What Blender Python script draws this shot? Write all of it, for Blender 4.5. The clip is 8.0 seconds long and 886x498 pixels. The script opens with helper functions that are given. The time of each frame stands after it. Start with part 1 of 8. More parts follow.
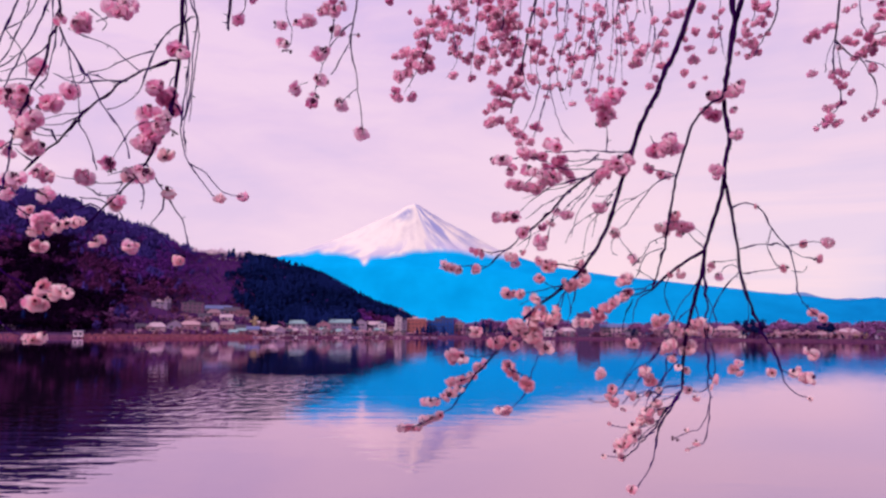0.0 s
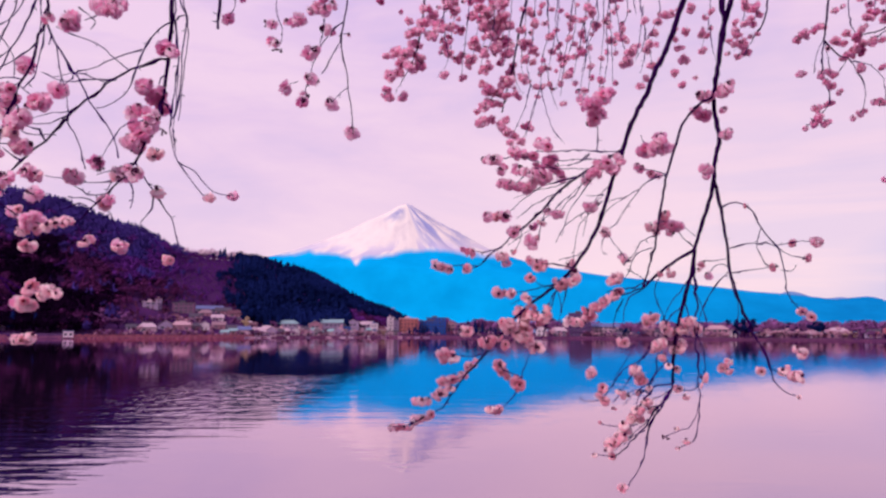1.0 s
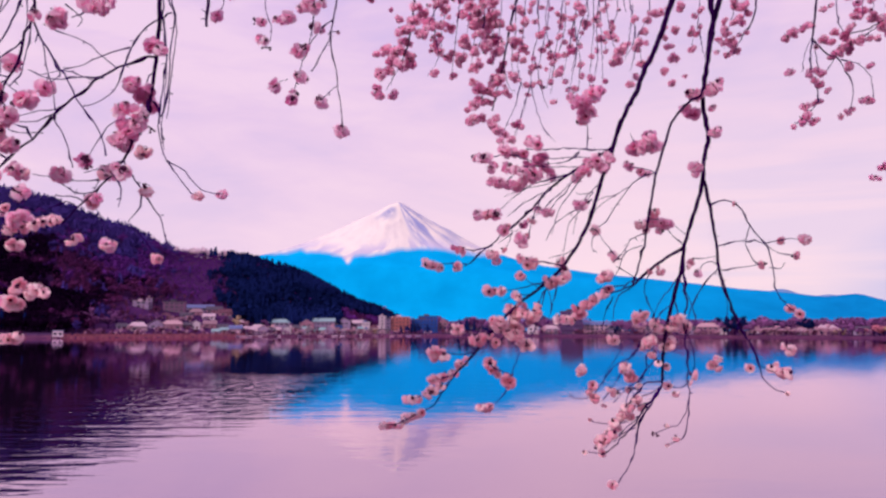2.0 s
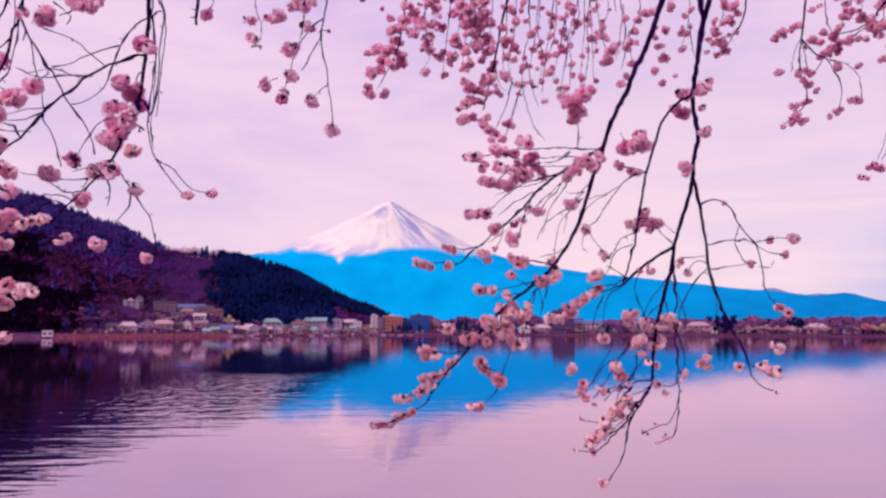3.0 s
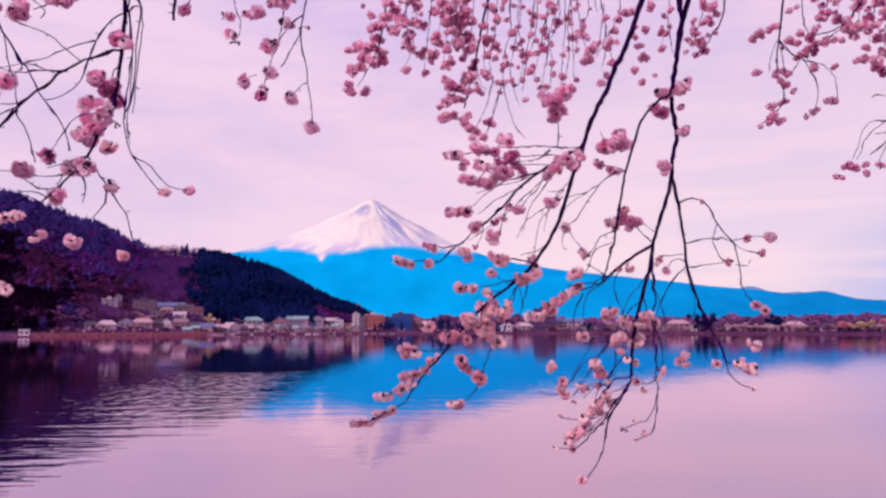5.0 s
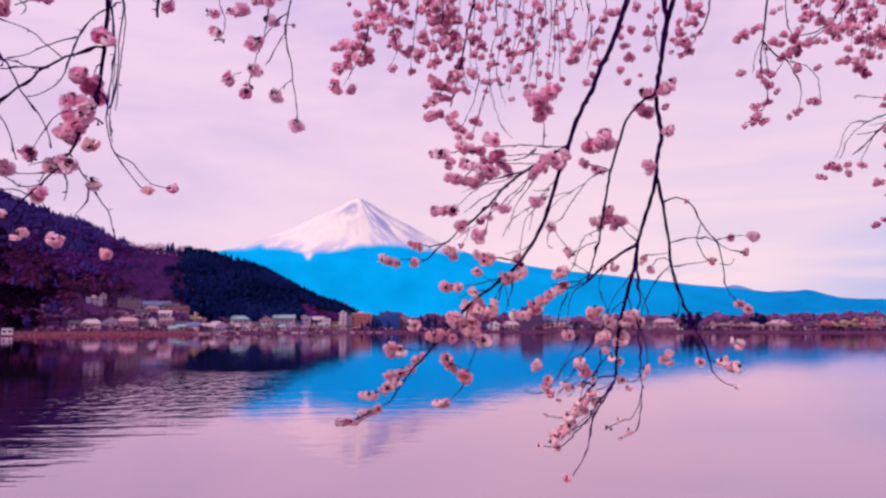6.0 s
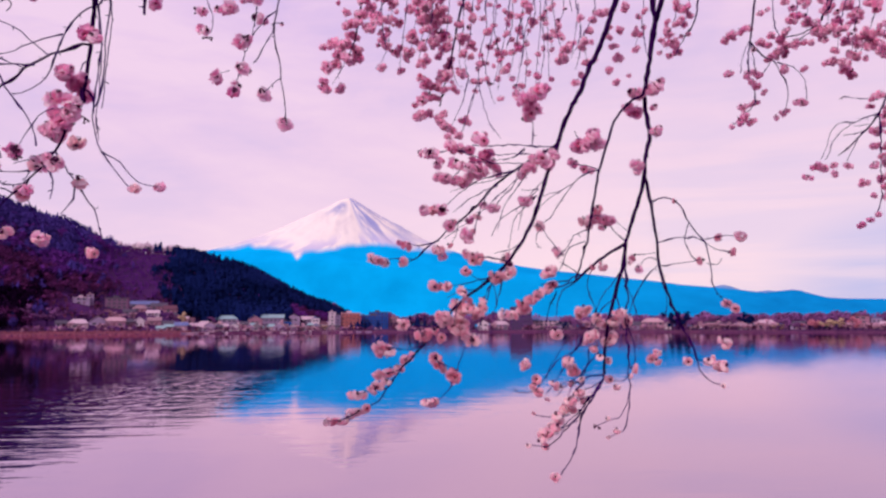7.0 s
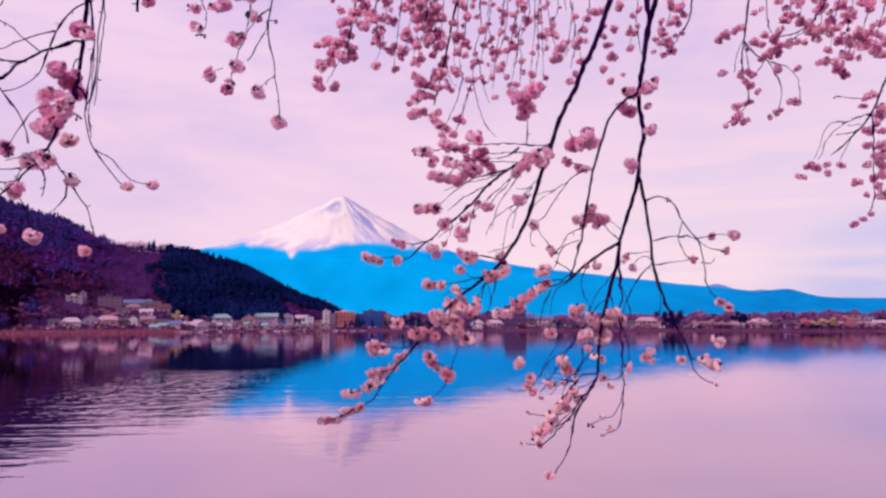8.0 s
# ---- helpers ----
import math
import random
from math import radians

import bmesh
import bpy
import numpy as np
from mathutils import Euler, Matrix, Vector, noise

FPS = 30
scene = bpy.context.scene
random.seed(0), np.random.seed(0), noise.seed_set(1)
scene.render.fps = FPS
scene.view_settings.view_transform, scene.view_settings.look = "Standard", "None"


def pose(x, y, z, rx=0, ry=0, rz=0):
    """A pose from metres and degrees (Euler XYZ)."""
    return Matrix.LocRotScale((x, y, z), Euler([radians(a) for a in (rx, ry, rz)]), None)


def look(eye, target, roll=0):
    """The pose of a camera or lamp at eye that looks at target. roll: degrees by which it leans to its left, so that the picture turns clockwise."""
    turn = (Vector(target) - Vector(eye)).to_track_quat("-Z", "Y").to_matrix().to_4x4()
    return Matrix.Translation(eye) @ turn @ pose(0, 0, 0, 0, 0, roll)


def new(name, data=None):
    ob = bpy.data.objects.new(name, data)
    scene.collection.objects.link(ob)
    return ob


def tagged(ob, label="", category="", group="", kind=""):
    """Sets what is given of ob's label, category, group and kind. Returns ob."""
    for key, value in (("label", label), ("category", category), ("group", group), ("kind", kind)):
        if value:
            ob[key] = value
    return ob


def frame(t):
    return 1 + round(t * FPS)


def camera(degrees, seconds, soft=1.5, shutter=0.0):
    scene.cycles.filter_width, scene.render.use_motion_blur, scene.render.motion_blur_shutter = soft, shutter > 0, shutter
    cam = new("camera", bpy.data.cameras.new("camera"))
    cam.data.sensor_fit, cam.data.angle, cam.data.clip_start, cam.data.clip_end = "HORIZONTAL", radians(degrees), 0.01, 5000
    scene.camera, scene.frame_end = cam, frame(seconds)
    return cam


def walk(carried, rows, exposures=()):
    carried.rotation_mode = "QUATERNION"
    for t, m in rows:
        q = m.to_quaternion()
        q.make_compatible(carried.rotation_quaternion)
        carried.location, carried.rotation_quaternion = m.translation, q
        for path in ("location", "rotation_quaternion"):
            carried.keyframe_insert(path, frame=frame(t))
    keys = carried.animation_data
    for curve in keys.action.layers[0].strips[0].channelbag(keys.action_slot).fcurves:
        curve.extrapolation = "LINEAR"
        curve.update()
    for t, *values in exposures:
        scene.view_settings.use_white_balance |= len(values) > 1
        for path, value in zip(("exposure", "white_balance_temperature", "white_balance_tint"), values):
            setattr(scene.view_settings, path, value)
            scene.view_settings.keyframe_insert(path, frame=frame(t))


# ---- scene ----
# A slow hand-held pan to the right, with the eye 3.5 m over the lake.
EYE = 3.5
cam = camera(62.37, 8.0, soft=2.55)
PATH = [  # seconds, x, y, z from the first eye, yaw, pitch, roll
    (0, 0.0000, 0.0000, -0.0000, -0.000, 6.600, 0.351),
    (0.5, 0.0016, -0.0003, -0.0004, -0.226, 6.601, 0.313),
    (1, 0.0040, -0.0006, -0.0013, -0.627, 6.588, 0.233),
    (1.5, 0.0068, -0.0004, -0.0018, -0.962, 6.521, 0.129),
    (3, 0.0125, -0.0016, -0.0024, -1.928, 6.402, -0.024),
    (3.5, 0.0147, -0.0014, -0.0027, -2.222, 6.378, -0.056),
    (4, 0.0164, -0.0005, -0.0032, -2.549, 6.337, -0.099),
    (4.5, 0.0172, -0.0006, -0.0034, -2.902, 6.309, -0.103),
    (6, 0.0257, -0.0026, -0.0037, -4.326, 6.169, -0.140),
    (6.5, 0.0276, -0.0016, -0.0045, -4.798, 6.145, -0.149),
    (7, 0.0280, -0.0021, -0.0050, -5.154, 6.148, -0.163),
    (7.5, 0.0280, -0.0013, -0.0053, -5.426, 6.102, -0.153),
    (8, 0.0284, 0.0002, -0.0056, -5.607, 6.050, -0.139),
]
walk(cam, [(t, pose(x, y, EYE + z, 90 + pitch, 0, yaw) @ pose(0, 0, 0, 0, 0, roll)) for t, x, y, z, yaw, pitch, roll in PATH])

# ---- sky and sun ----
SUN_UP, SUN_TURN = 34.0, 218.0   # degrees above the horizon, and round from north through east
world = bpy.data.worlds.new("sky")
scene.world = world
world.use_nodes = True
wn, wl = world.node_tree.nodes, world.node_tree.links
wn.clear()


def wnode(kind, **values):
    n = wn.new(kind)
    for key, value in values.items():
        if key in n.inputs:
            n.inputs[key].default_value = value
    return n


w_out, w_bg = wnode("ShaderNodeOutputWorld"), wnode("ShaderNodeBackground", Strength=1.08)
w_sky = wnode("ShaderNodeTexSky")
w_sky.sky_type, w_sky.sun_disc = "NISHITA", False
w_sky.sun_elevation, w_sky.sun_rotation = radians(SUN_UP), radians(SUN_TURN)
w_dim = wnode("ShaderNodeMix")
w_dim.data_type, w_dim.blend_type = "RGBA", "MULTIPLY"
w_dim.inputs[0].default_value = 1.0
w_dim.inputs[7].default_value = (0.10, 0.10, 0.10, 1)
w_co, w_sep = wnode("ShaderNodeTexCoord"), wnode("ShaderNodeSeparateXYZ")
w_map = wnode("ShaderNodeMapping", Scale=(1.0, 1.0, 3.4), Location=(3.1, 0.4, 0.0))
w_big = wnode("ShaderNodeTexNoise", Scale=2.1, Detail=6.0, Roughness=0.55, Distortion=0.5)
w_fine = wnode("ShaderNodeTexNoise", Scale=7.0, Detail=5.0, Roughness=0.6, Distortion=0.8)
w_add = wnode("ShaderNodeMath")
w_add.operation = "MULTIPLY_ADD"
w_add.inputs[1].default_value = 0.35
w_ramp = wnode("ShaderNodeValToRGB")
w_ramp.color_ramp.elements[0].position, w_ramp.color_ramp.elements[0].color = 0.50, (0.59, 0.455, 0.79, 1)
w_ramp.color_ramp.elements[1].position, w_ramp.color_ramp.elements[1].color = 0.82, (0.85, 0.62, 0.83, 1)
w_mid = w_ramp.color_ramp.elements.new(0.66)
w_mid.color = (0.745, 0.535, 0.81, 1)
w_low = wnode("ShaderNodeValToRGB")   # a warm band of thin cloud over the horizon
w_low.color_ramp.elements[0].position, w_low.color_ramp.elements[0].color = 0.0, (1, 1, 1, 1)
w_low.color_ramp.elements[1].position, w_low.color_ramp.elements[1].color = 0.42, (0, 0, 0, 1)
w_warm = wnode("ShaderNodeMix")
w_warm.data_type = "RGBA"
w_warm.inputs[7].default_value = (0.965, 0.695, 0.768, 1)
w_half = wnode("ShaderNodeMath")
w_half.operation = "MULTIPLY"
w_half.inputs[1].default_value = 0.72
w_veil = wnode("ShaderNodeMix")   # overcast: the cloud veils most of the clear sky
w_veil.data_type = "RGBA"
w_veil.inputs[0].default_value = 0.93


def w_range(source, low, high, out_low, out_high):
    r = wnode("ShaderNodeMapRange")
    r.interpolation_type = "SMOOTHSTEP"
    for key, value in (("From Min", low), ("From Max", high), ("To Min", out_low), ("To Max", out_high)):
        r.inputs[key].default_value = value
    wl.new(source, r.inputs["Value"])
    return r.outputs[0]


def w_times(a, b):
    r = wnode("ShaderNodeMath")
    r.operation = "MULTIPLY"
    wl.new(a, r.inputs[0])
    wl.new(b, r.inputs[1])
    return r.outputs[0]


# the thin cloud is warmer to the north-east
w_more = wnode("ShaderNodeMath")
w_more.operation, w_more.use_clamp = "ADD", True
wl.new(w_half.outputs[0], w_more.inputs[0])
wl.new(w_times(w_range(w_sep.outputs["X"], -0.25, 0.35, 0.0, 0.36), w_range(w_sep.outputs["Z"], 0.15, 0.60, 1.0, 0.3)), w_more.inputs[1])

# a bank of lilac-blue cloud low in the north-east, in long level streaks
w_flat = wnode("ShaderNodeMapping", Scale=(1.0, 1.0, 14.0), Location=(0.3, 1.4, 0.2))
w_streak = wnode("ShaderNodeTexNoise", Scale=2.4, Detail=4.0, Roughness=0.5, Distortion=0.3)
wl.new(w_co.outputs["Generated"], w_flat.inputs["Vector"])
wl.new(w_flat.outputs[0], w_streak.inputs["Vector"])
bank_fac = w_times(w_times(w_range(w_sep.outputs["X"], 0.40, 0.64, 0.0, 1.0), w_range(w_sep.outputs["Z"], 0.06, 0.19, 1.0, 0.0)), w_range(w_streak.outputs[0], 0.36, 0.66, 0.45, 1.0))
thin_fac = w_times(w_times(w_range(w_sep.outputs["X"], 0.10, 0.42, 0.0, 0.24), w_range(w_sep.outputs["Z"], 0.14, 0.42, 1.0, 0.0)), w_range(w_streak.outputs[0], 0.38, 0.62, 0.25, 1.0))
w_both = wnode("ShaderNodeMath")   # the bank, and thinner streaks that reach out of it
w_both.operation = "MAXIMUM"
wl.new(bank_fac, w_both.inputs[0])
wl.new(thin_fac, w_both.inputs[1])
w_bank = wnode("ShaderNodeMix")
w_bank.data_type = "RGBA"
w_bank.inputs[7].default_value = (0.40, 0.44, 0.79, 1)
wl.new(w_both.outputs[0], w_bank.inputs[0])
wl.new(w_warm.outputs[2], w_bank.inputs[6])
for a, b in ((w_co.outputs["Generated"], w_sep.inputs[0]), (w_co.outputs["Generated"], w_map.inputs["Vector"]),
             (w_map.outputs[0], w_big.inputs["Vector"]), (w_map.outputs[0], w_fine.inputs["Vector"]),
             (w_fine.outputs[0], w_add.inputs[0]), (w_big.outputs[0], w_add.inputs[2]), (w_add.outputs[0], w_ramp.inputs[0]),
             (w_sep.outputs["Z"], w_low.inputs[0]), (w_low.outputs[0], w_half.inputs[0]), (w_more.outputs[0], w_warm.inputs[0]),
             (w_ramp.outputs[0], w_warm.inputs[6]), (w_sky.outputs[0], w_dim.inputs[6]), (w_dim.outputs[2], w_veil.inputs[6]),
             (w_bank.outputs[2], w_veil.inputs[7]), (w_veil.outputs[2], w_bg.inputs["Color"]), (w_bg.outputs[0], w_out.inputs[0])):
    wl.new(a, b)

sun = new("sun", bpy.data.lights.new("sun", "SUN"))
sun.data.energy, sun.data.angle, sun.data.color = 3.0, radians(5), (1.0, 0.85, 0.81)
sun_from = Vector((math.sin(radians(SUN_TURN)) * math.cos(radians(SUN_UP)), math.cos(radians(SUN_TURN)) * math.cos(radians(SUN_UP)), math.sin(radians(SUN_UP))))
sun.matrix_world = look(sun_from * 100, (0, 0, 0))
scene.view_settings.exposure = 0.0


# ---- materials ----
def material(name, rough=0.8, metal=0.0, spec=0.5):
    m = bpy.data.materials.new(name)
    m.use_nodes = True
    p = m.node_tree.nodes["Principled BSDF"]
    p.inputs["Roughness"].default_value, p.inputs["Metallic"].default_value = rough, metal
    p.inputs["Specular IOR Level"].default_value = spec
    return m, m.node_tree.nodes, m.node_tree.links, p


def ramp(nodes, links, source, stops):
    r = nodes.new("ShaderNodeValToRGB")
    while len(r.color_ramp.elements) < len(stops):
        r.color_ramp.elements.new(0.5)
    for e, (at, colour) in zip(r.color_ramp.elements, stops):
        e.position, e.color = at, (*colour, 1)
    links.new(source, r.inputs[0])
    return r.outputs[0]


def noise_of(nodes, links, scale, detail=4.0, rough=0.55, coords="Object", stretch=(1, 1, 1), distort=0.0):
    c, mp, n = nodes.new("ShaderNodeTexCoord"), nodes.new("ShaderNodeMapping"), nodes.new("ShaderNodeTexNoise")
    mp.inputs["Scale"].default_value = stretch
    n.inputs["Scale"].default_value, n.inputs["Detail"].default_value = scale, detail
    n.inputs["Roughness"].default_value, n.inputs["Distortion"].default_value = rough, distort
    links.new(c.outputs[coords], mp.inputs["Vector"])
    links.new(mp.outputs[0], n.inputs["Vector"])
    return n.outputs[0]


def mixed(nodes, links, fac, a, b, how="MIX"):
    m = nodes.new("ShaderNodeMix")
    m.data_type, m.blend_type = "RGBA", how
    for k, v in ((0, fac), (6, a), (7, b)):
        if isinstance(v, (int, float)):
            m.inputs[k].default_value = v
        elif isinstance(v, tuple):
            m.inputs[k].default_value = (*v, 1)
        else:
            links.new(v, m.inputs[k])
    return m.outputs[2]


def bumped(nodes, links, p, height, strength, distance):
    b = nodes.new("ShaderNodeBump")
    b.inputs["Strength"].default_value, b.inputs["Distance"].default_value = strength, distance
    links.new(height, b.inputs["Height"])
    links.new(b.outputs[0], p.inputs["Normal"])


def surface(name, dark, light, scale, rough=0.85, fine=8.0, bump=0.3, depth=0.01, metal=0.0, random_by=0.0, spec=0.4, coords="Object"):
    """Two tones mixed by a coarse and a fine noise, with relief."""
    m, n, l, p = material(name, rough, metal, spec)
    coarse = ramp(n, l, noise_of(n, l, scale, 5.0, coords=coords), ((0.32, dark), (0.68, light)))
    grain = noise_of(n, l, scale * fine, 4.0, 0.65, coords=coords)
    tone = ramp(n, l, grain, ((0.25, (0.72, 0.72, 0.72)), (0.75, (1.0, 1.0, 1.0))))
    colour = mixed(n, l, 1.0, coarse, tone, "MULTIPLY")
    if random_by:
        info = n.new("ShaderNodeObjectInfo")
        shade = ramp(n, l, info.outputs["Random"], ((0.0, (1 - random_by,) * 3), (1.0, (1.0, 1.0, 1.0))))
        colour = mixed(n, l, 1.0, colour, shade, "MULTIPLY")
    l.new(colour, p.inputs["Base Color"])
    bumped(n, l, p, grain, bump, depth)
    return m


def island_shade(m, low=0.6, warm=(1.0, 1.0, 1.0)):
    """Varies a material from loose piece to loose piece."""
    n, l = m.node_tree.nodes, m.node_tree.links
    p = n["Principled BSDF"]
    old = p.inputs["Base Color"].links[0].from_socket
    g = n.new("ShaderNodeNewGeometry")
    shade = ramp(n, l, g.outputs["Random Per Island"], ((0.0, (low, low, low)), (1.0, warm)))
    l.new(mixed(n, l, 1.0, old, shade, "MULTIPLY"), p.inputs["Base Color"])
    return m


BARK = surface("bark", (0.010, 0.0008, 0.026), (0.034, 0.003, 0.074), 45, 1.0, 7.0, 0.6, 0.002, spec=0.0)
TWIG = surface("twig_bark", (0.016, 0.0008, 0.060), (0.044, 0.003, 0.135), 80, 1.0, 6.0, 0.4, 0.001, spec=0.0)
CALYX = surface("calyx", (0.045, 0.006, 0.040), (0.11, 0.016, 0.085), 160, 0.8, 4.0, 0.2, 0.0005, spec=0.15)

EYE_PINK = surface("flower_eye", (0.20, 0.022, 0.080), (0.36, 0.055, 0.140), 160, 0.8, 4.0, 0.2, 0.0005, spec=0.1)
EYE_DARK = surface("open_flower_eye", (0.10, 0.010, 0.032), (0.24, 0.028, 0.070), 160, 0.8, 4.0, 0.2, 0.0005, spec=0.1)


def petal_material(name, tones, ages):
    """Thin petals that let light through, varied from petal to petal and from flower to flower."""
    m, n, l, p = material(name, 0.65, 0.0, 0.3)
    g = n.new("ShaderNodeNewGeometry")
    tone = ramp(n, l, g.outputs["Random Per Island"], tones)
    vein = ramp(n, l, noise_of(n, l, 160, 3.0), ((0.3, (0.92, 0.88, 0.90)), (0.7, (1, 1, 1))))
    info = n.new("ShaderNodeObjectInfo")
    age = ramp(n, l, info.outputs["Random"], ages)
    colour = mixed(n, l, 1.0, mixed(n, l, 1.0, tone, vein, "MULTIPLY"), age, "MULTIPLY")
    l.new(colour, p.inputs["Base Color"])
    thin = n.new("ShaderNodeBsdfTranslucent")
    l.new(colour, thin.inputs["Color"])
    mix = n.new("ShaderNodeMixShader")
    mix.inputs[0].default_value = 0.55
    l.new(p.outputs[0], mix.inputs[1])
    l.new(thin.outputs[0], mix.inputs[2])
    l.new(mix.outputs[0], n["Material Output"].inputs[0])
    return m


PETAL = petal_material("petal", ((0.0, (0.96, 0.38, 0.63)), (0.30, (1.0, 0.63, 0.82)), (1.0, (1.0, 0.89, 0.95))),
                       ((0.0, (0.82, 0.46, 0.72)), (0.12, (0.94, 0.74, 0.88)), (0.25, (0.99, 0.92, 0.96)), (0.4, (1, 1, 1))))
# paler copy for low flowers: the brighter light there is in its tones
LIT_OPEN_PETAL = petal_material("lit_open_petal", ((0.0, (0.98, 0.48, 0.63)), (0.25, (1.0, 0.69, 0.78)), (1.0, (1.0, 0.88, 0.90))),
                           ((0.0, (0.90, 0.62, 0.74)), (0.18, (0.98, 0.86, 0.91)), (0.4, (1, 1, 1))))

# lake water: a mirror at grazing angles, ruffled by wind in patches
WATER, n_, l_, p_ = material("lake_water", 0.05)
glossy = n_.new("ShaderNodeBsdfGlossy")
glossy.inputs["Color"].default_value, glossy.inputs["Roughness"].default_value = (0.98, 0.80, 0.95, 1), 0.018
p_.inputs["Base Color"].default_value, p_.inputs["Roughness"].default_value = (0.010, 0.006, 0.016, 1), 0.3
p_.inputs["Specular IOR Level"].default_value = 0.0
weight = n_.new("ShaderNodeLayerWeight")
weight.inputs["Blend"].default_value = 0.62
body = n_.new("ShaderNodeMixShader")
sheen = n_.new("ShaderNodeMapRange")
sheen.inputs["To Min"].default_value = 0.40
l_.new(weight.outputs["Fresnel"], sheen.inputs["Value"])
l_.new(sheen.outputs[0], body.inputs[0])
l_.new(p_.outputs[0], body.inputs[1])
l_.new(glossy.outputs[0], body.inputs[2])
l_.new(body.outputs[0], n_["Material Output"].inputs[0])
swell = noise_of(n_, l_, 0.75, 3.0, 0.55, "Object", (0.20, 1.0, 1.0), 0.3)
chop = noise_of(n_, l_, 1.7, 2.0, 0.55, "Object", (0.30, 1.0, 1.0), 0.5)
sep_ = n_.new("ShaderNodeSeparateXYZ")
tc_ = n_.new("ShaderNodeTexCoord")
l_.new(tc_.outputs["Object"], sep_.inputs[0])
gust = noise_of(n_, l_, 0.10, 3.0, 0.5, "Object", (1.0, 0.4, 1.0))


def over(source, low, high, out_low, out_high):
    r = n_.new("ShaderNodeMapRange")
    r.interpolation_type = "SMOOTHSTEP"
    r.inputs["From Min"].default_value, r.inputs["From Max"].default_value = low, high
    r.inputs["To Min"].default_value, r.inputs["To Max"].default_value = out_low, out_high
    l_.new(source, r.inputs["Value"])
    return r.outputs[0]


def sum_of(a, how, b, c=None):
    r = n_.new("ShaderNodeMath")
    r.operation = how
    for k, v in enumerate((a, b, c)):
        if isinstance(v, (int, float)):
            r.inputs[k].default_value = v
        elif v is not None:
            l_.new(v, r.inputs[k])
    return r.outputs[0]


# wind ruffles one side of the bay, up to some sixty metres out
edge_x = sum_of(gust, "MULTIPLY_ADD", 7.0, sep_.outputs["X"])
edge_y = sum_of(gust, "MULTIPLY_ADD", 18.0, sep_.outputs["Y"])
ruffled = sum_of(over(edge_x, -7.0, -1.8, 1.0, 0.0), "MULTIPLY", over(edge_y, 70.0, 77.0, 1.0, 0.0))
sheltered = over(sep_.outputs["X"], -25.0, -11.0, 0.12, 1.0)   # the hill keeps the wind off
ruffled = sum_of(ruffled, "MULTIPLY", sheltered)
strength = sum_of(ruffled, "MULTIPLY_ADD", 0.29, sum_of(over(sep_.outputs["Y"], 18.0, 150.0, 0.15, 0.14), "MULTIPLY", over(sheltered, 0.1, 1.0, 0.5, 1.0)))
# ripples too fine to see blur the calm water's mirror, most of all nearer the bank
blur = sum_of(over(sep_.outputs["Y"], 45.0, 120.0, 0.034, 0.018), "MULTIPLY", over(ruffled, 0.0, 0.6, 1.0, 0.45))
l_.new(blur, glossy.inputs["Roughness"])
wave = n_.new("ShaderNodeBump")
wave.inputs["Distance"].default_value = 0.060
l_.new(strength, wave.inputs["Strength"])
# cat's paws on the far part of the ruffled water are broad and short-crested
paw = noise_of(n_, l_, 1.7, 2.0, 0.5, "Object", (0.8, 0.40, 1.0), 0.4)
paw = sum_of(sum_of(paw, "MULTIPLY", sum_of(ruffled, "MULTIPLY", 3.6)), "MULTIPLY", over(sep_.outputs["Y"], 24.0, 46.0, 0.0, 1.0))
l_.new(sum_of(paw, "ADD", sum_of(chop, "MULTIPLY_ADD", 0.40, swell)), wave.inputs["Height"])
l_.new(wave.outputs[0], glossy.inputs["Normal"])

# the mountain: forested slopes in haze blue under a snow cap with ragged tongues
ROCK, n_, l_, p_ = material("mountain_slope", 1.0, 0.0, 0.0)
sep_ = n_.new("ShaderNodeSeparateXYZ")
tc_ = n_.new("ShaderNodeTexCoord")
l_.new(tc_.outputs["Object"], sep_.inputs[0])
snow_uv, snow_sep = n_.new("ShaderNodeUVMap"), n_.new("ShaderNodeSeparateXYZ")
snow_uv.uv_map = "snow"   # how far above the ragged snow line
l_.new(snow_uv.outputs[0], snow_sep.inputs[0])
line_ = n_.new("ShaderNodeMapRange")
line_.inputs["From Min"].default_value, line_.inputs["From Max"].default_value = 0.42, 0.60
l_.new(snow_sep.outputs["X"], line_.inputs["Value"])
# the blue of the distance haze is put into the slopes' base colour
hazy_forest = ramp(n_, l_, noise_of(n_, l_, 0.006, 6.0, 0.6), ((0.3, (0.0005, 0.27, 0.585)), (0.7, (0.001, 0.35, 0.72))))
flank = n_.new("ShaderNodeMapRange")   # a deeper, darker blue along the long flank
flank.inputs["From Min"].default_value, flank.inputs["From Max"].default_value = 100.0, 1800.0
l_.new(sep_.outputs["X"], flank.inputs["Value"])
hazy_forest = mixed(n_, l_, flank.outputs[0], hazy_forest, ramp(n_, l_, noise_of(n_, l_, 0.004, 5.0, 0.6, "Object", (1, 1, 3)), ((0.3, (0.002, 0.145, 0.38)), (0.7, (0.003, 0.225, 0.54)))))
snow = ramp(n_, l_, noise_of(n_, l_, 0.011, 5.0, 0.65, "Object", (1, 1, 0.5), 0.5), ((0.34, (0.58, 0.52, 0.55)), (0.48, (0.66, 0.60, 0.60)), (0.65, (0.70, 0.63, 0.61))))
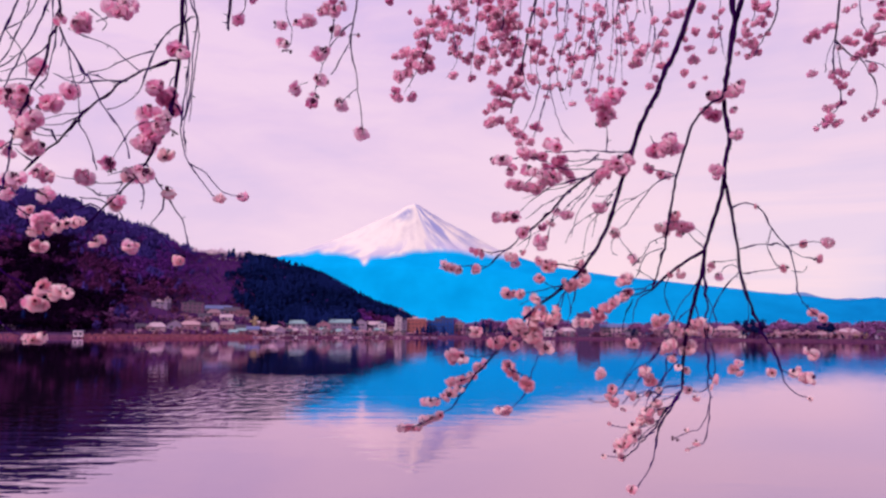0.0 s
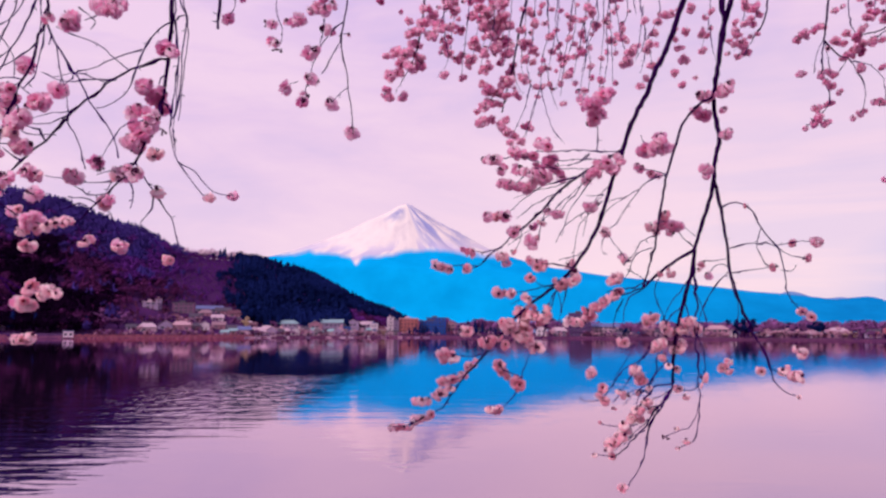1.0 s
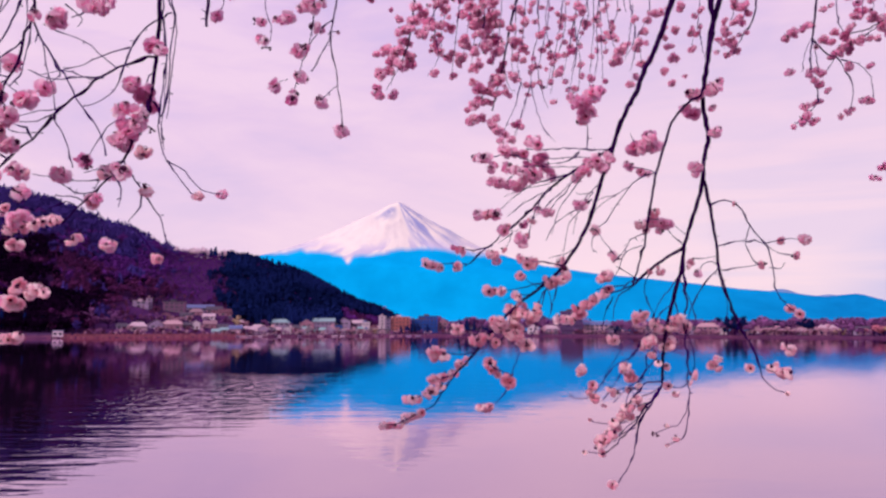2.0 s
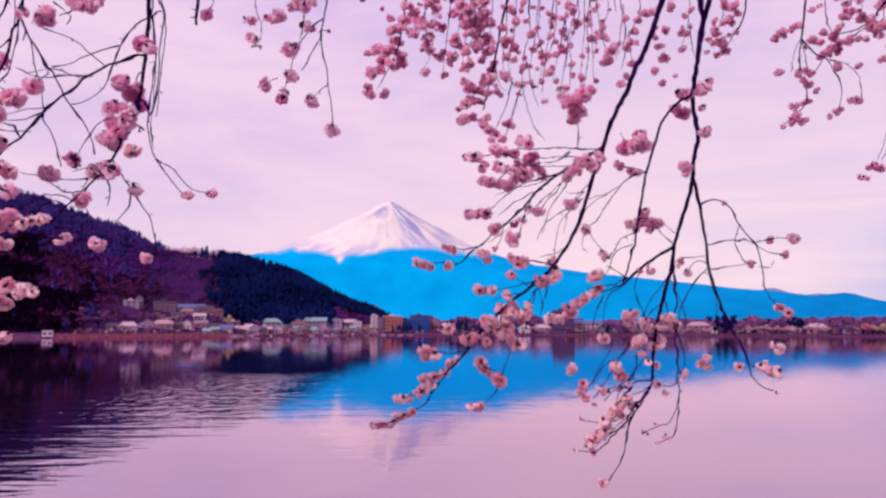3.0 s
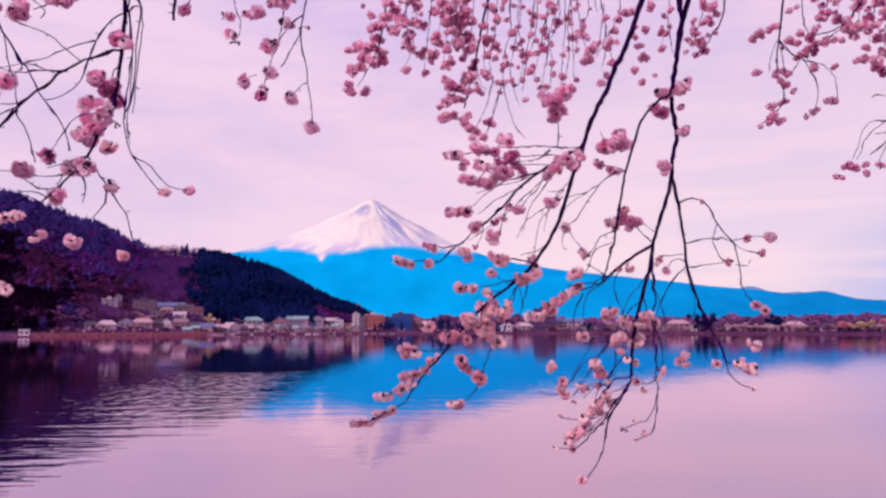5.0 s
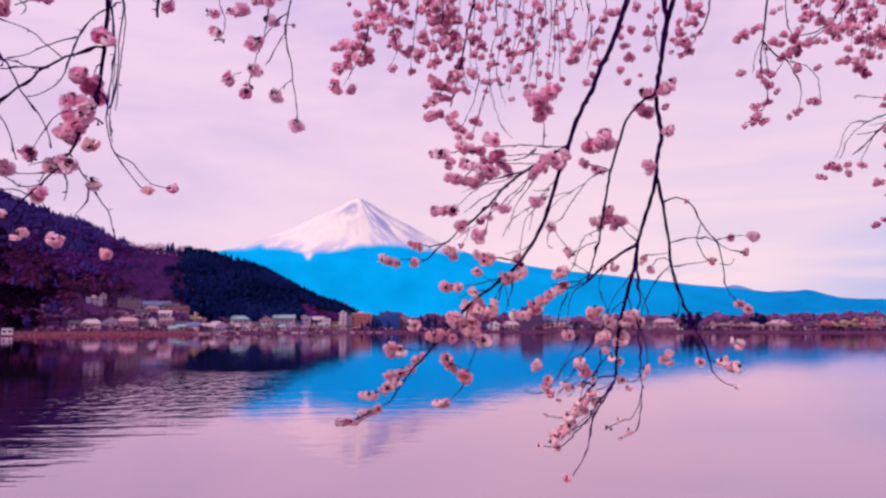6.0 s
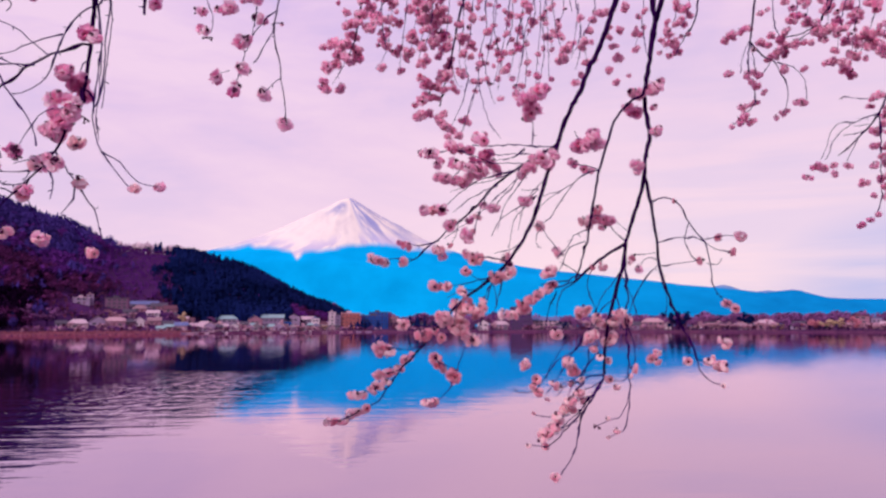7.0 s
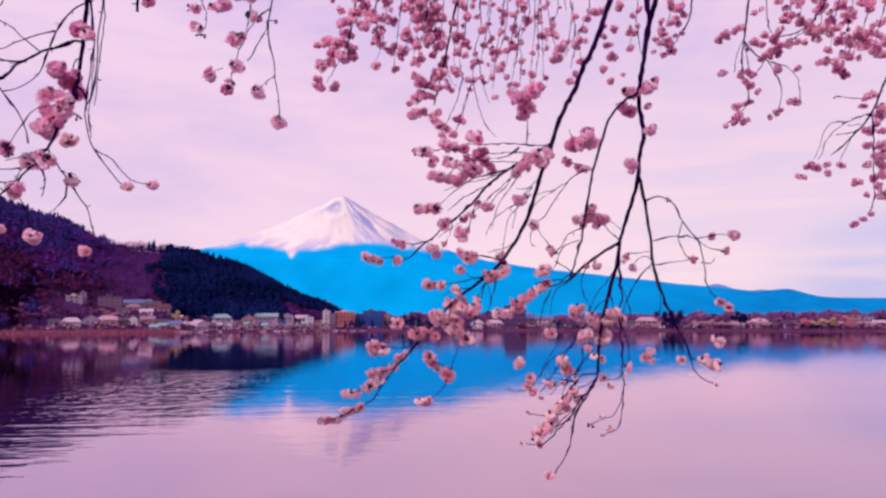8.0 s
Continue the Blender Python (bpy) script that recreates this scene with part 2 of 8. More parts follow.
# the shade of ribs and gullies is painted as streaks below the summit; the map holds the turn round it and the way down
streak = ramp(n_, l_, noise_of(n_, l_, 6.5, 3.0, 0.6, "UV", (7.0, 0.45, 1.0), 0.30), ((0.43, (0, 0, 0)), (0.54, (1, 1, 1))))
uv_, uvs_ = n_.new("ShaderNodeTexCoord"), n_.new("ShaderNodeSeparateXYZ")
l_.new(uv_.outputs["UV"], uvs_.inputs[0])
lee = ramp(n_, l_, uvs_.outputs["X"], ((0.53, (0.0, 0.0, 0.0)), (0.555, (1, 1, 1)), (0.64, (0.95, 0.95, 0.95)), (0.73, (0.6, 0.6, 0.6))))
high = ramp(n_, l_, uvs_.outputs["Y"], ((0.02, (1, 1, 1)), (0.30, (0.75, 0.75, 0.75)), (0.42, (0.1, 0.1, 0.1))))
gully_shade = mixed(n_, l_, 1.0, mixed(n_, l_, 1.0, streak, lee, "MULTIPLY"), high, "MULTIPLY")
# one dark blue-grey patch on the snowfield below the summit
spot_turn = ramp(n_, l_, uvs_.outputs["X"], ((0.37, (0, 0, 0)), (0.41, (1, 1, 1)), (0.46, (1, 1, 1)), (0.51, (0, 0, 0))))
spot_down = ramp(n_, l_, uvs_.outputs["Y"], ((0.045, (0, 0, 0)), (0.075, (1, 1, 1)), (0.12, (0.9, 0.9, 0.9)), (0.20, (0, 0, 0))))
spot_rough = ramp(n_, l_, noise_of(n_, l_, 0.028, 3.0, 0.6, "Object", (1, 1, 1), 0.4), ((0.30, (0, 0, 0)), (0.50, (0.75, 0.75, 0.75))))
dark_spot = mixed(n_, l_, 1.0, mixed(n_, l_, 1.0, spot_turn, spot_down, "MULTIPLY"), spot_rough, "MULTIPLY")
# thin snow over the lava ribs just above the snow line
near_line = ramp(n_, l_, snow_sep.outputs["X"], ((0.65, (1, 1, 1)), (1.0, (0, 0, 0))))
ribs = ramp(n_, l_, noise_of(n_, l_, 6.0, 3.0, 0.6, "UV", (7.0, 0.6, 1.0), 0.4), ((0.46, (0, 0, 0)), (0.53, (0.8, 0.8, 0.8))))
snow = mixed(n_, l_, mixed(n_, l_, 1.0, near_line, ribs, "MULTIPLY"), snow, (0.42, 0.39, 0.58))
capped = mixed(n_, l_, dark_spot, mixed(n_, l_, gully_shade, snow, (0.17, 0.20, 0.47)), (0.16, 0.19, 0.44))
l_.new(mixed(n_, l_, line_.outputs[0], hazy_forest, capped), p_.inputs["Base Color"])
bumped(n_, l_, p_, noise_of(n_, l_, 0.05, 5.0, 0.6), 0.35, 6.0)

# distance haze is put into the far ridge's base colour
HAZE = surface("far_ridge_slope", (0.14, 0.28, 0.60), (0.24, 0.38, 0.68), 0.004, 0.95, 6.0, 0.2, 3.0, spec=0.05)
SOIL = surface("hill_soil", (0.030, 0.008, 0.060), (0.075, 0.017, 0.105), 0.03, 0.95, 14.0, 0.4, 0.5, spec=0.05)
BANK = surface("lakeside_grass", (0.065, 0.021, 0.065), (0.16, 0.052, 0.115), 0.25, 0.95, 9.0, 0.4, 0.05, spec=0.05)
REED = island_shade(surface("dry_reed", (0.26, 0.060, 0.13), (0.44, 0.15, 0.21), 0.6, 0.95, 6.0, 0.2, 0.02, spec=0.05), 0.5)
CONIFER = island_shade(surface("conifer_needles", (0.003, 0.007, 0.044), (0.010, 0.019, 0.120), 0.016, 0.95, 30.0, 0.3, 0.1, spec=0.0), 0.85)
FIR = island_shade(surface("blue_fir_needles", (0.028, 0.018, 0.130), (0.088, 0.046, 0.290), 0.010, 0.95, 30.0, 0.3, 0.1, spec=0.0), 0.85)
# near-black leaves that carry the shade of the hill's fold in their colour
SHADE = island_shade(surface("shaded_evergreen_leaves", (0.004, 0.001, 0.009), (0.014, 0.003, 0.021), 0.03, 0.95, 8.0, 0.3, 0.1, spec=0.0), 0.8)
BARE = island_shade(surface("bare_wood", (0.068, 0.015, 0.155), (0.150, 0.030, 0.255), 0.010, 0.95, 40.0, 0.3, 0.1, spec=0.0), 0.88)
RUST = island_shade(surface("reddish_twigs", (0.060, 0.012, 0.072), (0.135, 0.026, 0.118), 0.012, 0.95, 30.0, 0.3, 0.1, spec=0.0), 0.88)
PALE_WOOD = island_shade(surface("pale_budding_wood", (0.72, 0.50, 0.70), (0.92, 0.70, 0.84), 0.2, 0.95, 8.0, 0.3, 0.1, spec=0.05), 0.8)
# lighter than the hill's bare wood: the town's haze is in this colour
TOWN_WOOD = island_shade(surface("hazy_bare_wood", (0.17, 0.055, 0.22), (0.36, 0.125, 0.35), 0.03, 0.95, 20.0, 0.3, 0.1, spec=0.05), 0.5)
GARDEN = island_shade(surface("garden_shrub", (0.080, 0.018, 0.060), (0.22, 0.060, 0.13), 0.04, 0.95, 14.0, 0.3, 0.1, spec=0.05), 0.5)
FAR_BLOOM = island_shade(surface("far_blossom", (0.50, 0.21, 0.36), (0.80, 0.47, 0.62), 0.3, 0.9, 8.0, 0.3, 0.1), 0.6)
SHRUB_RED = island_shade(surface("red_shrub", (0.52, 0.13, 0.24), (0.78, 0.26, 0.37), 0.4, 0.9, 8.0, 0.3, 0.1), 0.6)
SHRUB_GOLD = island_shade(surface("golden_shrub", (0.44, 0.27, 0.20), (0.66, 0.46, 0.32), 0.4, 0.9, 8.0, 0.3, 0.1), 0.6)
WALLS = {name: surface("plaster_" + name, tuple(0.62 * c for c in tone), tuple(0.84 * c for c in tone), 0.5, 0.9, 10.0, 0.2, 0.02, spec=0.1) for name, tone in (
    ("white", (0.74, 0.58, 0.72)), ("cream", (0.55, 0.34, 0.47)), ("tan", (0.21, 0.09, 0.20)), ("plum", (0.10, 0.045, 0.16)), ("brown", (0.52, 0.16, 0.18)), ("navy", (0.012, 0.085, 0.46)),
    ("teal", (0.30, 0.20, 0.38)), ("lilac", (0.38, 0.26, 0.46)), ("rose", (0.40, 0.18, 0.29)), ("grey", (0.26, 0.20, 0.28)))}
ROOFS = {name: surface("roof_" + name, tuple(0.6 * c for c in tone), tuple(0.85 * c for c in tone), 0.8, 0.8, 8.0, 0.3, 0.03, spec=0.2) for name, tone in (
    ("slate", (0.10, 0.075, 0.13)), ("teal", (0.30, 0.44, 0.52)), ("brown", (0.17, 0.06, 0.11)), ("pale", (0.66, 0.46, 0.60)), ("blue", (0.16, 0.18, 0.42)), ("pink", (0.62, 0.36, 0.46)), ("rose", (0.36, 0.20, 0.28)))}
WINDOW, n_, l_, p_ = material("window_glass", 0.12, 0.0, 0.8)
p_.inputs["Base Color"].default_value = (0.03, 0.03, 0.06, 1)
l_.new(ramp(n_, l_, noise_of(n_, l_, 0.4), ((0.3, (0.015, 0.015, 0.04)), (0.7, (0.06, 0.05, 0.10)))), p_.inputs["Base Color"])


# ---- building helpers ----
def mesh_from(name, verts, faces, smooth=False):
    me = bpy.data.meshes.new(name)
    me.from_pydata([tuple(v) for v in verts], [], faces)
    if smooth:
        me.polygons.foreach_set("use_smooth", [True] * len(me.polygons))
    me.update()
    return me


def mesh_of(name, bm, smooth=False):
    me = bpy.data.meshes.new(name)
    bm.to_mesh(me)
    bm.free()
    if smooth:
        me.polygons.foreach_set("use_smooth", [True] * len(me.polygons))
    return me


def put(name, me, mat, parent=None, label=""):
    if mat and not me.materials:
        me.materials.append(mat)
    ob = new(name, me)
    ob.parent = parent
    return tagged(ob, label)


def interp(x, xs, ys):
    return float(np.interp(x, xs, ys))


def smooth01(t):
    t = min(1.0, max(0.0, t))
    return t * t * (3 - 2 * t)


def wobble(x, y, scale, seed=0.0):
    return noise.fractal(Vector((x * scale, y * scale, seed)), 0.9, 2.0, 4)


# ---- ground, lake and mountain ----
BANK_EDGE = 2.4   # the near bank, on which the cherry tree stands, ends here


def shore(a):
    """Distance ahead of the far shore in the direction x / y = a."""
    return interp(a, (-1.5, -0.62, -0.49, -0.26, -0.065, 0.244, 0.57, 0.75, 1.5), (330, 385, 395, 490, 610, 560, 430, 395, 330))


def crest(a):
    """Rise over the eye of the wooded hill's skyline, and its distance beyond the shore."""
    rise = interp(a, (-1.5, -1.0, -0.75, -0.615, -0.58, -0.52, -0.456, -0.41, -0.37, -0.345, -0.314, -0.267, -0.22, -0.173, -0.126, -0.095, -0.064, -0.03),
                  (0.30, 0.27, 0.215, 0.191, 0.190, 0.177, 0.153, 0.139, 0.122, 0.110, 0.109, 0.105, 0.0945, 0.0800, 0.0560, 0.0400, 0.0300, 0.012))
    return rise, interp(a, (-1.0, -0.45, -0.33, -0.2, -0.05), (430, 400, 360, 260, 130))


def land(a, y):
    """Height of the far land, from the lake's edge over the wooded hill to the plain."""
    s = y - shore(a)
    if s < 0:
        return max(-3.0, s * 0.12)
    low = 0.2 + 1.4 * smooth01(s / 6) + 3.0 * smooth01((s - 10) / 120)
    rise, beyond = crest(a)
    if a < -0.03:
        top = EYE + rise * (shore(a) + beyond) - 7.0
        k = smooth01((s - 25) / (beyond - 25))
        if s > beyond:
            k = 1 - 0.9 * smooth01((s - beyond) / (beyond * 1.4))
        low = low + max(0.0, top - low) * (0.35 * k + 0.65 * k ** 1.25) + 5.0 * k * (1 - k) * 4 * wobble(a * y, y, 0.012)
    return low


def ground_height(x, y):
    if y < BANK_EDGE + 3:
        return 2.0 + 0.04 * wobble(x, y, 0.7) - 4.5 * smooth01((y - BANK_EDGE + 1.2) / 3.0)
    d = math.hypot(x, y)
    if y < d * 0.5:
        return -3.0 if d < 330 else -3.0 + 6.0 * smooth01((d - 330) / 60) + 40 * smooth01((d - 420) / 700)
    return land(x / y, y)


# one sheet from the bank underfoot to the horizon, with finer cells ahead
turns = sorted(set([radians(d) for d in range(45, 316, 6)] + [radians(-45 + 90 * k / 420) for k in range(421)]))
turns = [t for t in turns if -radians(45) - 1e-9 <= t < radians(315) - 1e-6]
reaches = [0.4, 1.0, 1.6, 2.2, 2.8, 3.5, 4.5, 6, 9, 14, 25, 50, 100, 180, 260, 320] + [340 + 5 * k for k in range(80)] + [740 * 1.045 ** k for k in range(1, 44)]
verts, faces = [Vector((0, 0, ground_height(0, 0)))], []
for r in reaches:
    for t in turns:
        x, y = r * math.sin(t), r * math.cos(t)
        verts.append(Vector((x, y, ground_height(x, y))))
n = len(turns)
faces += [(0, 1 + (k + 1) % n, 1 + k) for k in range(n)]
for j in range(len(reaches) - 1):
    for k in range(n):
        a, b = 1 + j * n + k, 1 + j * n + (k + 1) % n
        faces.append((a, b, b + n, a + n))
ground = put("ground", mesh_from("ground", verts, faces, True), SOIL)
tagged(ground, "dark wooded hillside and low shore round the lake", "ground", kind="structure")

rings = [0.5, 4, 10, 20, 40, 80, 160, 320, 640, 1100]
verts, faces = [], []
for r in rings:
    verts += [(r * math.sin(radians(5 * k)), r * math.cos(radians(5 * k)), 0) for k in range(72)]
for j in range(len(rings) - 1):
    faces += [(j * 72 + k, j * 72 + (k + 1) % 72, (j + 1) * 72 + (k + 1) % 72, (j + 1) * 72 + k) for k in range(72)]
water = put("water", mesh_from("water", verts, faces, True), WATER)
tagged(water, "calm lake water mirroring a pink sky, wind-ruffled on one side", "lake", kind="structure")

FAR = 3600.0
PEAK = Vector((-0.0403 * FAR, FAR, 0))


def slope(r, side):
    """Rise of the mountain's profile at r metres from the summit, on its long side (1) or short side (0)."""
    short = interp(r, (0, 17, 44, 85, 126, 180, 234, 288, 342, 449, 555, 655, 900, 1400, 2400), (0.1778, 0.1766, 0.1740, 0.1668, 0.1612, 0.1547, 0.1475, 0.1403, 0.1333, 0.1214, 0.1118, 0.1042, 0.090, 0.060, 0.01))
    long_ = interp(r, (0, 12, 26, 100, 153, 207, 280, 324, 372, 409, 470, 610, 748, 888, 1027, 1304, 1556, 1704, 1854, 2004, 2090, 2156, 2218, 2280, 2326, 2387, 2463, 2556, 2800),
                   (0.1778, 0.1780, 0.1764, 0.1634, 0.1542, 0.1457, 0.1350, 0.1280, 0.1211, 0.1165, 0.1095, 0.0965, 0.0885, 0.0835, 0.0783, 0.0702, 0.0639, 0.0592, 0.0562, 0.0523, 0.0496, 0.0478, 0.0507, 0.0531, 0.0516, 0.0468, 0.0421, 0.0404, 0.0400))
    return short + (long_ - short) * side


def snow_line(a, r):
    """Rise at which the snow ends: ragged, with one long tongue under the short side."""
    rise = interp(a, (-0.30, -0.205, -0.174, -0.143, -0.116, -0.108, -0.100, -0.073, -0.035, 0.012, 0.051, 0.08, 0.3), (0.110, 0.107, 0.1110, 0.107, 0.1035, 0.0925, 0.1025, 0.1045, 0.1125, 0.1140, 0.1060, 0.104, 0.12))
    return rise + 0.0026 * noise.fractal(Vector((a * 60, r * 0.002, 1.0)), 0.9, 2.0, 2) + 0.0006 * noise.noise(Vector((a * 260, r * 0.01, 4.0)))


def bump01(t):
    return math.exp(-t * t)


verts, faces = [], []
turned, snowy = [], []
nx, ny = 560, 90
for j in range(ny + 1):
    for k in range(nx + 1):
        dx = -1900 + 4700 * k / nx
        dy = -640 + 800 * (j / ny) ** 0.8
        flank_out = smooth01((dx - 900) / 700)   # the long flank runs out as a spur towards the lake
        along = dx + flank_out * ((PEAK.x + dx) * FAR / (FAR + min(dy, 0)) - PEAK.x - dx)
        r = math.hypot(along, dy * 2.1 * (1 - flank_out))
        side = smooth01(0.5 + 0.5 * dx / (abs(dx) + 0.35 * abs(dy) + 1))
        h = EYE + slope(r, side) * (FAR + min(dy, 0))
        turn = math.atan2(dx, -dy * 2.1)
        front = smooth01(-dy / 40) if dy < 0 else 0.0
        gully = noise.fractal(Vector((turn * 4.2, r * 0.0016, 3.0)), 0.8, 2.1, 5)
        rib = abs(noise.noise(Vector((turn * 3.4 + 0.7, r * 0.001, 9.0))))
        lee_side = 0.40 + 0.60 * smooth01((turn - 0.15) / 0.35)   # the windward snowfield is smooth, the lee side ribbed
        h += (1 - 0.85 * flank_out) * front * smooth01(r / 120) * lee_side * (gully * 15 + (0.25 - rib) * 16) * (0.35 + 0.65 * bump01(r / 700))
        if dy < -380:
            h *= smooth01((dy + 640) / 260)
        verts.append((PEAK.x + dx, PEAK.y + dy, h))
        turned.append((0.5 + turn / (2 * math.pi), r / 1000))
        snowy.append((0.5 + 25 * ((h - EYE) / (FAR + dy) - snow_line((PEAK.x + dx) / (FAR + dy), r)), 0.5))
for j in range(ny):
    for k in range(nx):
        a = j * (nx + 1) + k
        faces.append((a, a + 1, a + nx + 2, a + nx + 1))
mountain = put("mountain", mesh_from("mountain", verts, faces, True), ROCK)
uv_layer = mountain.data.uv_layers.new(name="turn")
uv_layer.data.foreach_set("uv", [c for loop in mountain.data.loops for c in turned[loop.vertex_index]])
snow_layer = mountain.data.uv_layers.new(name="snow")
snow_layer.data.foreach_set("uv", [c for loop in mountain.data.loops for c in snowy[loop.vertex_index]])
tagged(mountain, "snow-capped volcano with haze-blue forested slopes beyond the lake", "mountain", kind="structure")

# a faint lilac ridge that shows over the mountain's long flank
verts, faces = [], []
for k in range(61):
    dx = 1500 + 14 * k
    top = (0.048 + 0.0115 * bump01((dx - 1960) / 110) + 0.004 * bump01((dx - 2230) / 70) + 0.0005 * wobble(dx, 0, 0.01)) * 4000 + EYE
    verts += [(dx, 3985, 0), (dx, 3995, top * 0.7), (dx, 4005, top), (dx, 4060, top * 0.6), (dx, 4090, 0)]
for k in range(60):
    faces += [(k * 5 + j, (k + 1) * 5 + j, (k + 1) * 5 + j + 1, k * 5 + j + 1) for j in range(4)]
tagged(put("far_ridge", mesh_from("far_ridge", verts, faces, True), HAZE), "faint lilac mountain ridge on the horizon", "mountain", kind="structure")


# ---- woods on the hill ----
def clump_into(verts, faces, rng, c, size, bits, flat=0.8):
    """A loose crown of many small leaf sprays that lie along its rounded outside."""
    for k in range(int(bits * 2.6)):
        d = Vector((rng.gauss(0, 1), rng.gauss(0, 1), rng.gauss(0, 1))).normalized()
        reach = rng.uniform(0.35, 1.0)
        q = c + Vector((d.x * size, d.y * size, d.z * size * flat)) * reach
        out = (d + Vector((rng.uniform(-1, 1), rng.uniform(-1, 1), rng.uniform(-1, 1))) * 0.55).normalized()
        u = out.orthogonal().normalized()
        v = out.cross(u)
        w = rng.uniform(0, 3.14)
        u, v = u * math.cos(w) + v * math.sin(w), v * math.cos(w) - u * math.sin(w)
        s = size * rng.uniform(0.18, 0.38)
        b = len(verts)
        verts += [q + u * s, q + v * s * 0.8, q - u * s * rng.uniform(0.6, 1.0), q - v * s * 0.8]
        faces.append((b, b + 1, b + 2, b + 3))


def stem_into(verts, faces, foot, top, r, sides=4):
    b = len(verts)
    for p, w in ((foot, r), (top, r * 0.4)):
        verts += [p + Vector((w * math.cos(6.283 * k / sides), w * math.sin(6.283 * k / sides), 0)) for k in range(sides)]
    faces += [(b + k, b + (k + 1) % sides, b + sides + (k + 1) % sides, b + sides + k) for k in range(sides)]


def conifer_into(verts, faces, rng, foot, h):
    stem_into(verts, faces, foot, foot + Vector((0, 0, h * 0.9)), h * 0.03)
    tiers = 5
    for k in range(tiers):
        z0 = h * (0.12 + 0.17 * k)
        r = h * (0.24 - 0.040 * k) * rng.uniform(0.85, 1.15)
        tip = foot + Vector((rng.uniform(-0.03, 0.03) * h, rng.uniform(-0.03, 0.03) * h, min(h, z0 + h * 0.33)))
        b = len(verts)
        sides = 7
        verts.append(tip)
        for s in range(sides):
            w = 6.283 * s / sides + rng.uniform(-0.3, 0.3)
            q = r * rng.uniform(0.6, 1.15)
            verts.append(foot + Vector((q * math.cos(w), q * math.sin(w), z0 + rng.uniform(-0.04, 0.05) * h)))
        faces += [(b, b + 1 + s, b + 1 + (s + 1) % sides) for s in range(sides)]


def bare_into(verts, faces, rng, foot, h, bits=14):
    stem_into(verts, faces, foot, foot + Vector((0, 0, h * 0.6)), h * 0.025)
    clump_into(verts, faces, rng, foot + Vector((0, 0, h * 0.64)), h * 0.34, bits, 1.0)


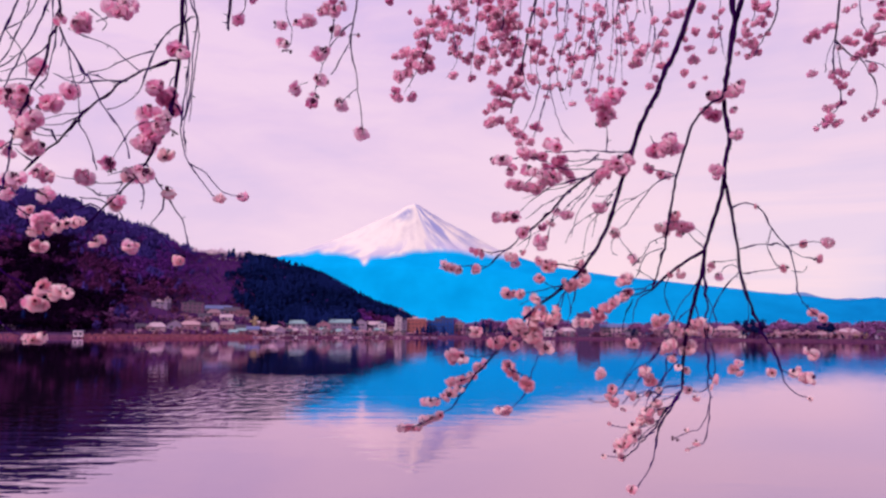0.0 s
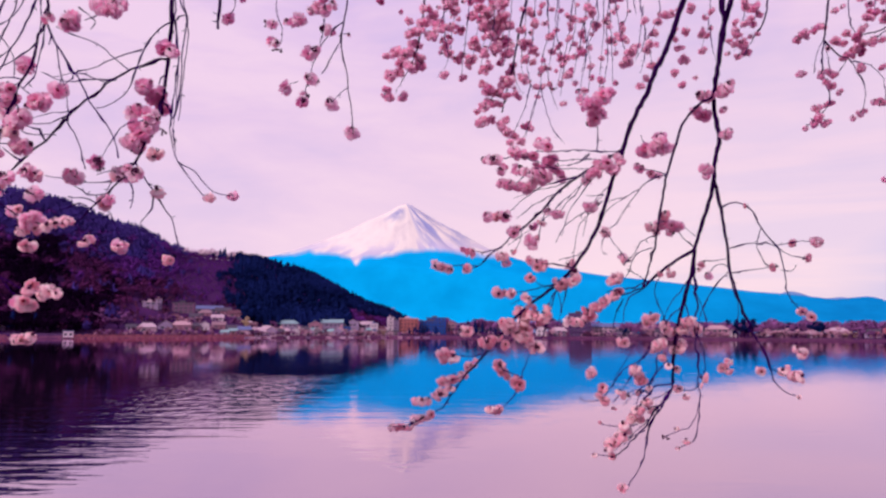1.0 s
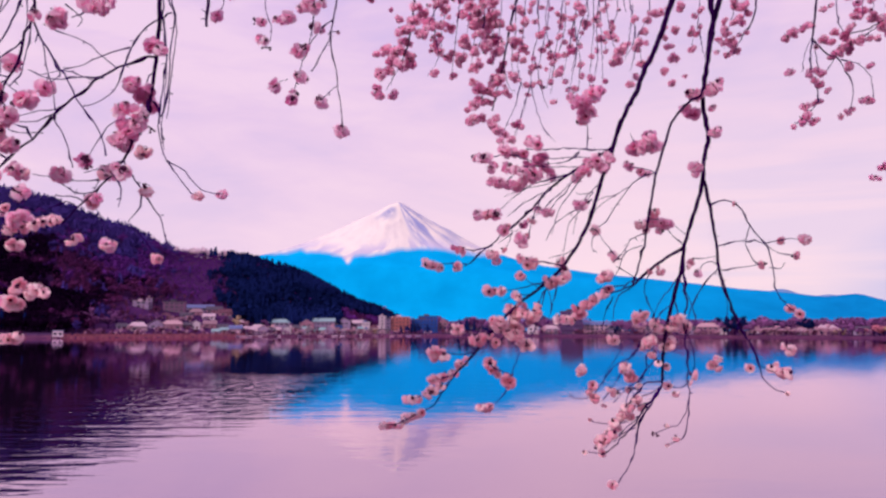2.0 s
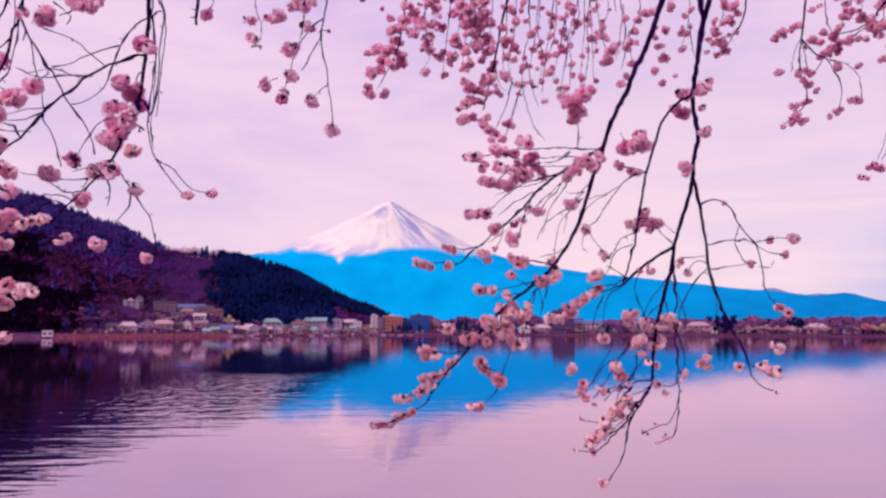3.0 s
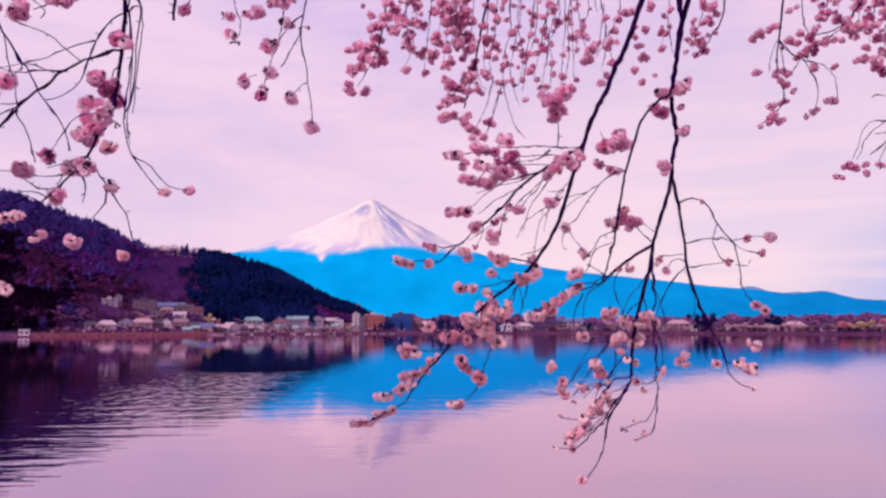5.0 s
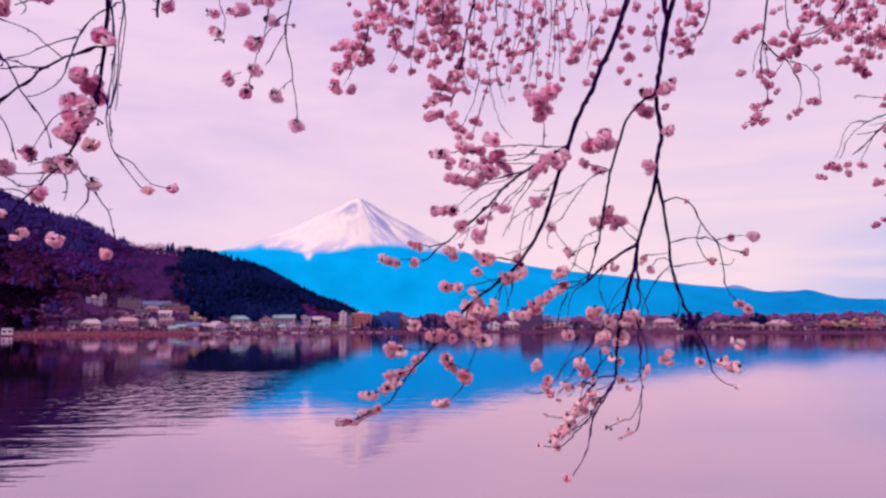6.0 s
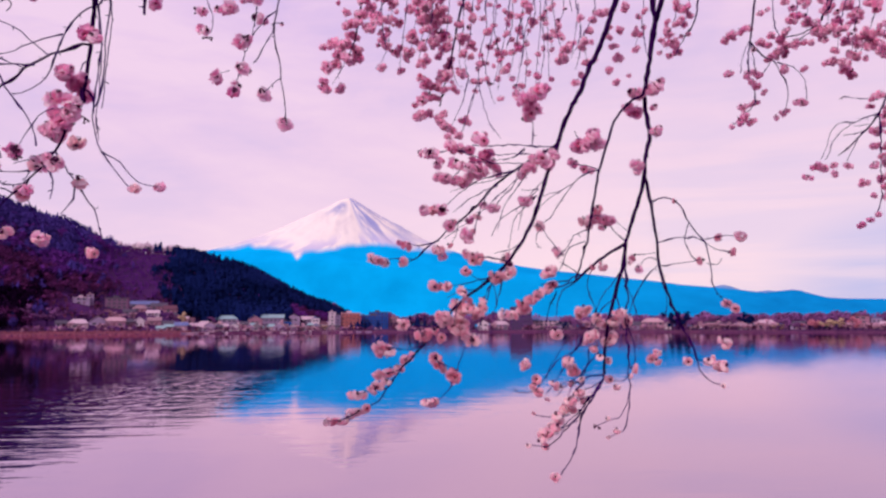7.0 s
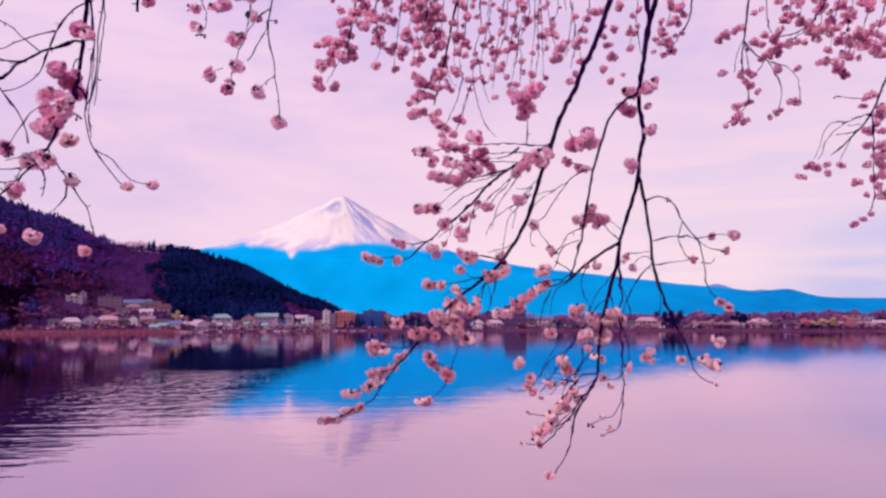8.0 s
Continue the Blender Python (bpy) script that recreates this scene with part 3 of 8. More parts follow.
SLOPE_HOUSES = ((-218.4, 566.0, 11.4), (-214.7, 572.5, 4.4), (-197.6, 579.6, 17.0), (-184.5, 601.8, 21.4), (-172.5, 600.8, 12.1), (-181.6, 582.7, 9.9), (-161.4, 594.2, 11.0))
SLOPE_FRONT = 575.0
wood_rng = random.Random(21)
woods = {"conifer": ([], []), "bare": ([], []), "pale": ([], []), "garden": ([], []), "fir": ([], []), "shade": ([], []), "rust": ([], [])}
for k in range(16000):
    a = wood_rng.uniform(-0.86, -0.02)
    rise, beyond = crest(a)
    s = wood_rng.uniform(0.06, 1.08) ** 0.8 * beyond
    if s < 32:
        continue
    y = shore(a) + s
    x = a * y + wood_rng.uniform(-2, 2)
    z = land(a, y)
    if z < 3.4 + (0.012 if a < -0.24 else 0.005) * y and a > -0.45:
        continue
    up = s / beyond
    foot = Vector((x, y, z - 0.3))
    patch = wobble(x, y, 0.011, 5.0)
    stand = wobble(x, y, 0.022, 8.0)
    b = a + 0.026 * stand + wood_rng.gauss(0, 0.013)   # the stands run into one another
    e = (z - EYE) / y + 0.012 * patch + wood_rng.gauss(0, 0.003)
    some = 0.5 + 1.1 * wobble(x, y, 0.03, 12.0) + wood_rng.gauss(0, 0.10)   # kinds of tree grow in groups
    near_house = any(abs(x * hy / y - hx) < 0.5 * hw + 1.5 and -26 < y - hy < 14 for hx, hy, hw in SLOPE_HOUSES)
    if near_house:
        if y < SLOPE_FRONT and wood_rng.random() < 0.7:
            bare_into(*woods["garden"], wood_rng, foot, wood_rng.uniform(1.2, 2.2), 12)
        continue
    if -0.405 < a < -0.245 and up > 0.95:   # thin budding trees along the level crest
        lot = wood_rng.random()
        if lot < (0.62 if a > -0.35 else 0.25):
            bare_into(*woods["pale"], wood_rng, foot, wood_rng.uniform(8, 13), 9)
        elif lot < 0.8:
            bare_into(*woods["bare"], wood_rng, foot, wood_rng.uniform(4, 7), 12)
    elif a < -0.345 and up > 0.90:   # firs stand out along the skyline
        lot = wood_rng.random()
        if lot < 0.30:
            conifer_into(*woods["fir"], wood_rng, foot, wood_rng.choice((6, 8, 11, 14)) * wood_rng.uniform(0.9, 1.1))
        elif lot < 0.68:
            bare_into(*woods["fir"], wood_rng, foot, wood_rng.choice((4, 6, 9, 13)) * wood_rng.uniform(0.9, 1.1), 22)
    elif -0.43 < b < -0.262 and e < 0.044:   # open gardens round the houses on the slope
        if wood_rng.random() < 0.88:
            bare_into(*woods[wood_rng.choice(("garden", "bare", "garden", "rust", "shade"))], wood_rng, foot, wood_rng.choice((2.0, 2.6, 3.2, 4.0, 5.5)) * wood_rng.uniform(0.8, 1.2), 14)
    elif b < -0.512 and e < 0.118 or b < -0.455 and e < 0.050:   # black evergreens in the fold of the hill, its shade put into their colour
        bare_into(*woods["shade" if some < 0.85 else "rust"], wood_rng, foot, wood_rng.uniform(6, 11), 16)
    elif -0.515 < b < -0.44 and 0.066 < e < 0.098:   # a stand of reddish twigs
        bare_into(*woods["rust" if some < 0.75 else "bare"], wood_rng, foot, wood_rng.uniform(5, 8), 16)
    elif -0.352 < b < -0.262:   # a smooth slope of low brushwood
        bare_into(*woods["bare" if some < 0.9 else "rust"], wood_rng, foot, wood_rng.uniform(2.6, 4.8), 12)
    elif b < -0.262:   # bare woods, with more firs towards the top
        if some < 0.16 + 0.75 * smooth01((e - 0.075) / 0.06) + 0.3 * stand:
            if some < 0.07:
                conifer_into(*woods["fir"], wood_rng, foot, wood_rng.uniform(7, 12))
            else:
                bare_into(*woods["fir"], wood_rng, foot, wood_rng.uniform(6, 10), 18)
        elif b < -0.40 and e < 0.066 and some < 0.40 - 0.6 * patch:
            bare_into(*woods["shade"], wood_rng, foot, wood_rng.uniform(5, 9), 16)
        elif e < 0.064:
            bare_into(*woods["rust"], wood_rng, foot, wood_rng.uniform(5, 9), 16)
        else:
            bare_into(*woods["bare"], wood_rng, foot, wood_rng.uniform(5, 9), 18)
    elif a > -0.118 and up < 0.62:   # purple brushwood at the hill's toe
        bare_into(*woods["bare" if some < 0.6 else "rust"], wood_rng, foot, wood_rng.uniform(4, 7), 16)
    elif -0.228 < b < -0.192 and 0.072 < e < 0.090 or -0.21 < b < -0.15 and 0.034 < e < 0.044:   # clearings among the conifers
        bare_into(*woods["rust" if some < 0.5 else "bare"], wood_rng, foot, wood_rng.uniform(4, 7), 16)
    elif some < 0.60:   # broad crowns among the spires
        bare_into(*woods["conifer"], wood_rng, foot, wood_rng.uniform(8, 13), 22)
    else:
        conifer_into(*woods["conifer"], wood_rng, foot, wood_rng.uniform(8, 14))
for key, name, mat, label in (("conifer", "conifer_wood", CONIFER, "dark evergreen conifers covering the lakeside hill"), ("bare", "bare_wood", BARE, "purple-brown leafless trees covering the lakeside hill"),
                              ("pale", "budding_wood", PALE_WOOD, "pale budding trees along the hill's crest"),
                              ("shade", "evergreen_wood", SHADE, "black-green broadleaf evergreens with the hill's shade in their colour"),
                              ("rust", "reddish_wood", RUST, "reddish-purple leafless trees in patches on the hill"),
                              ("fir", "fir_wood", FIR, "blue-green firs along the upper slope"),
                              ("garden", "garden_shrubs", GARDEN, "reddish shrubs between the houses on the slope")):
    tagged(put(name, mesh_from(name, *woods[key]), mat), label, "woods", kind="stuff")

# a low wood behind the town, across the plain
verts, faces = [], []
for k in range(2600):
    a = wood_rng.uniform(-0.06, 0.95)
    y = shore(a) + wood_rng.uniform(55, 240)
    if a < 0.032 and y < 705:   # the hotels stand clear of the trees
        continue
    foot = Vector((a * y, y, land(a, y) - 0.3))
    bare_into(verts, faces, wood_rng, foot, wood_rng.uniform(6, 11) * (1.25 if a < 0.2 else 1.06) * (1.0 + 0.35 * wobble(a * 40, 1, 1.0)), 14)
tagged(put("town_wood", mesh_from("town_wood", verts, faces), TOWN_WOOD), "purple leafless trees behind the lakeside town", "woods", kind="stuff")
verts, faces = [], []
for k in range(60):
    a = wood_rng.choice((0.03, 0.05, 0.07, -0.02, -0.01)) + wood_rng.gauss(0, 0.014)
    y = shore(a) + wood_rng.uniform(25, 110)
    conifer_into(verts, faces, wood_rng, Vector((a * y, y, land(a, y) - 0.3)), wood_rng.uniform(6, 10))
tagged(put("town_conifers", mesh_from("town_conifers", verts, faces), CONIFER), "dark conifer groups among the lakeside houses", "woods", kind="stuff")

# dry reeds along the bank, and the lower grassy bank all round the bay
verts, faces = [], []
for k in range(5200):
    a = wood_rng.uniform(-0.80, -0.245)
    if -0.535 < a < -0.49 or (a < -0.49 and wood_rng.random() < 0.75):
        continue
    y = shore(a) + wood_rng.uniform(-1.5, 7)
    x, z, h = a * y, land(a, y) - 0.2, wood_rng.uniform(0.6, 1.25)
    w = wood_rng.uniform(0.12, 0.35)
    lean = Vector((wood_rng.uniform(-0.4, 0.4), wood_rng.uniform(-0.3, 0.3), h))
    b = len(verts)
    q = Vector((x, y, z))
    verts += [q - Vector((w, 0, 0)), q + Vector((w, 0.1, 0)), q + lean * 0.6 + Vector((w * 0.7, 0, 0)), q + lean, q + lean * 0.6 - Vector((w * 0.7, 0.1, 0))]
    faces += [(b, b + 1, b + 2, b + 4), (b + 4, b + 2, b + 3)]
tagged(put("reed_bed", mesh_from("reed_bed", verts, faces), REED), "dry reddish reeds along the lake's edge", "reeds", kind="stuff")
verts, faces = [], []
for k in range(241):
    a = -0.95 + 1.95 * k / 240
    for s, z in ((-1.5, -0.4), (0.4, 0.40 + 0.25 * wobble(a * 300, 0, 0.4)), (4, 1.2), (11, 1.85), (20, 1.6)):
        y = shore(a) + s
        verts.append(Vector((a * y, y, z if s < 15 else land(a, y) - 0.2)))
for k in range(240):
    faces += [(k * 5 + j, (k + 1) * 5 + j, (k + 1) * 5 + j + 1, k * 5 + j + 1) for j in range(4)]
tagged(put("shore_bank", mesh_from("shore_bank", verts, faces, True), BANK), "low reddish grass bank at the lake's edge", "bank", kind="structure")


# hedges and garden shrubs that half hide the houses along the water
hedges = {"garden": ([], []), "bare": ([], []), "bloom": ([], [])}
for k in range(1500):
    a = wood_rng.uniform(-0.46, 0.78)
    y = shore(a) + wood_rng.choice((7, 9, 12, 16, 24, 34)) + wood_rng.uniform(-1, 3)
    thick = wobble(a * 60, 2, 1.0)
    if thick < -0.15 or (-0.066 < a < 0.022 and y > shore(a) + 10):
        continue
    bare_into(*hedges[wood_rng.choice(("garden", "garden", "bare", "bare", "bloom"))], wood_rng, Vector((a * y, y, land(a, y) - 0.4)), wood_rng.uniform(1.8, 4.2) * (1 + thick), 14)
for key, name, mat, label in (("garden", "lakeside_hedges", GARDEN, "dark reddish hedges in front of the lakeside houses"), ("bare", "lakeside_brushwood", TOWN_WOOD, "purple leafless brushwood along the lake shore"),
                              ("bloom", "lakeside_blossom", FAR_BLOOM, "low pale pink blossoming shrubs along the shore")):
    tagged(put(name, mesh_from(name, *hedges[key]), mat), label, "shrubs", kind="stuff")


# ---- the weeping cherry ----
def tube_into(verts, faces, pts, r0, r1, sides, seed):
    """A tapering, slightly knotted tube along a smooth curve through the points."""
    rng = random.Random(seed)
    p = [Vector(q) for q in pts]
    ext = [p[0] * 2 - p[1]] + p + [p[-1] * 2 - p[-2]]
    line = []
    for k in range(1, len(ext) - 2):
        a, b, c, d = ext[k - 1:k + 3]
        steps = max(2, min(7, int((c - b).length / 0.02)))
        for s in range(steps):
            t = s / steps
            line.append(0.5 * (2 * b + (c - a) * t + (2 * a - 5 * b + 4 * c - d) * t * t + (3 * b - a - 3 * c + d) * t ** 3))
    line.append(p[-1])
    up = Vector((0.3, 1, 0.2))
    if r0 <= 0.0045 and sides > 4:   # twigs kink from bud to bud
        last = len(line) - 1
        for k in range(1, last):
            lull = min(1.0, 3.0 * k / last, 3.0 * (last - k) / last)
            line[k] = line[k] + Vector((rng.gauss(0, 1), rng.gauss(0, 1), rng.gauss(0, 1))) * (0.0009 if p[0].y < 2.45 else 0.0016) * lull
    base = len(verts)
    for k, q in enumerate(line):
        along = (line[min(k + 1, len(line) - 1)] - line[max(k - 1, 0)]).normalized()
        side = along.cross(up).normalized()
        other = side.cross(along)
        f = k / (len(line) - 1)
        r = (r0 + (r1 - r0) * f) * rng.uniform(0.88, 1.14)
        loose = 0.30 if r > 0.0042 else 0.95   # thin twigs are crooked and knotted
        if r <= 0.0042 and sides > 4 and rng.random() < 0.2:
            r *= 1.8
        q = q + (side * rng.uniform(-1, 1) + other * rng.uniform(-1, 1)) * r * loose
        for s in range(sides):
            w = 2 * math.pi * s / sides
            verts.append(q + (side * math.cos(w) + other * math.sin(w)) * r)
    for k in range(len(line) - 1):
        for s in range(sides):
            a, b = base + k * sides + s, base + k * sides + (s + 1) % sides
            faces.append((a, b, b + sides, a + sides))
    if 0.0009 < r1 and r0 < 0.012 and sides > 4:   # short spurs and buds stand off the bark
        for k in range(1, len(line) - 1):
            if rng.random() < 0.22:
                along = (line[k + 1] - line[k]).normalized()
                d = (Vector((rng.gauss(0, 1), rng.gauss(0, 1), rng.gauss(0, 1))).normalized() + along * 0.7).normalized()
                f = k / (len(line) - 1)
                w = r0 + (r1 - r0) * f
                q = line[k] + d * (w + rng.uniform(0.004, 0.011))
                e = d.orthogonal().normalized() * 0.0011
                g = d.cross(e)
                b = len(verts)
                verts += [line[k] + e, line[k] + g, line[k] - e - g, q + e * 1.3, q + g * 1.3, q - (e + g) * 1.3, q + d * 0.003]
                faces += [(b, b + 1, b + 4, b + 3), (b + 1, b + 2, b + 5, b + 4), (b + 2, b, b + 3, b + 5), (b + 3, b + 4, b + 6), (b + 4, b + 5, b + 6), (b + 5, b + 3, b + 6)]
    faces.append(tuple(base + s for s in range(sides)))
    faces.append(tuple(base + (len(line) - 1) * sides + s for s in reversed(range(sides))))
    return line


def tube(name, pts, r0, r1, mat, parent, sides=7, label=""):
    verts, faces = [], []
    tube_into(verts, faces, pts, r0, r1, sides, len(pts) + int(abs(pts[0][0]) * 9173))
    return put(name, mesh_from(name, verts, faces, True), mat, parent, label)


def petal_into(verts, faces, root, out, up, length, width, cup):
    """One cupped petal, notched at the tip."""
    side = out.cross(up).normalized()
    b = len(verts)
    verts += [root, root + out * length * 0.55 + side * width * 0.5 + up * cup * 0.1, root + out * length * 0.60 - up * cup * 0.25,
              root + out * length * 0.55 - side * width * 0.5 + up * cup * 0.1, root + out * length * 0.90 + side * width * 0.36 + up * cup,
              root + out * length * 0.96 + up * cup * 0.7, root + out * length * 0.90 - side * width * 0.36 + up * cup]
    faces += [(b, b + 1, b + 2), (b, b + 2, b + 3), (b + 1, b + 4, b + 5, b + 2), (b + 2, b + 5, b + 6, b + 3)]


def flower_into(verts, faces, rng, centre, face, size):
    """A double flower: three whorls of petals that open towards face."""
    a = face.orthogonal().normalized()
    b = face.cross(a)
    for count, lift, long_ in ((6, 0.20, 0.46), (6, 0.75, 0.44), (4, 1.6, 0.36)):
        shift = rng.uniform(0, 6.3)
        for k in range(count):
            w = shift + 2 * math.pi * k / count + rng.uniform(-0.25, 0.25)
            out = (a * math.cos(w) + b * math.sin(w) + face * (lift + rng.uniform(-0.2, 0.2))).normalized()
            petal_into(verts, faces, centre, out, (face * 1.0 - out * 0.3).normalized(), size * long_ * rng.uniform(0.85, 1.15), size * rng.uniform(0.46, 0.60), size * 0.10)


def pompom_into(verts, faces, rng, centre, size, petals):
    """A round, very double flower: petals all over a ball."""
    for k in range(petals):
        v = 1 - 2 * (k + 0.5) / petals
        w = 2.39996 * k + rng.uniform(-0.3, 0.3)
        d = Vector((math.cos(w) * math.sqrt(1 - v * v), math.sin(w) * math.sqrt(1 - v * v), v))
        if d.z > 0.86:
            continue
        d = (d + Vector((rng.uniform(-0.25, 0.25), rng.uniform(-0.25, 0.25), rng.uniform(-0.3, 0.1)))).normalized()
        up = (d.orthogonal() + Vector((rng.uniform(-1, 1), rng.uniform(-1, 1), rng.uniform(-1, 1))) * 0.8).normalized()
        up = (up - d * up.dot(d)).normalized()
        petal_into(verts, faces, centre + d * size * rng.uniform(0.08, 0.14), d, up, size * rng.uniform(0.26, 0.44), size * rng.uniform(0.36, 0.54), size * rng.uniform(0.03, 0.12))


FLOWER_WIDTH = {1: 1.0, 2: 0.74, 3: 0.64, 4: 0.57, 5: 0.52}


def cluster_mesh(seed, count, wide_open):
    """A cluster of double flowers about 1 across: petals, eyes, and dark calyxes on stalks from one spur."""
    rng = random.Random(seed)
    wide = FLOWER_WIDTH[count]
    verts, faces, mids = [], [], []
    for k in range(count):
        w, v = 2.39996 * k + rng.uniform(-0.5, 0.5), (0.55 - 1.25 * (k + 0.5) / count + rng.uniform(-0.2, 0.2) if count > 1 else 0)
        d = Vector((math.cos(w) * math.sqrt(max(0.05, 1 - v * v)), math.sin(w) * math.sqrt(max(0.05, 1 - v * v)), v))
        c = d * (1 - wide) * 0.5 * rng.uniform(0.85, 1.25)
        face = (d + Vector((rng.gauss(0, 0.3), rng.gauss(0, 0.3), rng.gauss(-0.3, 0.3)))).normalized()
        mids.append((c, face))
        if rng.random() < (0.35 if wide_open else 0.66):
            pompom_into(verts, faces, rng, c, wide * rng.uniform(0.95, 1.12), 42 if count > 1 else 28)
        else:
            flower_into(verts, faces, rng, c - face * wide * 0.12, face, wide * rng.uniform(0.95, 1.15))
    petals = len(faces)
    for c, face in mids:   # the deep pink eye of each flower
        a = face.orthogonal().normalized() * wide * 0.135
        e = face.cross(a)
        b = len(verts)
        q = c + face * wide * rng.uniform(0.02, 0.10)
        verts += [q + a, q + (a + e) * 0.7, q + e, q + (e - a) * 0.7, q - a, q - (a + e) * 0.7, q - e, q + (a - e) * 0.7, q + face * wide * 0.10]
        faces += [(b + j, b + (j + 1) % 8, b + 8) for j in range(8)]
    eyes = len(faces) - petals
    spur = Vector((0, 0, 0.30))
    for c, face in mids:
        root = c - face * wide * 0.16
        tube_into(verts, faces, [root, root - face * wide * 0.12, root - face * wide * 0.24], wide * (0.13 if count > 1 or wide_open else 0.23), wide * (0.08 if count > 1 or wide_open else 0.13), 6, rng.random())
        tube_into(verts, faces, [root - face * wide * 0.22, (root - face * wide * 0.4).lerp(spur, 0.5), spur + Vector((rng.uniform(-0.04, 0.04), 0, 0.06))], 0.026, 0.020, 4, rng.random())
    me = mesh_from("blossom", verts, faces, True)
    for mat in ((LIT_OPEN_PETAL, CALYX, EYE_DARK) if wide_open else (PETAL, CALYX, EYE_PINK)):
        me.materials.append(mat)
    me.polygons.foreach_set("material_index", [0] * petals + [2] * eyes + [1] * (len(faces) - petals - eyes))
    return me


def bud_mesh(seed):
    """A few dark closed buds on short stalks."""
    rng = random.Random(seed)
    verts, faces = [], []
    for k in range(5):
        d = Vector((rng.uniform(-1, 1), rng.uniform(-1, 1), rng.uniform(-1, 0.4))).normalized()
        tube_into(verts, faces, [(0, 0, 0), d * 0.2, d * 0.3, d * 0.42, d * 0.5], 0.03, 0.03, 4, k)
        tube_into(verts, faces, [d * 0.28, d * 0.34, d * 0.44, d * 0.5], 0.05, 0.10, 6, k + 9)
    me = mesh_from("bud", verts, faces, True)
    me.materials.append(CALYX)
    return me


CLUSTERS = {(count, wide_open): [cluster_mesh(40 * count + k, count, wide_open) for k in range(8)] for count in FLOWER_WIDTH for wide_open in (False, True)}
BUDS = [bud_mesh(k) for k in range(3)]
bloom_rng = random.Random(11)


def blossom(parent, x, y, z, d):
    """One blossom cluster d metres across, in the middle of (x, y, z): the single flowers are 3 to 4 cm wide."""
    bud = d < 0.026 and bloom_rng.random() < 0.35
    full = d / (1.32 if y < 3.0 else 1.0)   # the low boughs over the bank bear fuller flowers
    wide_open = z < 3.88 + bloom_rng.gauss(0, 0.12)   # the lowest hang wide open, in petals coloured paler for the light on them
    count = 1 if full < 0.040 else 2 if full < 0.050 else 3 if full < 0.062 else 4 if full < 0.075 else 5
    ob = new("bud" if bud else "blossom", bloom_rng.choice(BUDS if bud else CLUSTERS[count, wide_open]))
    ob.parent = parent
    s = d * (1.5 if bud else 0.98 if wide_open else 1.08 if y < 3.2 else 0.90)
    ob.matrix_local = Matrix.LocRotScale((x, y, z), Euler((bloom_rng.uniform(-0.7, 0.7), bloom_rng.uniform(-0.7, 0.7), bloom_rng.uniform(0, 6.28))), (s * bloom_rng.uniform(0.88, 1.15), s * bloom_rng.uniform(0.88, 1.15), s * bloom_rng.uniform(0.82, 1.08)))
    return ob


def blossoms(parent, rows):
    for row in rows:
        blossom(parent, *row)


def spray(parent, pts, count, d0, d1, spread, skip=0.0):
    """A thin drooping twig with blossoms scattered along it."""
    tw = tube("twig", pts, 0.0025, 0.0011, TWIG, parent, 5)
    xs = [Vector(q) for q in pts]
    for k in range(count):
        f = skip + (1 - skip) * (k + bloom_rng.random()) / count * (len(xs) - 1) / (len(xs) - 1)
        f *= len(xs) - 1
        i = min(int(f), len(xs) - 2)
        q = xs[i].lerp(xs[i + 1], f - i) + Vector((bloom_rng.gauss(0, spread), bloom_rng.gauss(0, spread * 1.3), bloom_rng.gauss(0, spread * 0.6)))
        blossom(parent, q.x, q.y, q.z, bloom_rng.uniform(d0, d1))
        if bloom_rng.random() < 0.8:   # single flowers hang between the clusters
            f = bloom_rng.uniform(skip, 1.0) * (len(xs) - 1)
            i = min(int(f), len(xs) - 2)
            q = xs[i].lerp(xs[i + 1], f - i) + Vector((bloom_rng.gauss(0, spread * 1.7), bloom_rng.gauss(0, spread * 1.7), bloom_rng.gauss(0, spread)))
            blossom(parent, q.x, q.y, q.z, bloom_rng.uniform(0.030, 0.040))
    return tw


FOOT = Vector((0.9, -1.6, 1.9))
cherry = new("cherry_tree")
cherry.location = FOOT
tagged(cherry, "weeping cherry tree in full pink bloom on the lake bank", "tree")


def rooted(ob):
    """Keeps a part of the tree where it was built."""
    ob.matrix_parent_inverse = Matrix.Translation(-FOOT)
    return ob


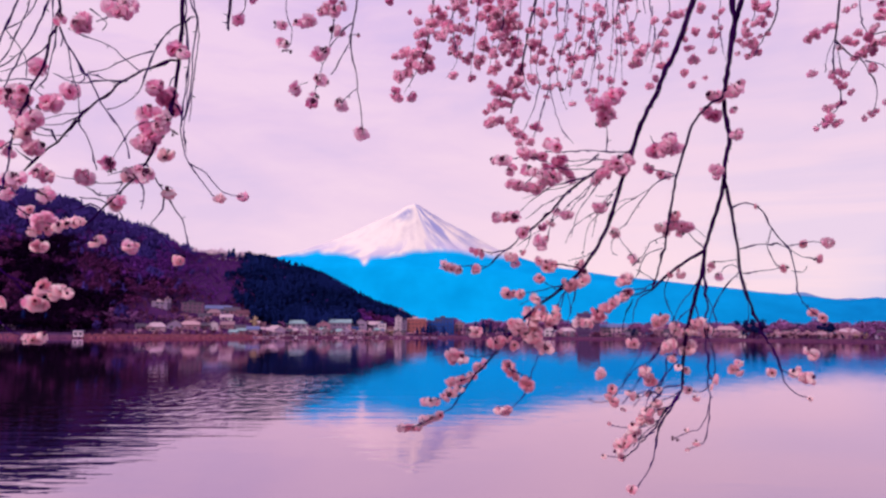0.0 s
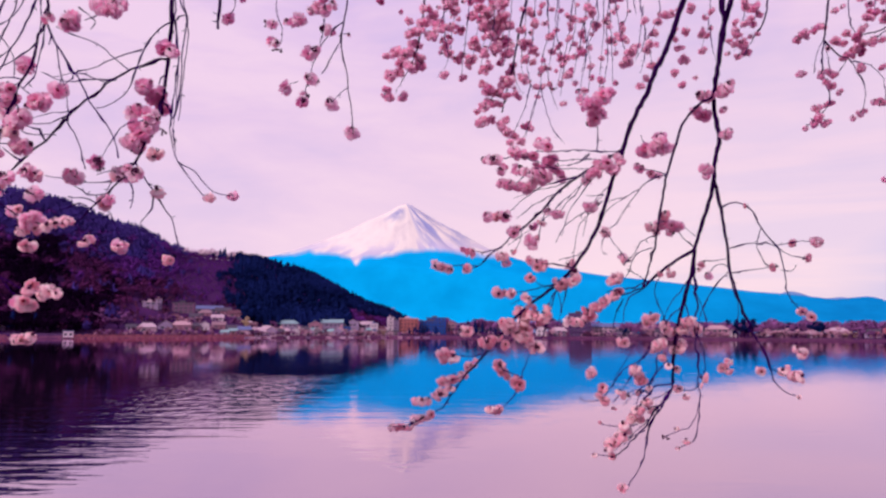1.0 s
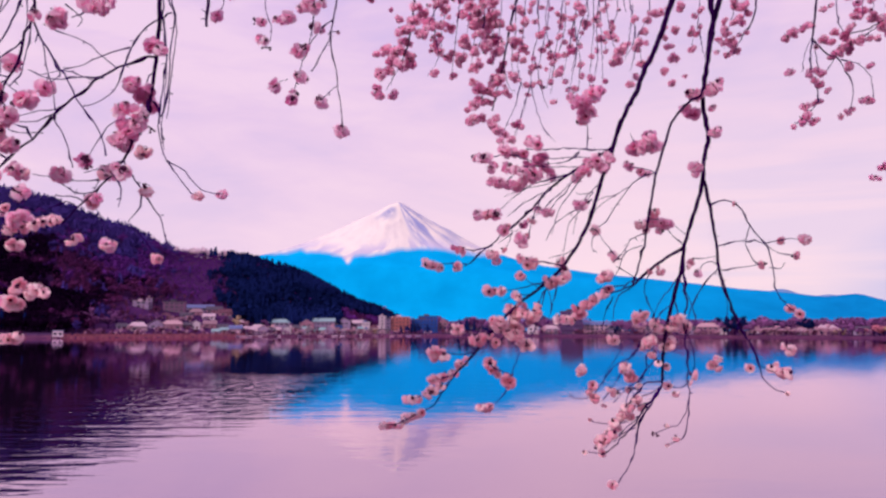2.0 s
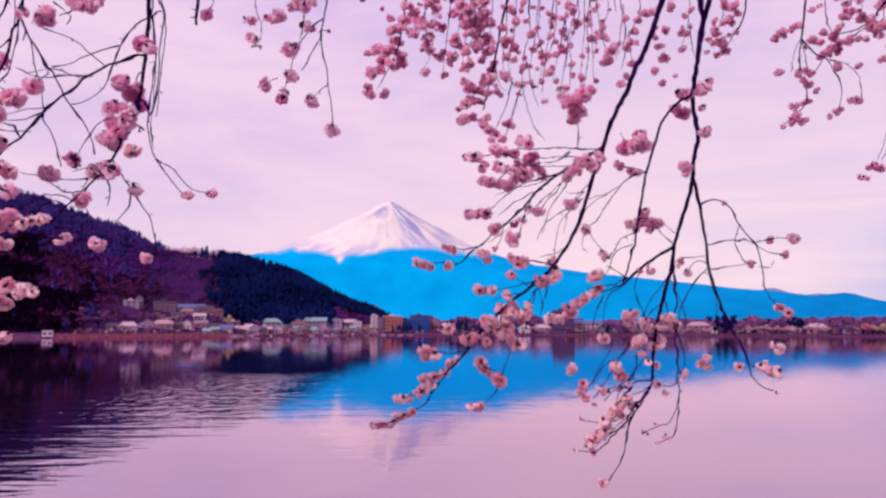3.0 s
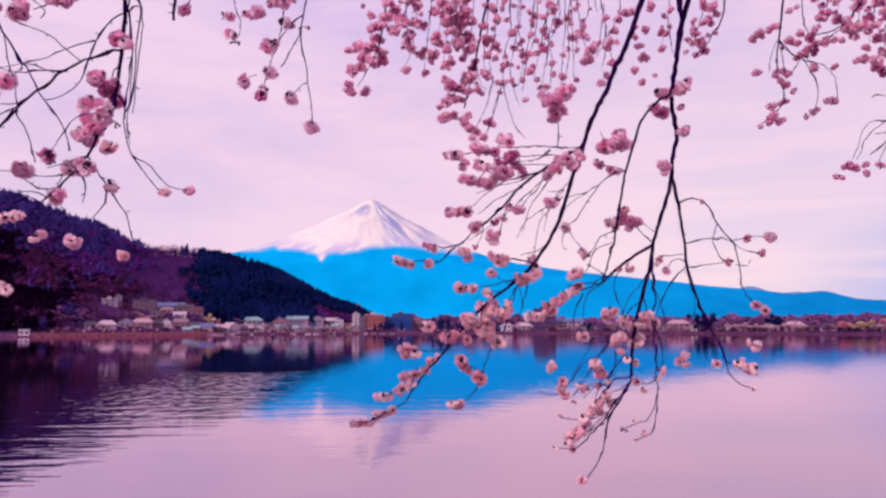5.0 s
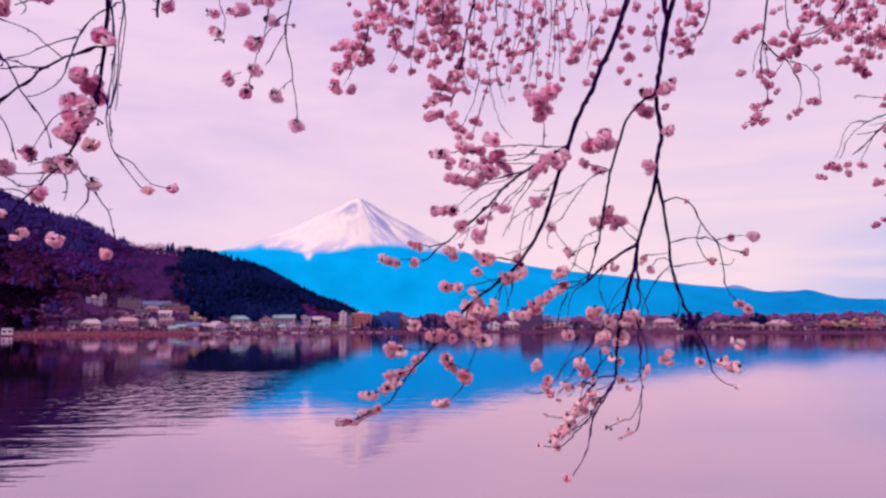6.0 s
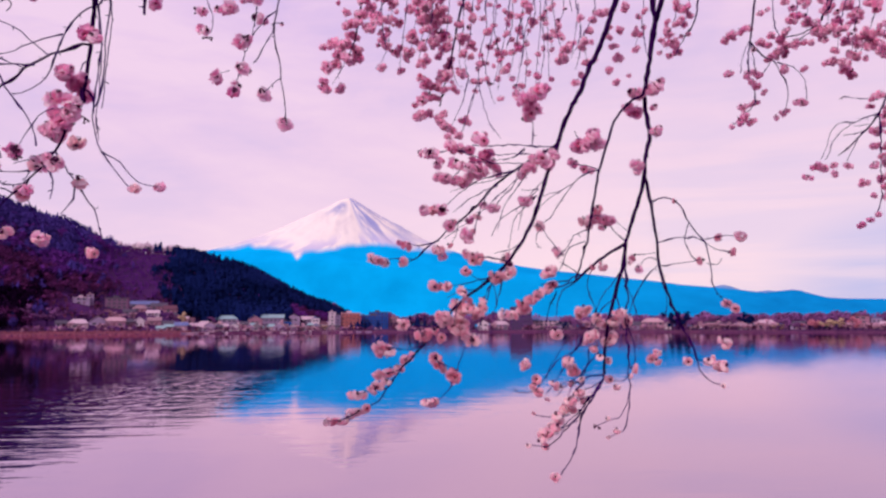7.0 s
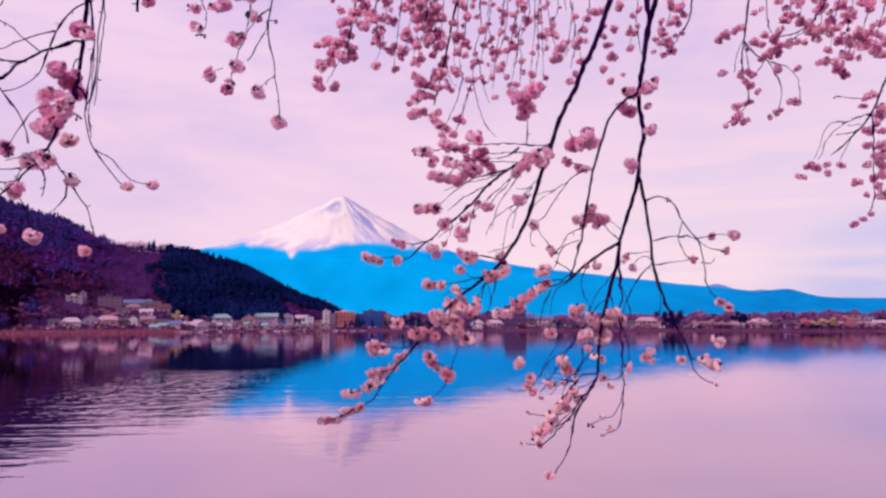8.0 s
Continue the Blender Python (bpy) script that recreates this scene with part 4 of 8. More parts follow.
def cherry_trunk():
    """A leaning trunk with spreading roots, ridged bark and a broken swell where the limbs part."""
    line = [(0.9, -1.6, 1.75), (0.92, -1.59, 2.3), (0.93, -1.57, 2.9), (0.89, -1.52, 3.5), (0.88, -1.46, 4.1), (0.91, -1.39, 4.7), (0.95, -1.30, 5.2), (0.96, -1.26, 5.35)]
    rings, sides = 44, 28
    verts, faces = [], []
    for k in range(rings + 1):
        f = k / rings
        x, y, z = (interp(f * 7, range(8), [q[c] for q in line]) for c in range(3))
        r = 0.185 - 0.065 * f + 0.13 * math.exp(-f * 16) + 0.03 * bump01((f - 0.93) / 0.06) - 0.05 * smooth01((f - 0.94) / 0.06)
        for s in range(sides):
            w = 2 * math.pi * s / sides
            ridge = noise.fractal(Vector((math.cos(w) * 2.4, math.sin(w) * 2.4, z * 1.1)), 0.8, 2.1, 4)
            roots = math.exp(-f * 18) * 0.5 * max(0.0, math.sin(5 * w + 0.7))
            q = r * (1 + 0.16 * ridge + roots)
            verts.append((x + q * math.cos(w), y + q * math.sin(w), z))
    for k in range(rings):
        faces += [(k * sides + s, k * sides + (s + 1) % sides, (k + 1) * sides + (s + 1) % sides, (k + 1) * sides + s) for s in range(sides)]
    faces.append(tuple(rings * sides + s for s in range(sides)))
    return mesh_from("trunk", verts, faces, True)


rooted(put("trunk", cherry_trunk(), BARK, cherry))


def bough(pts, r0, r1, label):
    """A drooping bough, and the arching limb that carries it over from the trunk."""
    end = Vector(pts[0])
    arch = [Vector((0.92, -1.32, 5.1)), Vector((0.92 + (end.x - 0.92) * 0.3, -0.4, 6.0)), Vector((0.92 + (end.x - 0.92) * 0.75, end.y * 0.55, end.z + 0.75)), end + Vector((-0.01, -0.12, 0.25)), end]
    rooted(tube("limb", arch, 0.05, r0 * 1.05, BARK, cherry, 8))
    return rooted(tube("bough", pts, r0, r1, BARK, cherry, 9, label))


bough_r = bough([(1.200, 2.700, 5.091), (1.176, 2.701, 4.928), (1.149, 2.702, 4.790), (1.112, 2.702, 4.676), (1.091, 2.703, 4.541), (1.072, 2.704, 4.430), (1.068, 2.705, 4.352), (1.083, 2.706, 4.242), (1.060, 2.707, 4.144), (1.056, 2.707, 4.068), (1.034, 2.708, 3.993), (1.001, 2.709, 3.896), (0.975, 2.710, 3.811)], 0.0114, 0.0068, "long dark drooping cherry bough")
tube("branch", [(0.972, 2.700, 3.814), (0.956, 2.706, 3.716), (0.929, 2.712, 3.622), (0.903, 2.717, 3.518), (0.889, 2.723, 3.424), (0.884, 2.729, 3.321)], 0.0075, 0.0053, BARK, bough_r, 8)
tube("branch", [(1.057, 2.700, 4.073), (1.078, 2.705, 3.971), (1.090, 2.710, 3.886), (1.102, 2.715, 3.812), (1.109, 2.720, 3.739), (1.133, 2.725, 3.655), (1.159, 2.730, 3.582), (1.190, 2.735, 3.509)], 0.0066, 0.0040, BARK, bough_r, 8)
tube("twig", [(1.174, 2.700, 3.509), (1.208, 2.711, 3.458), (1.240, 2.721, 3.386), (1.260, 2.732, 3.334), (1.298, 2.742, 3.292), (1.363, 2.753, 3.271)], 0.0032, 0.0017, TWIG, bough_r, 5)
tube("twig", [(0.875, 2.700, 3.327), (0.863, 2.705, 3.288), (0.817, 2.710, 3.231), (0.776, 2.714, 3.170), (0.735, 2.719, 3.123), (0.677, 2.724, 3.066), (0.649, 2.729, 3.053)], 0.0039, 0.0021, TWIG, bough_r, 5)
tube("twig", [(0.863, 2.700, 3.293), (0.812, 2.710, 3.205), (0.783, 2.720, 3.149), (0.774, 2.730, 3.077), (0.758, 2.741, 3.015), (0.714, 2.751, 2.949)], 0.0035, 0.0017, TWIG, bough_r, 5)
tube("twig", [(0.874, 2.700, 3.319), (0.816, 2.686, 3.316), (0.779, 2.672, 3.289), (0.745, 2.658, 3.256), (0.726, 2.643, 3.218)], 0.0035, 0.0021, TWIG, bough_r, 5)
tube("twig", [(0.771, 2.700, 3.152), (0.719, 2.698, 3.132), (0.687, 2.696, 3.102)], 0.0023, 0.0017, TWIG, bough_r, 5)
tube("twig", [(0.814, 2.700, 3.242), (0.776, 2.711, 3.225), (0.737, 2.721, 3.199), (0.698, 2.732, 3.167), (0.649, 2.743, 3.164), (0.616, 2.753, 3.174)], 0.0023, 0.0013, TWIG, bough_r, 5)
tube("twig", [(0.647, 2.700, 3.058), (0.618, 2.709, 3.064), (0.586, 2.718, 3.066)], 0.0019, 0.0013, TWIG, bough_r, 5)
tube("twig", [(0.791, 2.700, 3.282), (0.759, 2.716, 3.301), (0.711, 2.732, 3.279), (0.680, 2.748, 3.288)], 0.0019, 0.0013, TWIG, bough_r, 5)
tube("twig", [(1.081, 2.700, 3.979), (1.130, 2.695, 3.995), (1.180, 2.690, 3.969), (1.216, 2.685, 3.894), (1.253, 2.679, 3.841), (1.277, 2.674, 3.815), (1.285, 2.669, 3.736), (1.299, 2.664, 3.649), (1.328, 2.659, 3.595), (1.385, 2.654, 3.559)], 0.0028, 0.0017, TWIG, bough_r, 5)
tube("twig", [(1.223, 2.700, 3.896), (1.204, 2.699, 3.822), (1.231, 2.698, 3.763), (1.263, 2.696, 3.748)], 0.0019, 0.0013, TWIG, bough_r, 5)
tube("twig", [(1.096, 2.700, 3.815), (1.165, 2.694, 3.836), (1.236, 2.688, 3.835), (1.274, 2.682, 3.820), (1.322, 2.676, 3.788), (1.378, 2.670, 3.780)], 0.0022, 0.0013, TWIG, bough_r, 5)
tube("twig", [(1.273, 2.700, 3.829), (1.359, 2.703, 3.844), (1.427, 2.705, 3.847)], 0.0019, 0.0013, TWIG, bough_r, 5)
tube("twig", [(1.289, 2.700, 3.738), (1.333, 2.704, 3.735), (1.353, 2.709, 3.760)], 0.0015, 0.0012, TWIG, bough_r, 5)
tube("twig", [(1.105, 2.700, 3.729), (1.172, 2.671, 3.735), (1.237, 2.642, 3.747)], 0.0020, 0.0013, TWIG, bough_r, 5)
tube("twig", [(1.101, 2.700, 3.737), (1.054, 2.692, 3.694), (1.007, 2.683, 3.631), (0.974, 2.675, 3.559), (0.954, 2.666, 3.487)], 0.0022, 0.0013, TWIG, bough_r, 5)
tube("twig", [(1.101, 2.700, 3.741), (1.071, 2.691, 3.759), (1.034, 2.682, 3.754), (1.010, 2.674, 3.709)], 0.0019, 0.0013, TWIG, bough_r, 5)
tube("twig", [(1.234, 2.700, 3.376), (1.303, 2.725, 3.349), (1.377, 2.750, 3.333)], 0.0019, 0.0013, TWIG, bough_r, 5)
tube("twig", [(1.100, 2.700, 3.706), (1.133, 2.716, 3.602), (1.131, 2.732, 3.540)], 0.0015, 0.0010, TWIG, bough_r, 5)
tube("branch", [(0.972, 2.700, 3.814), (0.900, 2.690, 3.773), (0.843, 2.680, 3.734), (0.787, 2.669, 3.687), (0.757, 2.659, 3.661)], 0.0058, 0.0044, BARK, bough_r, 8)
tube("twig", [(0.768, 2.700, 3.664), (0.725, 2.712, 3.652), (0.682, 2.724, 3.635), (0.642, 2.736, 3.615)], 0.0035, 0.0021, TWIG, bough_r, 5)
tube("twig", [(0.764, 2.700, 3.660), (0.718, 2.686, 3.630), (0.697, 2.671, 3.592), (0.687, 2.657, 3.536)], 0.0027, 0.0013, TWIG, bough_r, 5)
tube("twig", [(0.850, 2.700, 3.731), (0.820, 2.705, 3.673), (0.832, 2.709, 3.611), (0.853, 2.714, 3.569)], 0.0019, 0.0013, TWIG, bough_r, 5)
tube("twig", [(0.796, 2.700, 3.689), (0.759, 2.678, 3.712), (0.702, 2.655, 3.735)], 0.0017, 0.0012, TWIG, bough_r, 5)
tube("twig", [(0.807, 2.700, 3.700), (0.738, 2.680, 3.671), (0.671, 2.660, 3.661), (0.625, 2.640, 3.651)], 0.0023, 0.0013, TWIG, bough_r, 5)
tube("twig", [(0.969, 2.700, 3.799), (0.967, 2.705, 3.695), (0.979, 2.710, 3.611), (0.968, 2.715, 3.508), (0.975, 2.720, 3.405), (0.977, 2.725, 3.302), (0.981, 2.730, 3.240), (0.971, 2.735, 3.159), (0.957, 2.740, 3.109), (0.936, 2.745, 3.100)], 0.0039, 0.0017, TWIG, bough_r, 5)
tube("twig", [(0.968, 2.700, 3.253), (0.935, 2.688, 3.174), (0.876, 2.677, 3.153), (0.833, 2.665, 3.137)], 0.0019, 0.0012, TWIG, bough_r, 5)
tube("twig", [(0.925, 2.700, 3.107), (0.874, 2.666, 3.096)], 0.0015, 0.0012, TWIG, bough_r, 5)
tube("twig", [(0.967, 2.700, 3.314), (0.949, 2.729, 3.291), (0.911, 2.758, 3.299)], 0.0020, 0.0013, TWIG, bough_r, 5)
tube("twig", [(0.971, 2.700, 3.508), (1.005, 2.722, 3.405), (1.004, 2.745, 3.338)], 0.0019, 0.0013, TWIG, bough_r, 5)
tube("twig", [(0.925, 2.700, 3.621), (0.936, 2.687, 3.569), (0.901, 2.675, 3.517)], 0.0019, 0.0013, TWIG, bough_r, 5)
tube("twig", [(0.897, 2.700, 3.528), (0.857, 2.714, 3.486), (0.828, 2.728, 3.403), (0.826, 2.742, 3.361), (0.791, 2.755, 3.298)], 0.0022, 0.0015, TWIG, bough_r, 5)
tube("twig", [(0.954, 2.700, 3.715), (0.910, 2.702, 3.652), (0.867, 2.703, 3.600), (0.849, 2.705, 3.538)], 0.0020, 0.0013, TWIG, bough_r, 5)
tube("twig", [(0.849, 2.700, 3.569), (0.823, 2.704, 3.486), (0.760, 2.709, 3.404), (0.698, 2.713, 3.372), (0.646, 2.717, 3.300), (0.625, 2.721, 3.269)], 0.0022, 0.0015, TWIG, bough_r, 5)
tube("twig", [(0.620, 2.700, 3.269), (0.577, 2.688, 3.258), (0.544, 2.676, 3.259), (0.527, 2.665, 3.276)], 0.0017, 0.0011, TWIG, bough_r, 5)
tube("twig", [(0.738, 2.700, 3.465), (0.710, 2.718, 3.403), (0.683, 2.735, 3.361), (0.665, 2.753, 3.298)], 0.0015, 0.0011, TWIG, bough_r, 5)
tube("twig", [(0.972, 2.700, 3.821), (0.931, 2.711, 3.864), (0.904, 2.723, 3.904)], 0.0019, 0.0012, TWIG, bough_r, 5)
tube("twig", [(1.086, 2.700, 3.779), (1.061, 2.728, 3.777), (1.023, 2.756, 3.780)], 0.0015, 0.0011, TWIG, bough_r, 5)
tube("twig", [(0.874, 2.700, 3.303), (0.829, 2.712, 3.272), (0.791, 2.724, 3.250), (0.762, 2.735, 3.198), (0.723, 2.747, 3.155)], 0.0020, 0.0012, TWIG, bough_r, 5)
tube("twig", [(0.803, 2.700, 3.212), (0.749, 2.692, 3.163), (0.695, 2.684, 3.124), (0.651, 2.676, 3.085)], 0.0020, 0.0012, TWIG, bough_r, 5)
tube("twig", [(0.782, 2.700, 3.192), (0.728, 2.692, 3.173), (0.675, 2.683, 3.163)], 0.0020, 0.0012, TWIG, bough_r, 5)
tube("twig", [(0.860, 2.700, 3.405), (0.815, 2.690, 3.364), (0.780, 2.680, 3.324), (0.746, 2.670, 3.305), (0.681, 2.660, 3.245)], 0.0020, 0.0012, TWIG, bough_r, 5)
tube("twig", [(0.800, 2.700, 3.466), (0.754, 2.689, 3.404), (0.719, 2.679, 3.354), (0.685, 2.668, 3.304), (0.641, 2.657, 3.255)], 0.0020, 0.0012, TWIG, bough_r, 5)
tube("twig", [(0.814, 2.700, 3.364), (0.787, 2.683, 3.314), (0.744, 2.665, 3.285), (0.722, 2.648, 3.243)], 0.0020, 0.0012, TWIG, bough_r, 5)
tube("twig", [(0.953, 2.700, 3.694), (0.969, 2.692, 3.652), (0.990, 2.684, 3.600), (1.000, 2.676, 3.518)], 0.0020, 0.0012, TWIG, bough_r, 5)
tube("twig", [(1.146, 2.700, 3.581), (1.168, 2.706, 3.540), (1.158, 2.712, 3.488)], 0.0020, 0.0012, TWIG, bough_r, 5)
tube("twig", [(0.918, 2.700, 3.600), (0.869, 2.680, 3.568), (0.830, 2.660, 3.507), (0.792, 2.640, 3.436)], 0.0020, 0.0012, TWIG, bough_r, 5)
tube("twig", [(0.701, 2.700, 3.630), (0.671, 2.711, 3.568), (0.662, 2.721, 3.506)], 0.0020, 0.0012, TWIG, bough_r, 5)
blossoms(bough_r, [(1.024, 2.681, 4.399, 0.068), (1.003, 2.677, 4.402, 0.041), (1.036, 2.738, 4.340, 0.081), (0.996, 2.698, 4.349, 0.045), (1.098, 2.678, 4.421, 0.068), (1.131, 2.698, 4.454, 0.045), (1.110, 2.725, 4.358, 0.032), (1.085, 2.647, 4.237, 0.054), (1.142, 2.757, 4.283, 0.032), (1.009, 2.643, 4.107, 0.054), (1.038, 2.730, 4.101, 0.036), (1.361, 2.741, 3.843, 0.045), (1.402, 2.642, 3.837, 0.050), (1.412, 2.735, 3.787, 0.045), (1.257, 2.684, 3.747, 0.050), (1.370, 2.709, 3.587, 0.059), (1.367, 2.641, 3.565, 0.050), (1.146, 2.646, 3.970, 0.029), (1.006, 2.662, 3.713, 0.032), (1.017, 2.755, 3.763, 0.050)])
blossoms(bough_r, [(0.973, 2.664, 3.737, 0.027), (0.979, 2.731, 3.518, 0.059), (0.818, 2.752, 3.559, 0.086), (0.797, 2.753, 3.544, 0.054), (0.848, 2.681, 3.523, 0.077), (0.931, 2.683, 3.544, 0.077), (0.917, 2.703, 3.518, 0.059), (0.885, 2.733, 3.507, 0.054), (0.817, 2.653, 3.462, 0.077), (0.813, 2.730, 3.444, 0.050), (0.904, 2.736, 3.445, 0.072), (0.929, 2.743, 3.466, 0.045), (0.842, 2.644, 3.387, 0.041), (0.908, 2.753, 3.370, 0.041), (0.825, 2.651, 3.416, 0.045)])
blossoms(bough_r, [(0.731, 2.681, 3.374, 0.054), (0.759, 2.713, 3.330, 0.059), (0.741, 2.750, 3.356, 0.036), (0.780, 2.681, 3.304, 0.032), (0.762, 2.751, 3.284, 0.036), (0.616, 2.705, 3.301, 0.063), (0.615, 2.677, 3.259, 0.054), (0.601, 2.678, 3.279, 0.045), (0.687, 2.661, 3.281, 0.050), (0.664, 2.649, 3.294, 0.032), (0.562, 2.658, 3.356, 0.056), (0.662, 2.723, 3.229, 0.025), (0.618, 2.760, 3.174, 0.020), (0.762, 2.659, 3.258, 0.059), (0.727, 2.646, 3.231, 0.063), (0.807, 2.758, 3.220, 0.041), (0.722, 2.704, 3.197, 0.059), (0.749, 2.689, 3.193, 0.041), (0.682, 2.668, 3.175, 0.045), (0.705, 2.711, 3.152, 0.050)])
blossoms(bough_r, [(0.682, 2.739, 3.120, 0.059), (0.642, 2.695, 3.098, 0.063), (0.656, 2.691, 3.113, 0.050), (0.675, 2.647, 3.137, 0.050), (0.659, 2.750, 3.053, 0.038), (0.622, 2.644, 3.090, 0.041), (0.582, 2.699, 3.065, 0.032), (0.691, 2.741, 2.943, 0.045), (0.902, 2.656, 3.119, 0.034), (0.893, 2.728, 3.155, 0.029), (0.861, 2.754, 3.125, 0.023), (0.890, 2.716, 3.088, 0.020), (0.904, 2.735, 3.301, 0.045), (0.906, 2.653, 3.277, 0.032), (0.989, 2.692, 3.341, 0.045), (0.962, 2.658, 3.317, 0.029), (1.078, 2.741, 3.380, 0.063), (1.073, 2.675, 3.401, 0.036), (1.079, 2.694, 3.365, 0.041), (1.226, 2.760, 3.363, 0.056)])
blossoms(bough_r, [(1.301, 2.742, 3.364, 0.045), (1.324, 2.757, 3.374, 0.034), (1.310, 2.696, 3.350, 0.053), (1.337, 2.718, 3.345, 0.053), (1.336, 2.683, 3.344, 0.052), (1.315, 2.658, 3.277, 0.029), (1.343, 2.685, 3.432, 0.063), (1.366, 2.759, 3.443, 0.036), (0.707, 2.755, 3.468, 0.063), (0.756, 2.715, 3.346, 0.045)])
blossoms(bough_r, [(0.565, 2.700, 3.584, 0.059), (0.592, 2.681, 3.598, 0.063), (0.622, 2.651, 3.617, 0.068), (0.663, 2.673, 3.639, 0.063), (0.693, 2.734, 3.657, 0.041), (0.588, 2.744, 3.564, 0.068), (0.498, 2.689, 3.546, 0.046), (0.527, 2.722, 3.542, 0.046), (0.547, 2.713, 3.538, 0.046), (0.667, 2.684, 3.702, 0.063), (0.662, 2.725, 3.694, 0.041), (0.831, 2.674, 3.719, 0.029), (0.880, 2.698, 3.721, 0.041), (0.881, 2.732, 3.743, 0.027)])

bough_s = bough([(1.096, 2.650, 4.631), (1.065, 2.652, 4.499), (1.041, 2.653, 4.386), (1.007, 2.655, 4.369), (0.970, 2.656, 4.336), (0.926, 2.658, 4.278), (0.908, 2.659, 4.224), (0.881, 2.661, 4.143), (0.860, 2.662, 4.068), (0.842, 2.664, 3.983), (0.827, 2.665, 3.899)], 0.0052, 0.0043, "slender cherry bough with few blossoms")
tube("branch", [(0.823, 2.650, 3.901), (0.803, 2.642, 3.813), (0.778, 2.634, 3.740), (0.753, 2.625, 3.663)], 0.0040, 0.0026, BARK, bough_s, 8)
tube("twig", [(0.861, 2.650, 4.087), (0.807, 2.663, 4.072), (0.757, 2.677, 4.028), (0.695, 2.690, 3.934), (0.644, 2.703, 3.878)], 0.0024, 0.0015, TWIG, bough_s, 5)
tube("twig", [(0.857, 2.650, 4.089), (0.810, 2.659, 4.106), (0.767, 2.668, 4.112)], 0.0019, 0.0011, TWIG, bough_s, 5)
tube("twig", [(0.760, 2.650, 4.033), (0.698, 2.655, 4.002), (0.626, 2.660, 3.981)], 0.0017, 0.0011, TWIG, bough_s, 5)
tube("twig", [(0.813, 2.650, 3.859), (0.753, 2.630, 3.832), (0.712, 2.611, 3.778), (0.675, 2.591, 3.745)], 0.0021, 0.0013, TWIG, bough_s, 5)
tube("twig", [(0.801, 2.650, 3.814), (0.737, 2.652, 3.789), (0.712, 2.654, 3.731), (0.691, 2.656, 3.690)], 0.0018, 0.0011, TWIG, bough_s, 5)
tube("twig", [(0.632, 2.650, 3.871), (0.668, 2.635, 3.811), (0.692, 2.620, 3.769)], 0.0017, 0.0011, TWIG, bough_s, 5)
tube("twig", [(0.818, 2.650, 3.901), (0.862, 2.657, 3.915), (0.916, 2.664, 3.895), (0.969, 2.671, 3.859)], 0.0018, 0.0011, TWIG, bough_s, 5)
tube("twig", [(0.636, 2.650, 3.865), (0.609, 2.648, 3.812), (0.633, 2.646, 3.787)], 0.0014, 0.0010, TWIG, bough_s, 5)
blossoms(bough_s, [(0.851, 2.688, 3.913, 0.066), (0.890, 2.668, 3.896, 0.066), (0.877, 2.686, 3.877, 0.040), (0.792, 2.632, 3.888, 0.057), (0.819, 2.667, 3.874, 0.040), (0.860, 2.679, 3.940, 0.049), (0.637, 2.689, 3.876, 0.049), (0.693, 2.632, 3.766, 0.049), (0.696, 2.691, 3.786, 0.029), (0.775, 2.694, 4.118, 0.044), (0.758, 2.673, 4.123, 0.029), (0.820, 2.707, 4.103, 0.057), (0.845, 2.705, 4.094, 0.031)])

bough_m = bough([(1.108, 2.850, 5.179), (1.061, 2.850, 4.982), (1.010, 2.850, 4.836), (0.973, 2.850, 4.740), (0.935, 2.850, 4.644), (0.887, 2.850, 4.549), (0.850, 2.851, 4.455), (0.826, 2.851, 4.415), (0.790, 2.851, 4.338), (0.756, 2.851, 4.238), (0.730, 2.851, 4.171), (0.704, 2.851, 4.096), (0.682, 2.851, 4.027), (0.647, 2.851, 3.926), (0.601, 2.851, 3.836), (0.555, 2.851, 3.769), (0.499, 2.851, 3.702)], 0.0125, 0.0065, "long dark cherry bough sweeping down over the water")
tube("branch", [(0.503, 2.850, 3.709), (0.421, 2.851, 3.646), (0.344, 2.851, 3.587), (0.267, 2.852, 3.503), (0.190, 2.853, 3.412), (0.129, 2.854, 3.345)], 0.0065, 0.0037, BARK, bough_m, 8)
tube("twig", [(0.129, 2.850, 3.345), (0.081, 2.843, 3.288), (0.038, 2.837, 3.224), (0.006, 2.830, 3.204), (-0.037, 2.823, 3.179), (-0.079, 2.817, 3.159), (-0.149, 2.810, 3.149)], 0.0033, 0.0018, TWIG, bough_m, 5)
tube("branch", [(0.754, 2.850, 4.236), (0.728, 2.856, 4.218), (0.688, 2.862, 4.197), (0.621, 2.867, 4.156), (0.554, 2.873, 4.111), (0.486, 2.879, 4.054), (0.430, 2.885, 3.986), (0.362, 2.890, 3.925)], 0.0056, 0.0042, BARK, bough_m, 8)
tube("twig", [(0.357, 2.850, 3.919), (0.314, 2.863, 3.885), (0.237, 2.876, 3.821), (0.166, 2.889, 3.761), (0.122, 2.902, 3.753)], 0.0033, 0.0018, TWIG, bough_m, 5)
tube("twig", [(0.731, 2.850, 4.222), (0.641, 2.849, 4.225), (0.551, 2.849, 4.232), (0.483, 2.848, 4.220), (0.404, 2.847, 4.223)], 0.0024, 0.0016, TWIG, bough_m, 5)
tube("twig", [(0.648, 2.850, 4.226), (0.654, 2.861, 4.293), (0.658, 2.873, 4.355)], 0.0024, 0.0018, TWIG, bough_m, 5)
tube("twig", [(0.619, 2.850, 4.216), (0.587, 2.863, 4.189), (0.533, 2.876, 4.169)], 0.0020, 0.0014, TWIG, bough_m, 5)
